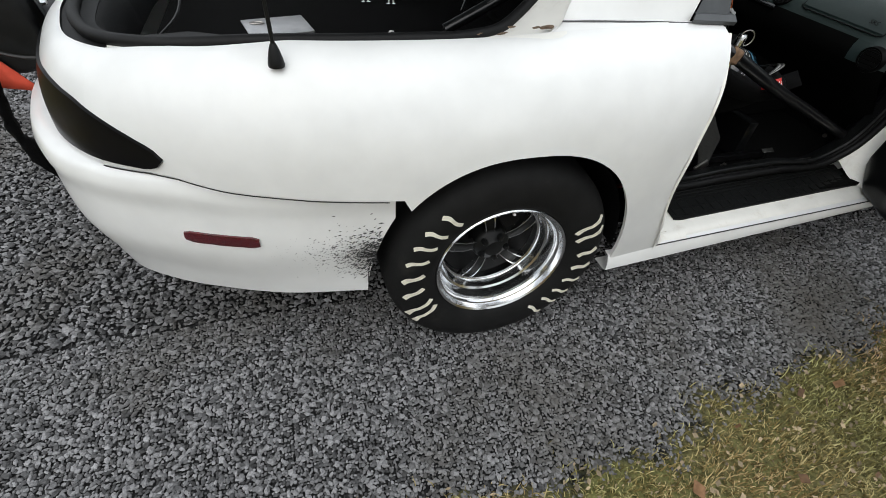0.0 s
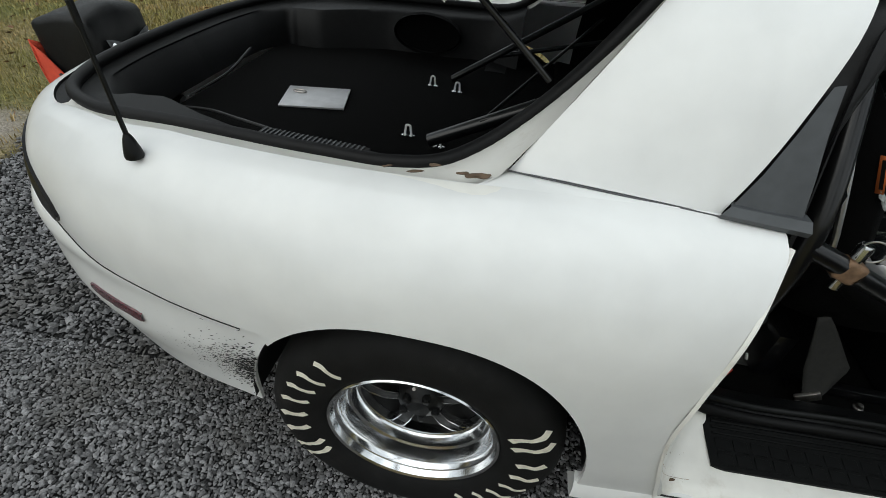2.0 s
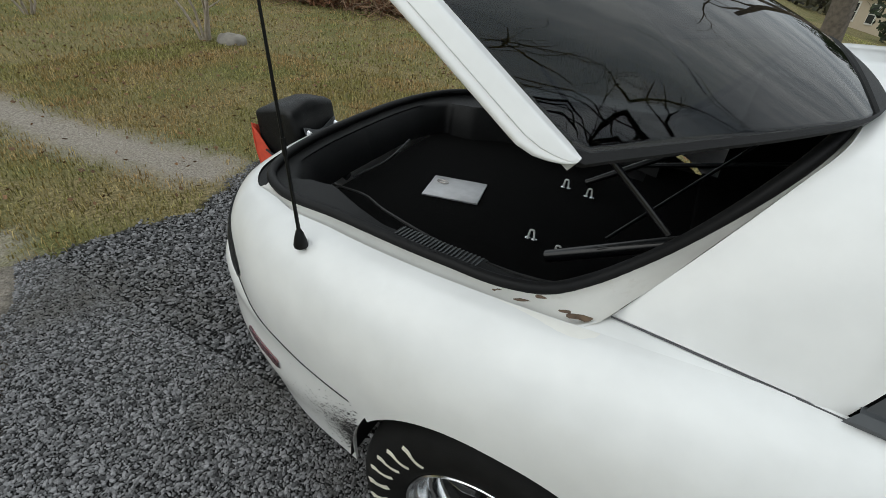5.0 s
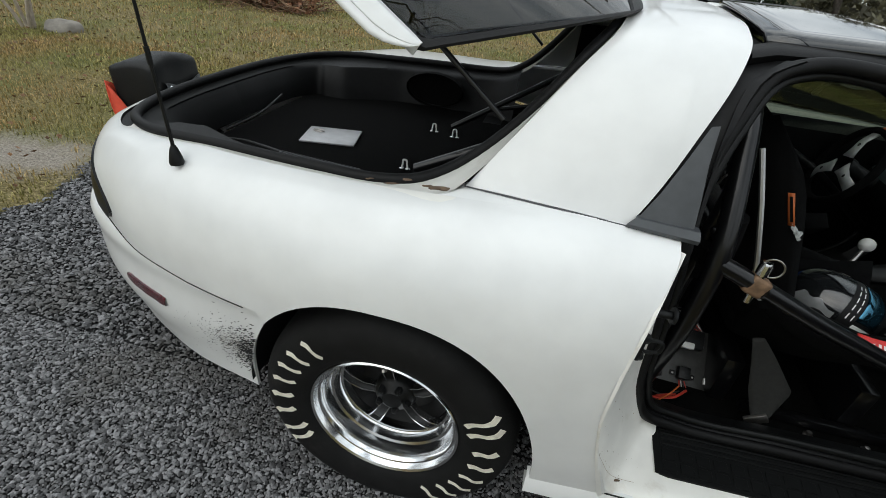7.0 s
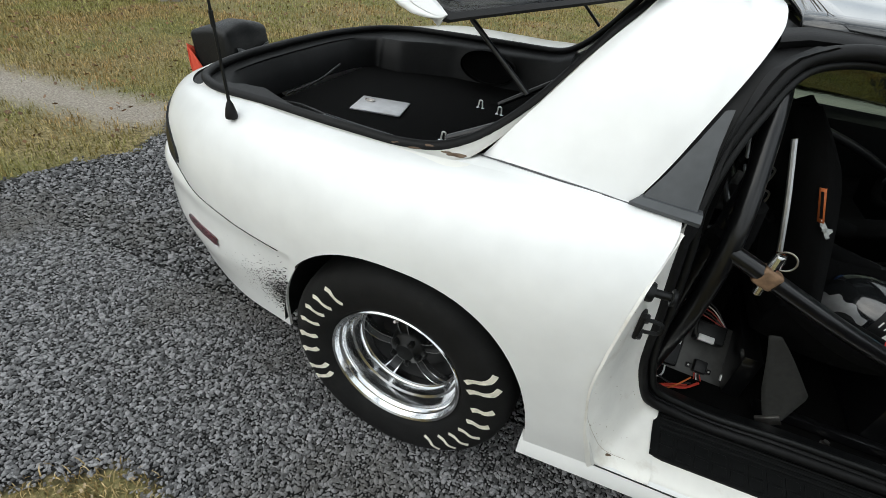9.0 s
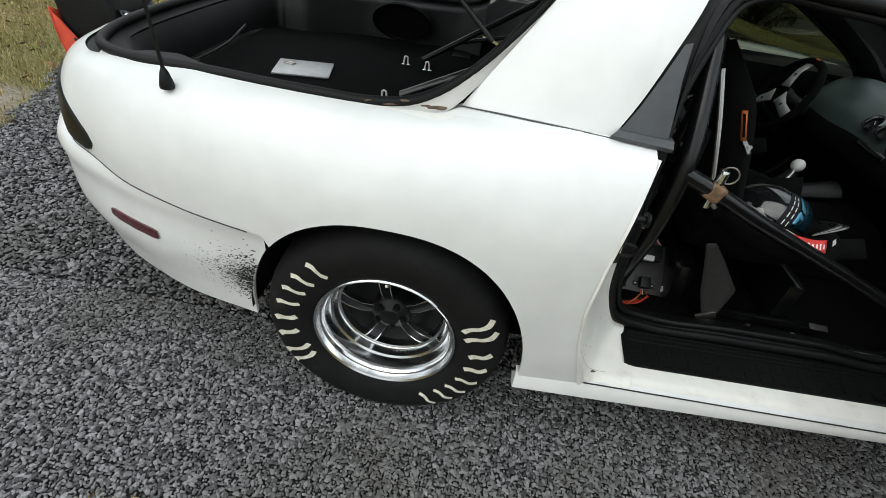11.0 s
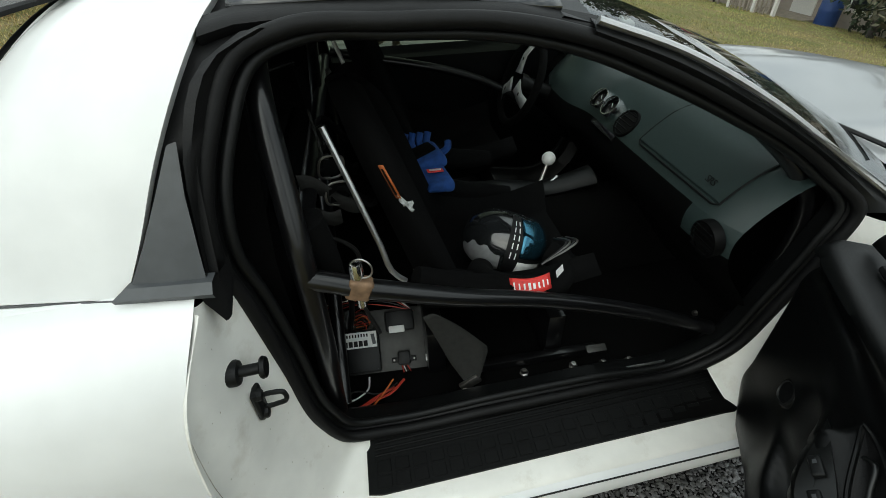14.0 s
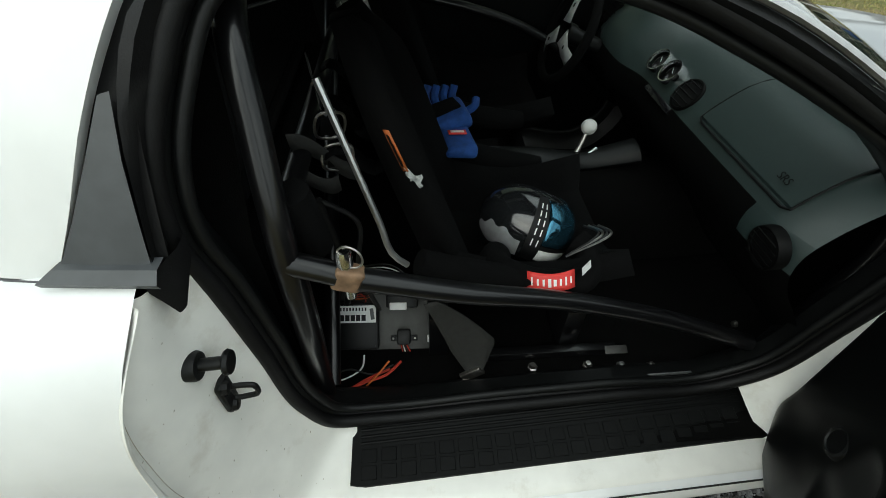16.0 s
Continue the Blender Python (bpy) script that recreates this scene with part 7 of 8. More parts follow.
def mesh_np(name, verts, faces, material, smooth=False):
    me = bpy.data.meshes.new(name)
    k = faces.shape[1]
    me.vertices.add(len(verts))
    me.vertices.foreach_set("co", verts.astype(np.float32).ravel())
    me.loops.add(faces.size)
    me.loops.foreach_set("vertex_index", faces.astype(np.int32).ravel())
    me.polygons.add(len(faces))
    me.polygons.foreach_set("loop_start", np.arange(0, faces.size, k, dtype=np.int32))
    me.polygons.foreach_set("use_smooth", np.full(len(faces), smooth))
    me.update(calc_edges=True)
    me.materials.append(material)
    return me


rs = np.random.RandomState(4)


def stones(step, box, keep, base, spread=0.28):
    """One layer of crushed stones on a jittered grid, so that dark gaps stay between them."""
    gx_, gy_ = np.meshgrid(np.arange(box[0], box[1], step), np.arange(box[2], box[3], step), indexing="ij")
    x = gx_.ravel() + rs.uniform(-0.33, 0.33, gx_.size) * step
    y = gy_.ravel() + rs.uniform(-0.33, 0.33, gx_.size) * step
    ok = keep(x, y)
    x, y = x[ok], y[ok]
    n = len(x)
    v0, f0 = base
    s = step * 0.63 * np.exp(rs.normal(0, spread, n)).clip(0.6, 1.7)
    v = v0[None] * (1 + rs.uniform(-0.32, 0.30, (n, len(v0), 1)))
    v = v * np.stack([rs.uniform(0.85, 1.35, n), rs.uniform(0.65, 1.0, n), rs.uniform(0.45, 0.8, n)], -1)[:, None, :] * s[:, None, None]
    a, b = rs.uniform(0, 6.3, n), rs.normal(0, 0.45, n)
    ca, sa, cb, sb = np.cos(a), np.sin(a), np.cos(b), np.sin(b)
    Y, Z = v[..., 1] * cb[:, None] - v[..., 2] * sb[:, None], v[..., 1] * sb[:, None] + v[..., 2] * cb[:, None]
    X = v[..., 0] * ca[:, None] - Y * sa[:, None]
    Y = v[..., 0] * sa[:, None] + Y * ca[:, None]
    P = np.stack([X + x[:, None], Y + y[:, None], Z + (s * rs.uniform(0.15, 0.95, n))[:, None]], -1)
    F = f0[None] + (np.arange(n) * len(v0))[:, None, None]
    return P.reshape(-1, 3), F.reshape(-1, 3)


STONE = mat("grey_gravel", (0.162, 0.161, 0.164), 0.75, var=0.3, scale=220, island=0.8, spec=0.35, bump=0.0005, bscale=500, dirt=(0.115, 0.108, 0.098), dscale=1.1, dlo=0.5, dhi=0.7)


def on_gravel(x, y):
    return (gravel_cover(x, y) + rs.normal(0, 0.10, len(x)) > 0.5) & (sand_cover(x, y) < 0.5) & (soil_cover(x, y) < 0.55) & ~((x > -1.15) & (x < 3.4) & (y > 0.58) & (y < 1.5))


p1, f1 = stones(0.0092, (-2.75, 2.3, -0.75, 0.25), on_gravel, icos())
p2, f2 = stones(0.0150, (-3.0, 5.0, -0.7, 3.3), lambda x, y: on_gravel(x, y) & ((x < -2.75) | (x > 2.3) | (y > 0.25)), octa())
p2[:, 2] += ground_z(p2[:, 0], p2[:, 1])
mg_ = mesh_np("gravel", np.vstack([p1, p2]), np.vstack([f1, f2 + len(p1)]), STONE)
tagged(new("gravel", mg_), "loose dark grey crushed stone round the car", "gravel", kind="stuff")


def blades(n, box, keep, h, wd, lean=0.6, flat=0.0):
    x = rs.uniform(box[0], box[1], n)
    y = rs.uniform(box[2], box[3], n)
    ok = keep(x, y)
    x, y = x[ok], y[ok]
    n = len(x)
    hh = h * rs.uniform(0.4, 1.3, n)
    a = rs.uniform(0, 6.3, n)
    ln = rs.uniform(0.2, 1.0, n) * lean
    dx, dy = np.cos(a), np.sin(a)
    w = wd * rs.uniform(0.6, 1.4, n)
    p = np.stack([x, y, np.zeros(n) - 0.002], -1)
    side_ = np.stack([-dy, dx, 0 * dx], -1) * w[:, None]
    mid = p + np.stack([dx * hh * ln * 0.35, dy * hh * ln * 0.35, hh * (0.62 - flat * 0.4)], -1)
    tip = p + np.stack([dx * hh * ln, dy * hh * ln, hh * (1 - 0.35 * ln) * (1 - flat * 0.7)], -1)
    V = np.stack([p - side_, p + side_, mid - side_ * 0.8, mid + side_ * 0.8, tip], 1)
    F = np.array([(0, 1, 3), (0, 3, 2), (2, 3, 4)])[None] + (np.arange(n) * 5)[:, None, None]
    return V.reshape(-1, 3), F.reshape(-1, 3)


def grass_mat(name, lo, mid, hi):
    m = bpy.data.materials.new(name)
    m.use_nodes = True
    n, l = m.node_tree.nodes, m.node_tree.links
    b = n["Principled BSDF"]
    b.inputs["Roughness"].default_value = 0.8
    b.inputs["Specular IOR Level"].default_value = 0.2
    g = n.new("ShaderNodeNewGeometry")
    r = n.new("ShaderNodeValToRGB")
    r.color_ramp.elements[0].color, r.color_ramp.elements[1].color = (*lo, 1), (*hi, 1)
    r.color_ramp.elements.new(0.5).color = (*mid, 1)
    l.new(g.outputs["Random Per Island"], r.inputs[0])
    co = n.new("ShaderNodeTexCoord")
    no = n.new("ShaderNodeTexNoise")
    no.inputs["Scale"].default_value = 1.3
    l.new(co.outputs["Object"], no.inputs["Vector"])
    mx = n.new("ShaderNodeMixRGB")
    mx.blend_type = "MULTIPLY"
    r2 = n.new("ShaderNodeValToRGB")
    r2.color_ramp.elements[0].position, r2.color_ramp.elements[0].color = 0.38, (1.15, 0.95, 0.8, 1)
    r2.color_ramp.elements[1].position, r2.color_ramp.elements[1].color = 0.62, (0.82, 0.93, 0.62, 1)
    l.new(no.outputs["Fac"], r2.inputs[0])
    mx.inputs[0].default_value = 1
    l.new(r.outputs[0], mx.inputs[1])
    l.new(r2.outputs[0], mx.inputs[2])
    l.new(mx.outputs[0], b.inputs["Base Color"])
    return m


GRASS = grass_mat("dry_grass", (0.11, 0.095, 0.04), (0.30, 0.25, 0.118), (0.52, 0.44, 0.26))


def off_gravel(x, y):
    return (gravel_cover(x, y) + rs.normal(0, 0.13, len(x)) < 0.45) & (sand_cover(x, y) + rs.normal(0, 0.12, len(x)) < 0.5)


v2, g2 = blades(66000, (-7.0, -2.2, -2.2, 4.5), off_gravel, 0.042, 0.0028)
v3, g3 = blades(57000, (-18.0, -5.0, -3.0, 12.0), off_gravel, 0.05, 0.006)
v5, g5 = blades(40000, (-5.0, 4.0, 3.2, 12.0), off_gravel, 0.05, 0.006)
vs_, fs_, k_ = [], [], 0
for v, f in ((v2, g2), (v3, g3), (v5, g5)):
    vs_.append(v)
    fs_.append(f + k_)
    k_ += len(v)
tagged(new("grass", mesh_np("grass", np.vstack(vs_), np.vstack(fs_), GRASS)), "short dry winter grass, brown with green patches", "grass", kind="stuff")
DRY = grass_mat("tan_grass", (0.085, 0.065, 0.028), (0.27, 0.21, 0.105), (0.58, 0.50, 0.34))
def near_edge(x, y):
    fade = np.minimum(np.minimum(x + 1.9, 2.6 - x) / 0.5, (y + 1.75) / 0.75)
    return off_gravel(x, y) & (rs.uniform(0, 1, len(x)) < fade)


v1, g1 = blades(105000, (-1.9, 2.6, -1.75, -0.2), near_edge, 0.030, 0.0016, 1.1)
tagged(new("dry_grass", mesh_np("dry_grass", v1, g1, DRY)), "tan dry grass along the gravel edge", "grass", kind="stuff")
nl = 5200
lx, ly = rs.uniform(-1.9, 2.6, nl), rs.uniform(-1.5, -0.25, nl)
ok = off_gravel(lx, ly)
lx, ly = lx[ok], ly[ok]
la, lr = rs.uniform(0, 6.3, len(lx)), rs.uniform(0.004, 0.012, len(lx))
c_, s_2, t_2 = np.cos(la), np.sin(la), rs.uniform(0.2, 0.6, len(lx))
lz = rs.uniform(0.008, 0.024, len(lx))
quad = np.stack([np.stack([lx + lr * c_, ly + lr * s_2, lz + 0.006], -1), np.stack([lx - t_2 * lr * s_2, ly + t_2 * lr * c_, lz - 0.002], -1), np.stack([lx - lr * c_, ly - lr * s_2, lz], -1), np.stack([lx + t_2 * lr * s_2, ly - t_2 * lr * c_, lz + 0.008], -1)], 1).reshape(-1, 3)
tagged(new("leaf_litter", mesh_np("leaf_litter", quad, np.arange(len(quad)).reshape(-1, 4), mat("tan_litter", (0.30, 0.235, 0.15), 0.85, var=0.3, scale=60, island=0.6))), "small tan leaf litter in the dry grass", "leaf litter", kind="stuff")
v4, g4 = blades(70000, (3.0, 16.0, 1.5, 20.0), off_gravel, 0.035, 0.006)
v4[:, 2] += ground_z(v4[:, 0], v4[:, 1])
tagged(new("lawn", mesh_np("lawn", v4, g4, grass_mat("pale_lawn", (0.16, 0.16, 0.075), (0.32, 0.33, 0.16), (0.48, 0.46, 0.27)))), "pale green short lawn in front of the house", "lawn", kind="stuff")
# fallen leaves
LEAF = mat("dead_leaf", (0.16, 0.085, 0.04), 0.8, var=0.3, scale=60, island=0.5)
nl = 2600
lx, ly = rs.uniform(-9, 2.5, nl), rs.uniform(-2.0, 9, nl)
ok = ((gravel_cover(lx, ly) < 0.4) | (rs.uniform(0, 1, nl) < 0.03)) & ~((lx > -1.5) & (ly > 0) & (ly < 2))
lx, ly = lx[ok], ly[ok]
la = rs.uniform(0, 6.3, len(lx))
lr = rs.uniform(0.012, 0.03, len(lx))
c_, s_2 = np.cos(la), np.sin(la)
quad = np.stack([np.stack([lx + lr * c_, ly + lr * s_2, 0.035 + 0 * lx], -1), np.stack([lx - 0.5 * lr * s_2, ly + 0.5 * lr * c_, 0.02 + 0 * lx], -1), np.stack([lx - lr * c_, ly - lr * s_2, 0.03 + 0 * lx], -1), np.stack([lx + 0.5 * lr * s_2, ly - 0.5 * lr * c_, 0.042 + 0 * lx], -1)], 1).reshape(-1, 3)
tagged(new("fallen_leaves", mesh_np("fallen_leaves", quad, np.arange(len(quad)).reshape(-1, 4), LEAF)), "scattered brown fallen leaves on the lawn", "leaves", kind="stuff")

# ---- trees, shrubs, fence, houses ----
BARK = mat("grey_bark", (0.16, 0.135, 0.11), 0.9, var=0.3, scale=20, bump=0.004, bscale=40)
PALEB = mat("pale_smooth_bark", (0.36, 0.31, 0.25), 0.85, var=0.2, scale=15)
BARKD = mat("dark_bark", (0.05, 0.042, 0.035), 0.9, var=0.3, scale=12, bump=0.006, bscale=25)
DGREEN = mat("dark_evergreen", (0.028, 0.042, 0.018), 0.8, var=0.3, scale=3, island=0.6)
BROWNL = mat("winter_foliage", (0.085, 0.080, 0.048), 0.85, var=0.3, scale=2, island=0.6)
PINK = mat("pink_blossom", (0.42, 0.12, 0.17), 0.8, var=0.2, island=0.4)
TWIG = mat("dry_brush", (0.20, 0.125, 0.075), 0.9, var=0.3, scale=10, island=0.6)


def limb(bm, p, d, length, r, depth, rng, spread=0.6):
    pts = [p]
    q, dd = Vector(p), Vector(d).normalized()
    for k in range(4):
        dd = (dd + Vector((rng.gauss(0, 0.16), rng.gauss(0, 0.16), rng.gauss(0.04, 0.1)))).normalized()
        q = q + dd * length / 4
        pts.append(tuple(q))
    tube(pts, np.linspace(r, r * 0.55, 5), 5 if r < 0.02 else 7, bm=bm)
    if depth:
        for k in range(rng.choice((2, 3, 3))):
            b = pts[rng.choice((2, 3, 4))]
            nd = (dd + Vector((rng.gauss(0, spread), rng.gauss(0, spread), rng.gauss(0.15, spread * 0.6)))).normalized()
            limb(bm, b, nd, length * rng.uniform(0.55, 0.8), r * 0.5, depth - 1, rng, spread)


def bare_tree(place, h, r, seed, name="bare_tree", label="leafless grey winter tree on the lawn", stems=1, depth=4, material=BARK):
    rng = random.Random(seed)
    t = thing(name, label, "tree", place)
    bm = bmesh.new()
    for s in range(stems):
        a = 6.28 * s / stems + rng.random()
        lean = 0.0 if stems == 1 else 0.28
        limb(bm, (0.05 * math.cos(a) * (stems > 1), 0.05 * math.sin(a) * (stems > 1), -0.03), (lean * math.cos(a), lean * math.sin(a), 1), h * 0.45, r, depth, rng)
    part("trunk", bm, material, t, angle=80)
    return t


def leaf_cloud(n, centres, radius, size, seed):
    r_ = np.random.RandomState(seed)
    c = np.array(centres)[r_.randint(0, len(centres), n)]
    d = r_.normal(0, 1, (n, 3))
    d /= np.linalg.norm(d, axis=1)[:, None]
    p = c[:, :3] + d * (c[:, 3:4] * r_.uniform(0.3, 1, (n, 1)) ** 0.6)
    a = r_.normal(0, 1, (n, 3))
    b = r_.normal(0, 1, (n, 3))
    s = size * r_.uniform(0.5, 1.5, (n, 1))
    a *= s / np.linalg.norm(a, axis=1)[:, None]
    b *= s * 0.6 / np.linalg.norm(b, axis=1)[:, None]
    V = np.stack([p - a, p + b, p + a, p - b], 1).reshape(-1, 3)
    return V, np.arange(len(V)).reshape(-1, 4)


def leafy_tree(place, h, w, seed, material=DGREEN, n=5000, size=0.16, label="dark evergreen tree at the edge of the yard", low=0.15):
    rng = random.Random(seed)
    t = thing("tree", label, "tree", place)
    bm = bmesh.new()
    limb(bm, (0, 0, -0.1), (0, 0, 1), h * 0.5, h * 0.025, 2, rng)
    part("trunk", bm, BARKD, t, angle=80)
    cs = []
    for k in range(26):
        z = h * (low + (0.95 - low) * rng.random())
        rr = w * (0.25 + 0.75 * math.sin(math.pi * min(1, (z / h) * 0.9 + 0.12))) * rng.uniform(0.3, 0.9)
        a = rng.random() * 6.28
        cs.append((rr * math.cos(a), rr * math.sin(a), z, w * rng.uniform(0.22, 0.42)))
    V, F = leaf_cloud(n, cs, 1, size, seed)
    ob = new("crown", mesh_np("crown", V, F, material))
    ob.parent = t
    return t


# small pruned crape myrtles on the lawn
bare_tree((-6.75, 4.45, 0), 2.2, 0.024, 3, "shrub_tree", "small pruned pale leafless tree on the lawn", 7, 3, PALEB)
bare_tree((-10.7, 3.9, 0), 2.0, 0.022, 4, "shrub_tree", "small pruned pale leafless tree on the lawn", 5, 3, PALEB)
bare_tree((-13.5, 3.6, 0), 1.5, 0.02, 8, "shrub_tree", "small pruned pale leafless tree on the lawn", 4, 3, PALEB)
rock_ = bmesh.new()
bmesh.ops.create_icosphere(rock_, subdivisions=3, radius=1, matrix=pose(-6.35, 4.6, 0.03) @ Matrix.Diagonal((0.26, 0.2, 0.12, 1)))
for v in rock_.verts:
    v.co += Vector((noise.noise(v.co * 5), noise.noise(v.co * 5 + Vector((4, 0, 0))), noise.noise(v.co * 5 + Vector((0, 7, 0))))) * 0.05
tagged(link("rock", rock_, mat("grey_rock", (0.24, 0.22, 0.19), 0.9, var=0.25, scale=8, bump=0.01, bscale=20)), "low grey rock beside the small tree", "rock")
# bare tree standing behind the car's far side
bare_tree((1.6, 8.6, 0), 9.5, 0.17, 21, depth=6)
bare_tree((-30.0, 16.0, 0), 11, 0.35, 22, label="tall trunk of a tree beyond the lawn", depth=4, material=BARKD)
# a bare tree whose limbs reach over the car, mirrored in the hatch glass
rng = random.Random(64)
over = thing("bare_tree", "tall leafless tree with limbs reaching over the car", "tree", (2.6, -5.2, 0))
bm = tube([(0, 0, -0.1), (-0.1, 0.3, 2.5), (-0.3, 1.2, 5.2), (-0.8, 3.0, 6.8), (-1.3, 5.2, 7.6), (-1.7, 6.8, 8.0)], [0.24, 0.21, 0.16, 0.10, 0.06, 0.03] , 9)
for k in range(26):
    u = rng.uniform(0.35, 1)
    b = (-0.3 - 1.4 * u, 1.2 + 5.6 * u, 5.2 + 2.8 * u**0.7)
    limb(bm, b, (rng.gauss(0, 1), rng.gauss(0.5, 0.8), rng.gauss(0.1, 0.35)), rng.uniform(1.2, 2.2), 0.032 * (1.3 - 0.6 * u), 3, rng, 0.55)
part("trunk", bm, BARKD, over, angle=80)
# brush pile
bm = bmesh.new()
rng = random.Random(9)
for k in range(900):
    u = rng.random()
    x, y = -10.6 + 5.6 * u + rng.gauss(0, 0.2), 9.1 + rng.gauss(0, 0.45)
    hgt = 0.75 * math.sin(math.pi * min(0.97, max(0.03, u))) ** 0.6
    z = hgt * rng.random()
    a, e = rng.random() * 6.28, rng.gauss(0.15, 0.35)
    ln = rng.uniform(0.25, 0.8)
    d = Vector((math.cos(a) * math.cos(e), math.sin(a) * math.cos(e), math.sin(e))) * ln
    tube([(x, y, z), (x + d.x * 0.5, y + d.y * 0.5, z + d.z * 0.5 + rng.gauss(0, 0.04)), (x + d.x, y + d.y, max(0, z + d.z))], [0.011, 0.008, 0.004], 4, bm=bm, caps=False)
tagged(link("brush_pile", bm, TWIG), "long heap of dry brown branches on the lawn", "brush pile", kind="stuff")
V, F = leaf_cloud(5000, [(-10.4 + 5.2 * k / 11, 9.1 + 0.2 * math.sin(k), 0.18 + 0.16 * math.sin(math.pi * (k + 0.5) / 12), 0.42) for k in range(12)], 1, 0.05, 31)
V[:, 2] = np.maximum(V[:, 2], 0.01)
tagged(new("brush_leaves", mesh_np("brush_leaves", V, F, mat("rust_leaves", (0.20, 0.095, 0.05), 0.85, var=0.3, island=0.6))), "rusty dead leaves on the brush heap", "leaves", kind="stuff")

# woods around the yard, one mass of leaf clumps
cs = []
rng = random.Random(17)
for k in range(460):
    a = rng.uniform(0.10 * math.pi, 1.25 * math.pi)
    d = rng.uniform(62, 90)
    if rng.random() < 0.25:
        d *= 0.75
    h = rng.uniform(5, 13) * (0.65 if a < 0.55 * math.pi else 1)
    for j in range(4):
        cs.append((d * math.cos(a) + rng.gauss(0, 2), d * math.sin(a) + rng.gauss(0, 2), h * (0.15 + 0.25 * j), rng.uniform(1.6, 3.2)))
V, F = leaf_cloud(90000, cs, 1, 0.55, 5)
V[:, 2] = np.maximum(V[:, 2], 0.0) + ground_z(V[:, 0], V[:, 1])
tagged(new("woods", mesh_np("woods", V, F, BROWNL)), "hazy winter woods behind the yard", "woods", kind="stuff")
bm = bmesh.new()
for k in range(150):
    a = rng.uniform(0.2 * math.pi, 1.2 * math.pi)
    d = rng.uniform(55, 80)
    p = (d * math.cos(a), d * math.sin(a))
    zg = float(ground_z(*p))
    tube([(p[0], p[1], zg), (p[0] + rng.gauss(0, 0.3), p[1], zg + 5), (p[0] + rng.gauss(0, 0.5), p[1], zg + 10)], [0.2, 0.15, 0.08], 5, bm=bm, caps=False)
tagged(link("wood_trunks", bm, BARKD), "dark trunks at the edge of the woods", "woods", kind="stuff")
leafy_tree((-22.5, 2.6, 0), 9, 3.6, 41, n=9000, size=0.16, low=0.04)
leafy_tree((-26.0, 6.0, 0), 8, 3.2, 42, n=6000, size=0.18, low=0.05)
leafy_tree((-31.0, 1.0, 0), 10, 4.0, 43, n=6000, size=0.2, low=0.05)

# tall dry weeds at the yard's edge and a pale rail fence
vw, fw = blades(5000, (-52, -20, 6, 24), lambda x, y: (np.abs(y - (8 + (-(x) - 22) * 0.42)) < 1.6), 0.9, 0.03, 0.5)
tagged(new("weeds", mesh_np("weeds", vw, fw, grass_mat("dry_weeds", (0.12, 0.09, 0.05), (0.26, 0.18, 0.10), (0.36, 0.28, 0.17)))), "tall dry brown weeds along the fence", "weeds", kind="stuff")
FENCEM = mat("weathered_white_wood", (0.42, 0.39, 0.34), 0.8, var=0.2, scale=10)
fence = thing("fence", "weathered pale post and rail fence beyond the lawn", "fence", (-36, 14, 0))
fa, fb = Vector((-8, -4, 0)), Vector((-14, 22, 0))
for k in range(13):
    p = fa.lerp(fb, k / 12)
    part("post", block((0.12, 0.12, 1.25), (p.x, p.y, 0.62), (0, 0, 20), bevel=0.01, seg=1), FENCEM, fence)
    if k:
        q = fa.lerp(fb, (k - 1) / 12)
        for z in (0.55, 1.08):
            d = p - q
            part("rail", block((0.04, d.length, 0.12), ((p.x + q.x) / 2, (p.y + q.y) / 2, z), (0, 0, math.degrees(math.atan2(d.y, d.x)) - 90), bevel=0.006, seg=1), FENCEM, fence)

SIDING = mat("cream_siding", (0.55, 0.47, 0.36), 0.7, var=0.05, scale=2)
SIDING2 = mat("grey_beige_siding", (0.42, 0.37, 0.32), 0.7, var=0.06, scale=2)
ROOFM = mat("pale_metal_roof", (0.55, 0.56, 0.57), 0.5, var=0.08, scale=3)
TRIMW = mat("white_trim", (0.72, 0.71, 0.68), 0.6, var=0.05)
PANE = mat("dark_window_pane", (0.03, 0.035, 0.04), 0.15, coat=0.5)
DECKW = mat("deck_wood", (0.30, 0.26, 0.21), 0.8, var=0.2, scale=6)


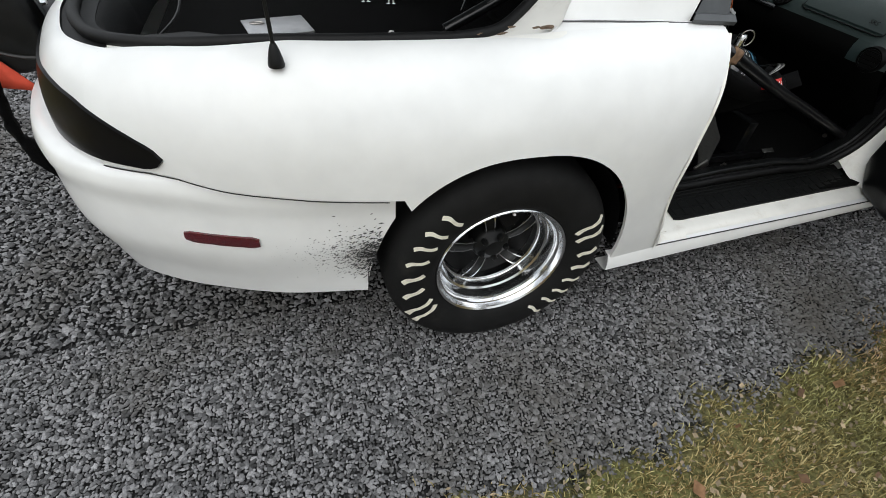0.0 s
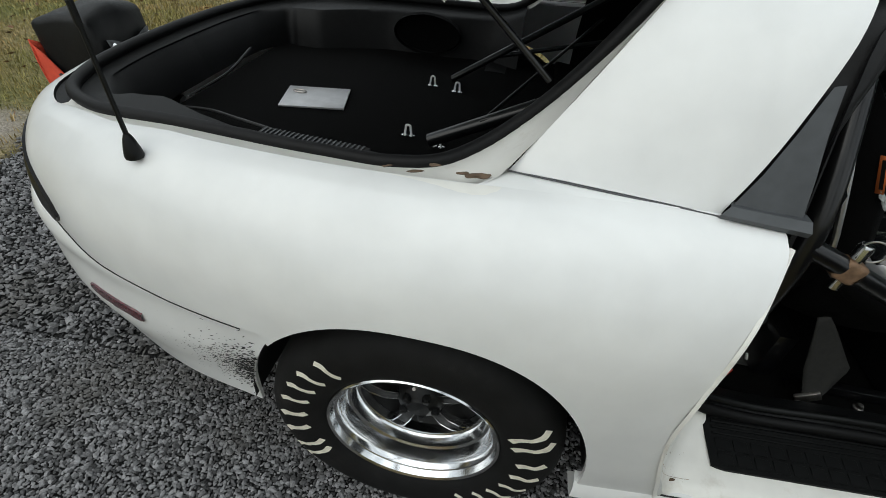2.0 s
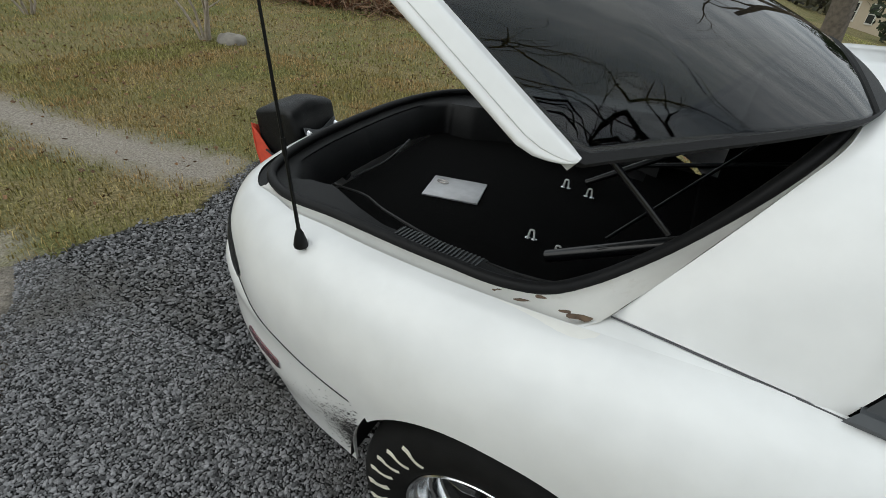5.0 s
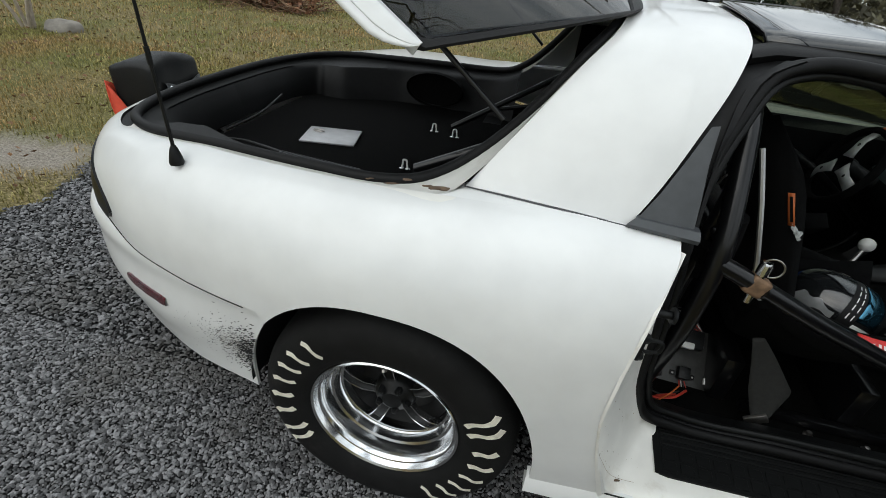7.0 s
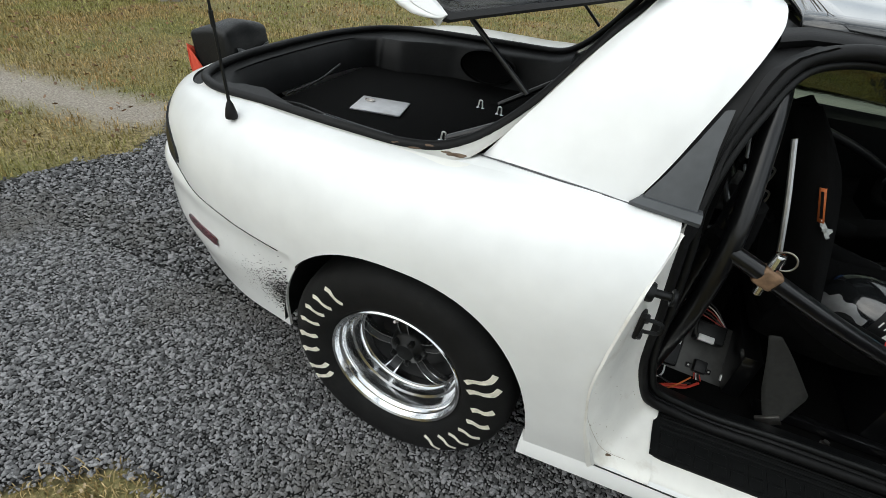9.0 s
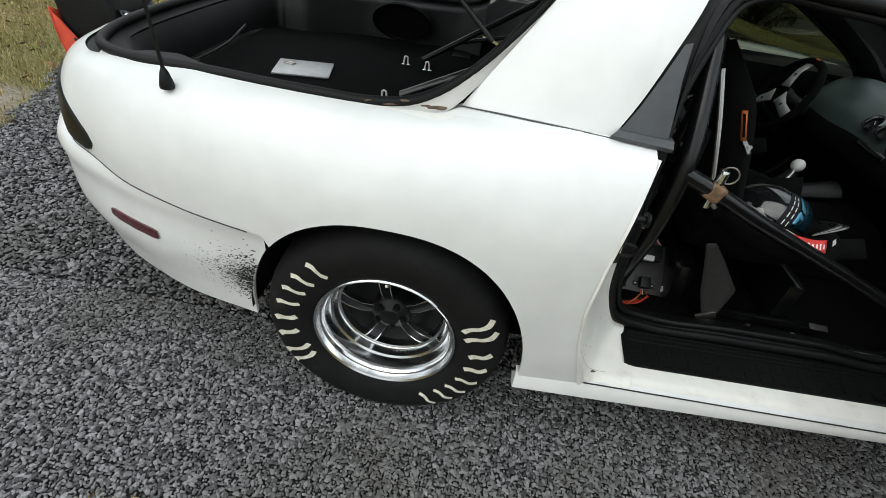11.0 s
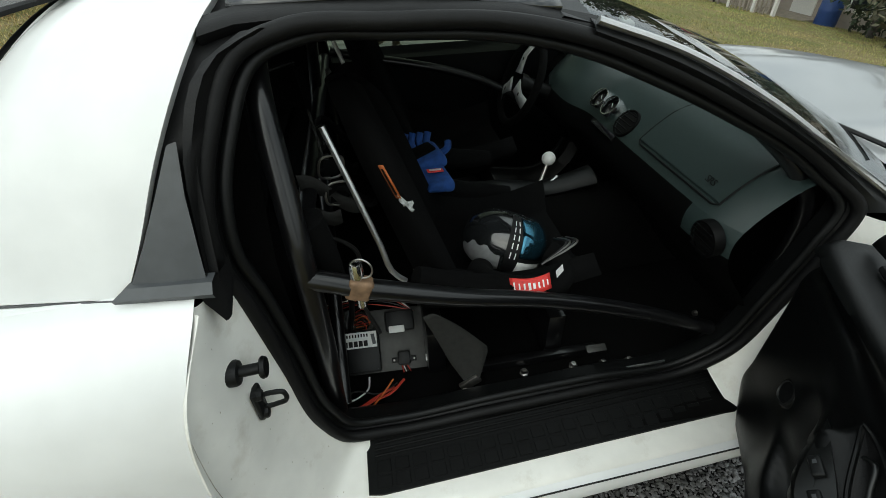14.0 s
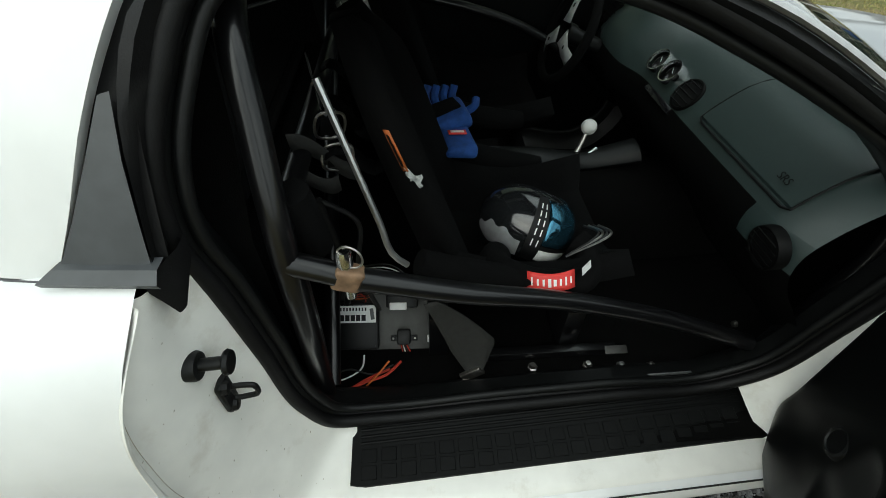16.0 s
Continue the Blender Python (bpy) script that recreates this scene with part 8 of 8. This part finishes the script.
def house(name, label, place, turn, lx, ly, h, roof_h, wall_m, windows, overhang=0.3):
    t = thing(name, label, "house", place)
    t.rotation_euler = (0, 0, radians(turn))
    part("wall", block((lx, ly, h), (0, 0, h / 2 + 0.3), bevel=0.02, seg=1), wall_m, t)
    part("skirting", block((lx - 0.06, ly - 0.06, 0.32), (0, 0, 0.16), bevel=0), TRIMW, t)
    bm = bmesh.new()
    z = h + 0.3
    a, b = lx / 2 + overhang, ly / 2 + overhang
    vv = [bm.verts.new(p) for p in ((-a, -b, z), (a, -b, z), (a, 0, z + roof_h), (-a, 0, z + roof_h), (a, b, z), (-a, b, z), (-a, -b, z - 0.1), (a, -b, z - 0.1), (a, b, z - 0.1), (-a, b, z - 0.1))]
    for f in ((0, 1, 2, 3), (3, 2, 4, 5), (0, 3, 5), (1, 4, 2), (0, 6, 7, 1), (5, 4, 8, 9), (6, 9, 8, 7), (0, 5, 9, 6), (1, 7, 8, 4)):
        bm.faces.new([vv[i] for i in f])
    part("roof", bm, ROOFM, t)
    n = int(h / 0.2)
    for k in range(n):
        part("siding_board", block((lx + 0.02, 0.02, 0.185), (0, -ly / 2 - 0.008, 0.42 + k * 0.2), (4, 0, 0), bevel=0), wall_m, t)
    for (sx, wx, wz, ww, wh) in windows:
        if sx == "y":
            w = part("window", block((ww, 0.06, wh), (wx, -ly / 2 - 0.03, wz), bevel=0.01, seg=1), TRIMW, t)
            for s in (-1, 1):
                part("pane", block((ww * 0.8, 0.01, wh * 0.4), (wx, -ly / 2 - 0.066, wz + s * wh * 0.22), bevel=0), PANE, w)
        else:
            s0 = 1 if sx == "x" else -1
            w = part("window", block((0.06, ww, wh), (s0 * (lx / 2 + 0.03), wx, wz), bevel=0.01, seg=1), TRIMW, t)
            for s in (-1, 1):
                part("pane", block((0.01, ww * 0.8, wh * 0.4), (s0 * (lx / 2 + 0.066), wx, wz + s * wh * 0.22), bevel=0), PANE, w)
    return t


def on_ground(x, y, dz=0.0):
    return (x, y, float(ground_z(x, y)) + dz)


def shutters(t, ly, places):
    for wx, wz, ww, wh in places:
        for s in (-1, 1):
            part("shutter", block((0.34, 0.04, wh + 0.06), (wx + s * (ww / 2 + 0.20), -ly / 2 - 0.035, wz), bevel=0.01, seg=1), SHUTTER, t, "dark green-grey shutter")


SHUTTER = mat("dark_shutter", (0.045, 0.055, 0.052), 0.6, var=0.1)
house("mobile_home", "cream single-storey mobile home with pale roof beyond the yard", on_ground(11.3, 43.7, -0.15), 28, 7.4, 4.3, 2.5, 0.55, SIDING, [("-x", -0.8, 1.8, 0.7, 1.2), ("-x", 0.9, 1.8, 0.7, 1.2)])
house("shed", "grey metal shed with a low roof beside the home", on_ground(16.0, 34.0, -0.1), 22, 7, 4, 1.9, 0.5, mat("grey_metal", (0.30, 0.32, 0.34), 0.5, var=0.1), [])
HX2, HY2 = 17.8, 15.2
h2 = house("house", "beige mobile home with white trim and dark shutters", on_ground(HX2, HY2, -0.05), -90, 10.8, 4.4, 2.5, 0.8, SIDING2, [("y", -4.0, 1.85, 0.7, 1.2), ("y", -1.5, 1.85, 0.8, 1.2), ("y", 2.9, 1.75, 1.2, 1.5)])
shutters(h2, 4.4, ((-4.0, 1.85, 0.7, 1.2), (-1.5, 1.85, 0.8, 1.2)))
fd_ = part("front_door", block((0.95, 0.05, 2.0), (0.7, -2.23, 1.55), bevel=0.01, seg=1), TRIMW, h2, "white front door")
part("door_pane", block((0.6, 0.02, 0.8), (0.7, -2.262, 1.95), bevel=0), PANE, fd_)
vent_ = part("wall_vent", block((0.5, 0.04, 0.22), (-2.8, -2.23, 2.55), bevel=0.005, seg=1), TRIMW, h2, "white wall vent")
part("vent_grid", block((0.4, 0.02, 0.12), (-2.8, -2.255, 2.55), bevel=0), PANE, vent_)
part("gutter_pipe", tube([(-5.3, -2.26, 2.75), (-5.3, -2.26, 0.2)], 0.05, 8), TRIMW, h2, "white drainpipe")
porch = thing("porch", "small wooden porch with rails and white lattice skirt", "porch", (0, 0, 0))
porch.matrix_world = pose(*on_ground(HX2, HY2, -0.05), 0, 0, -90) @ pose(0.55, -3.2, 0)
part("deck", block((2.2, 1.9, 0.08), (0, 0, 0.62), bevel=0.01, seg=1), DECKW, porch)
part("porch_roof", block((2.6, 2.3, 0.10), (0, 0.05, 2.72), (5, 0, 0), bevel=0.01, seg=1), TRIMW, porch, "white porch roof")
for x in (-1.05, 0.15, 1.05):
    part("porch_post", block((0.11, 0.11, 2.7), (x, -0.9, 1.33), bevel=0.01, seg=1), TRIMW, porch, "white porch post")
for k in range(12):
    x = -1.0 + 2.0 * k / 11
    part("baluster", block((0.04, 0.04, 0.85), (x, -0.9, 1.06), bevel=0), DECKW, porch)
part("top_rail", block((2.1, 0.09, 0.06), (0, -0.9, 1.5), bevel=0.01, seg=1), DECKW, porch)
for s_y in (-0.6, -0.2, 0.2, 0.6):
    part("baluster", block((0.04, 0.04, 0.85), (-1.05, s_y, 1.06), bevel=0), DECKW, porch)
part("side_rail", block((0.09, 1.8, 0.06), (-1.05, 0, 1.5), bevel=0.01, seg=1), DECKW, porch)
for k in range(13):
    for s in (-1, 1):
        part("lattice_slat", block((0.03, 0.012, 0.76), (-0.95 + 1.9 * k / 12, -0.94 + 0.006 * s, 0.30), (0, 45 * s, 0), bevel=0), TRIMW, porch)
for k in range(3):
    part("step", block((0.28, 1.0, 0.06), (-1.25 - 0.28 * k, -0.2, 0.56 - 0.19 * k), bevel=0.01, seg=1), DECKW, porch)
part("stair_rail", tube([(-1.1, -0.72, 1.5), (-1.85, -0.72, 0.95), (-1.85, -0.72, 0.02)], 0.04, 6), DECKW, porch)
V, F = leaf_cloud(1800, [(0, 0, 0.62, 0.34), (0.3, 0.1, 0.5, 0.3), (-0.28, 0.1, 0.55, 0.3), (0.05, -0.1, 0.95, 0.24)], 1, 0.055, 77)
bush = thing("flowering_bush", "pink flowering bush in front of the house", "bush", on_ground(HX2 - 2.9, HY2 + 2.9))
bo = new("blossom", mesh_np("blossom", V, F, PINK))
bo.parent = bush
part("stem", tube([(0, 0, 0), (0.02, 0, 0.5)], 0.03, 6), BARKD, bush)
leafy_tree(on_ground(HX2 - 3.2, HY2 - 4.2), 4.2, 1.9, 55, n=3500, size=0.08, label="dark rounded shrub beside the house", low=0.05)
leafy_tree(on_ground(HX2 - 3.6, HY2 - 7.0), 4.6, 2.2, 56, n=3500, size=0.09, material=BROWNL, label="brown winter shrub beside the house", low=0.05)
BARREL = mat("blue_barrel", (0.03, 0.07, 0.22), 0.5, var=0.15)
brl = thing("barrel", "blue plastic barrel beside the porch", "barrel", on_ground(HX2 - 2.9, HY2 - 2.4))
part("drum", lathe([(0.001, 0.0), (0.28, 0.0), (0.30, 0.05), (0.30, 0.42), (0.31, 0.45), (0.30, 0.48), (0.29, 0.86), (0.26, 0.90), (0.001, 0.90)], 24, "Z"), BARREL, brl)
stake = thing("stake", "short weathered wooden stake in the lawn", "stake", on_ground(8.4, 4.75))
part("post", block((0.10, 0.06, 0.42), (0, 0, 0.20), (4, 3, 20), bevel=0.01, seg=1), DECKW, stake)
part("pipe", tube([(0.3, 0.2, 0), (0.32, 0.2, 0.14), (0.38, 0.2, 0.16)], 0.03, 8), PLASTIC, stake)
# dark trees past the end of the house
for k, (x, y, h_, w_) in enumerate(((8.0, 27.0, 7.0, 2.8), (13.0, 27.5, 8.0, 3.0), (18.5, 28.0, 8.0, 3.2))):
    leafy_tree(on_ground(x, y), h_, w_, 60 + k, n=4500, size=0.16, material=BROWNL if k % 2 else DGREEN, label="dull green tree past the end of the house", low=0.03)
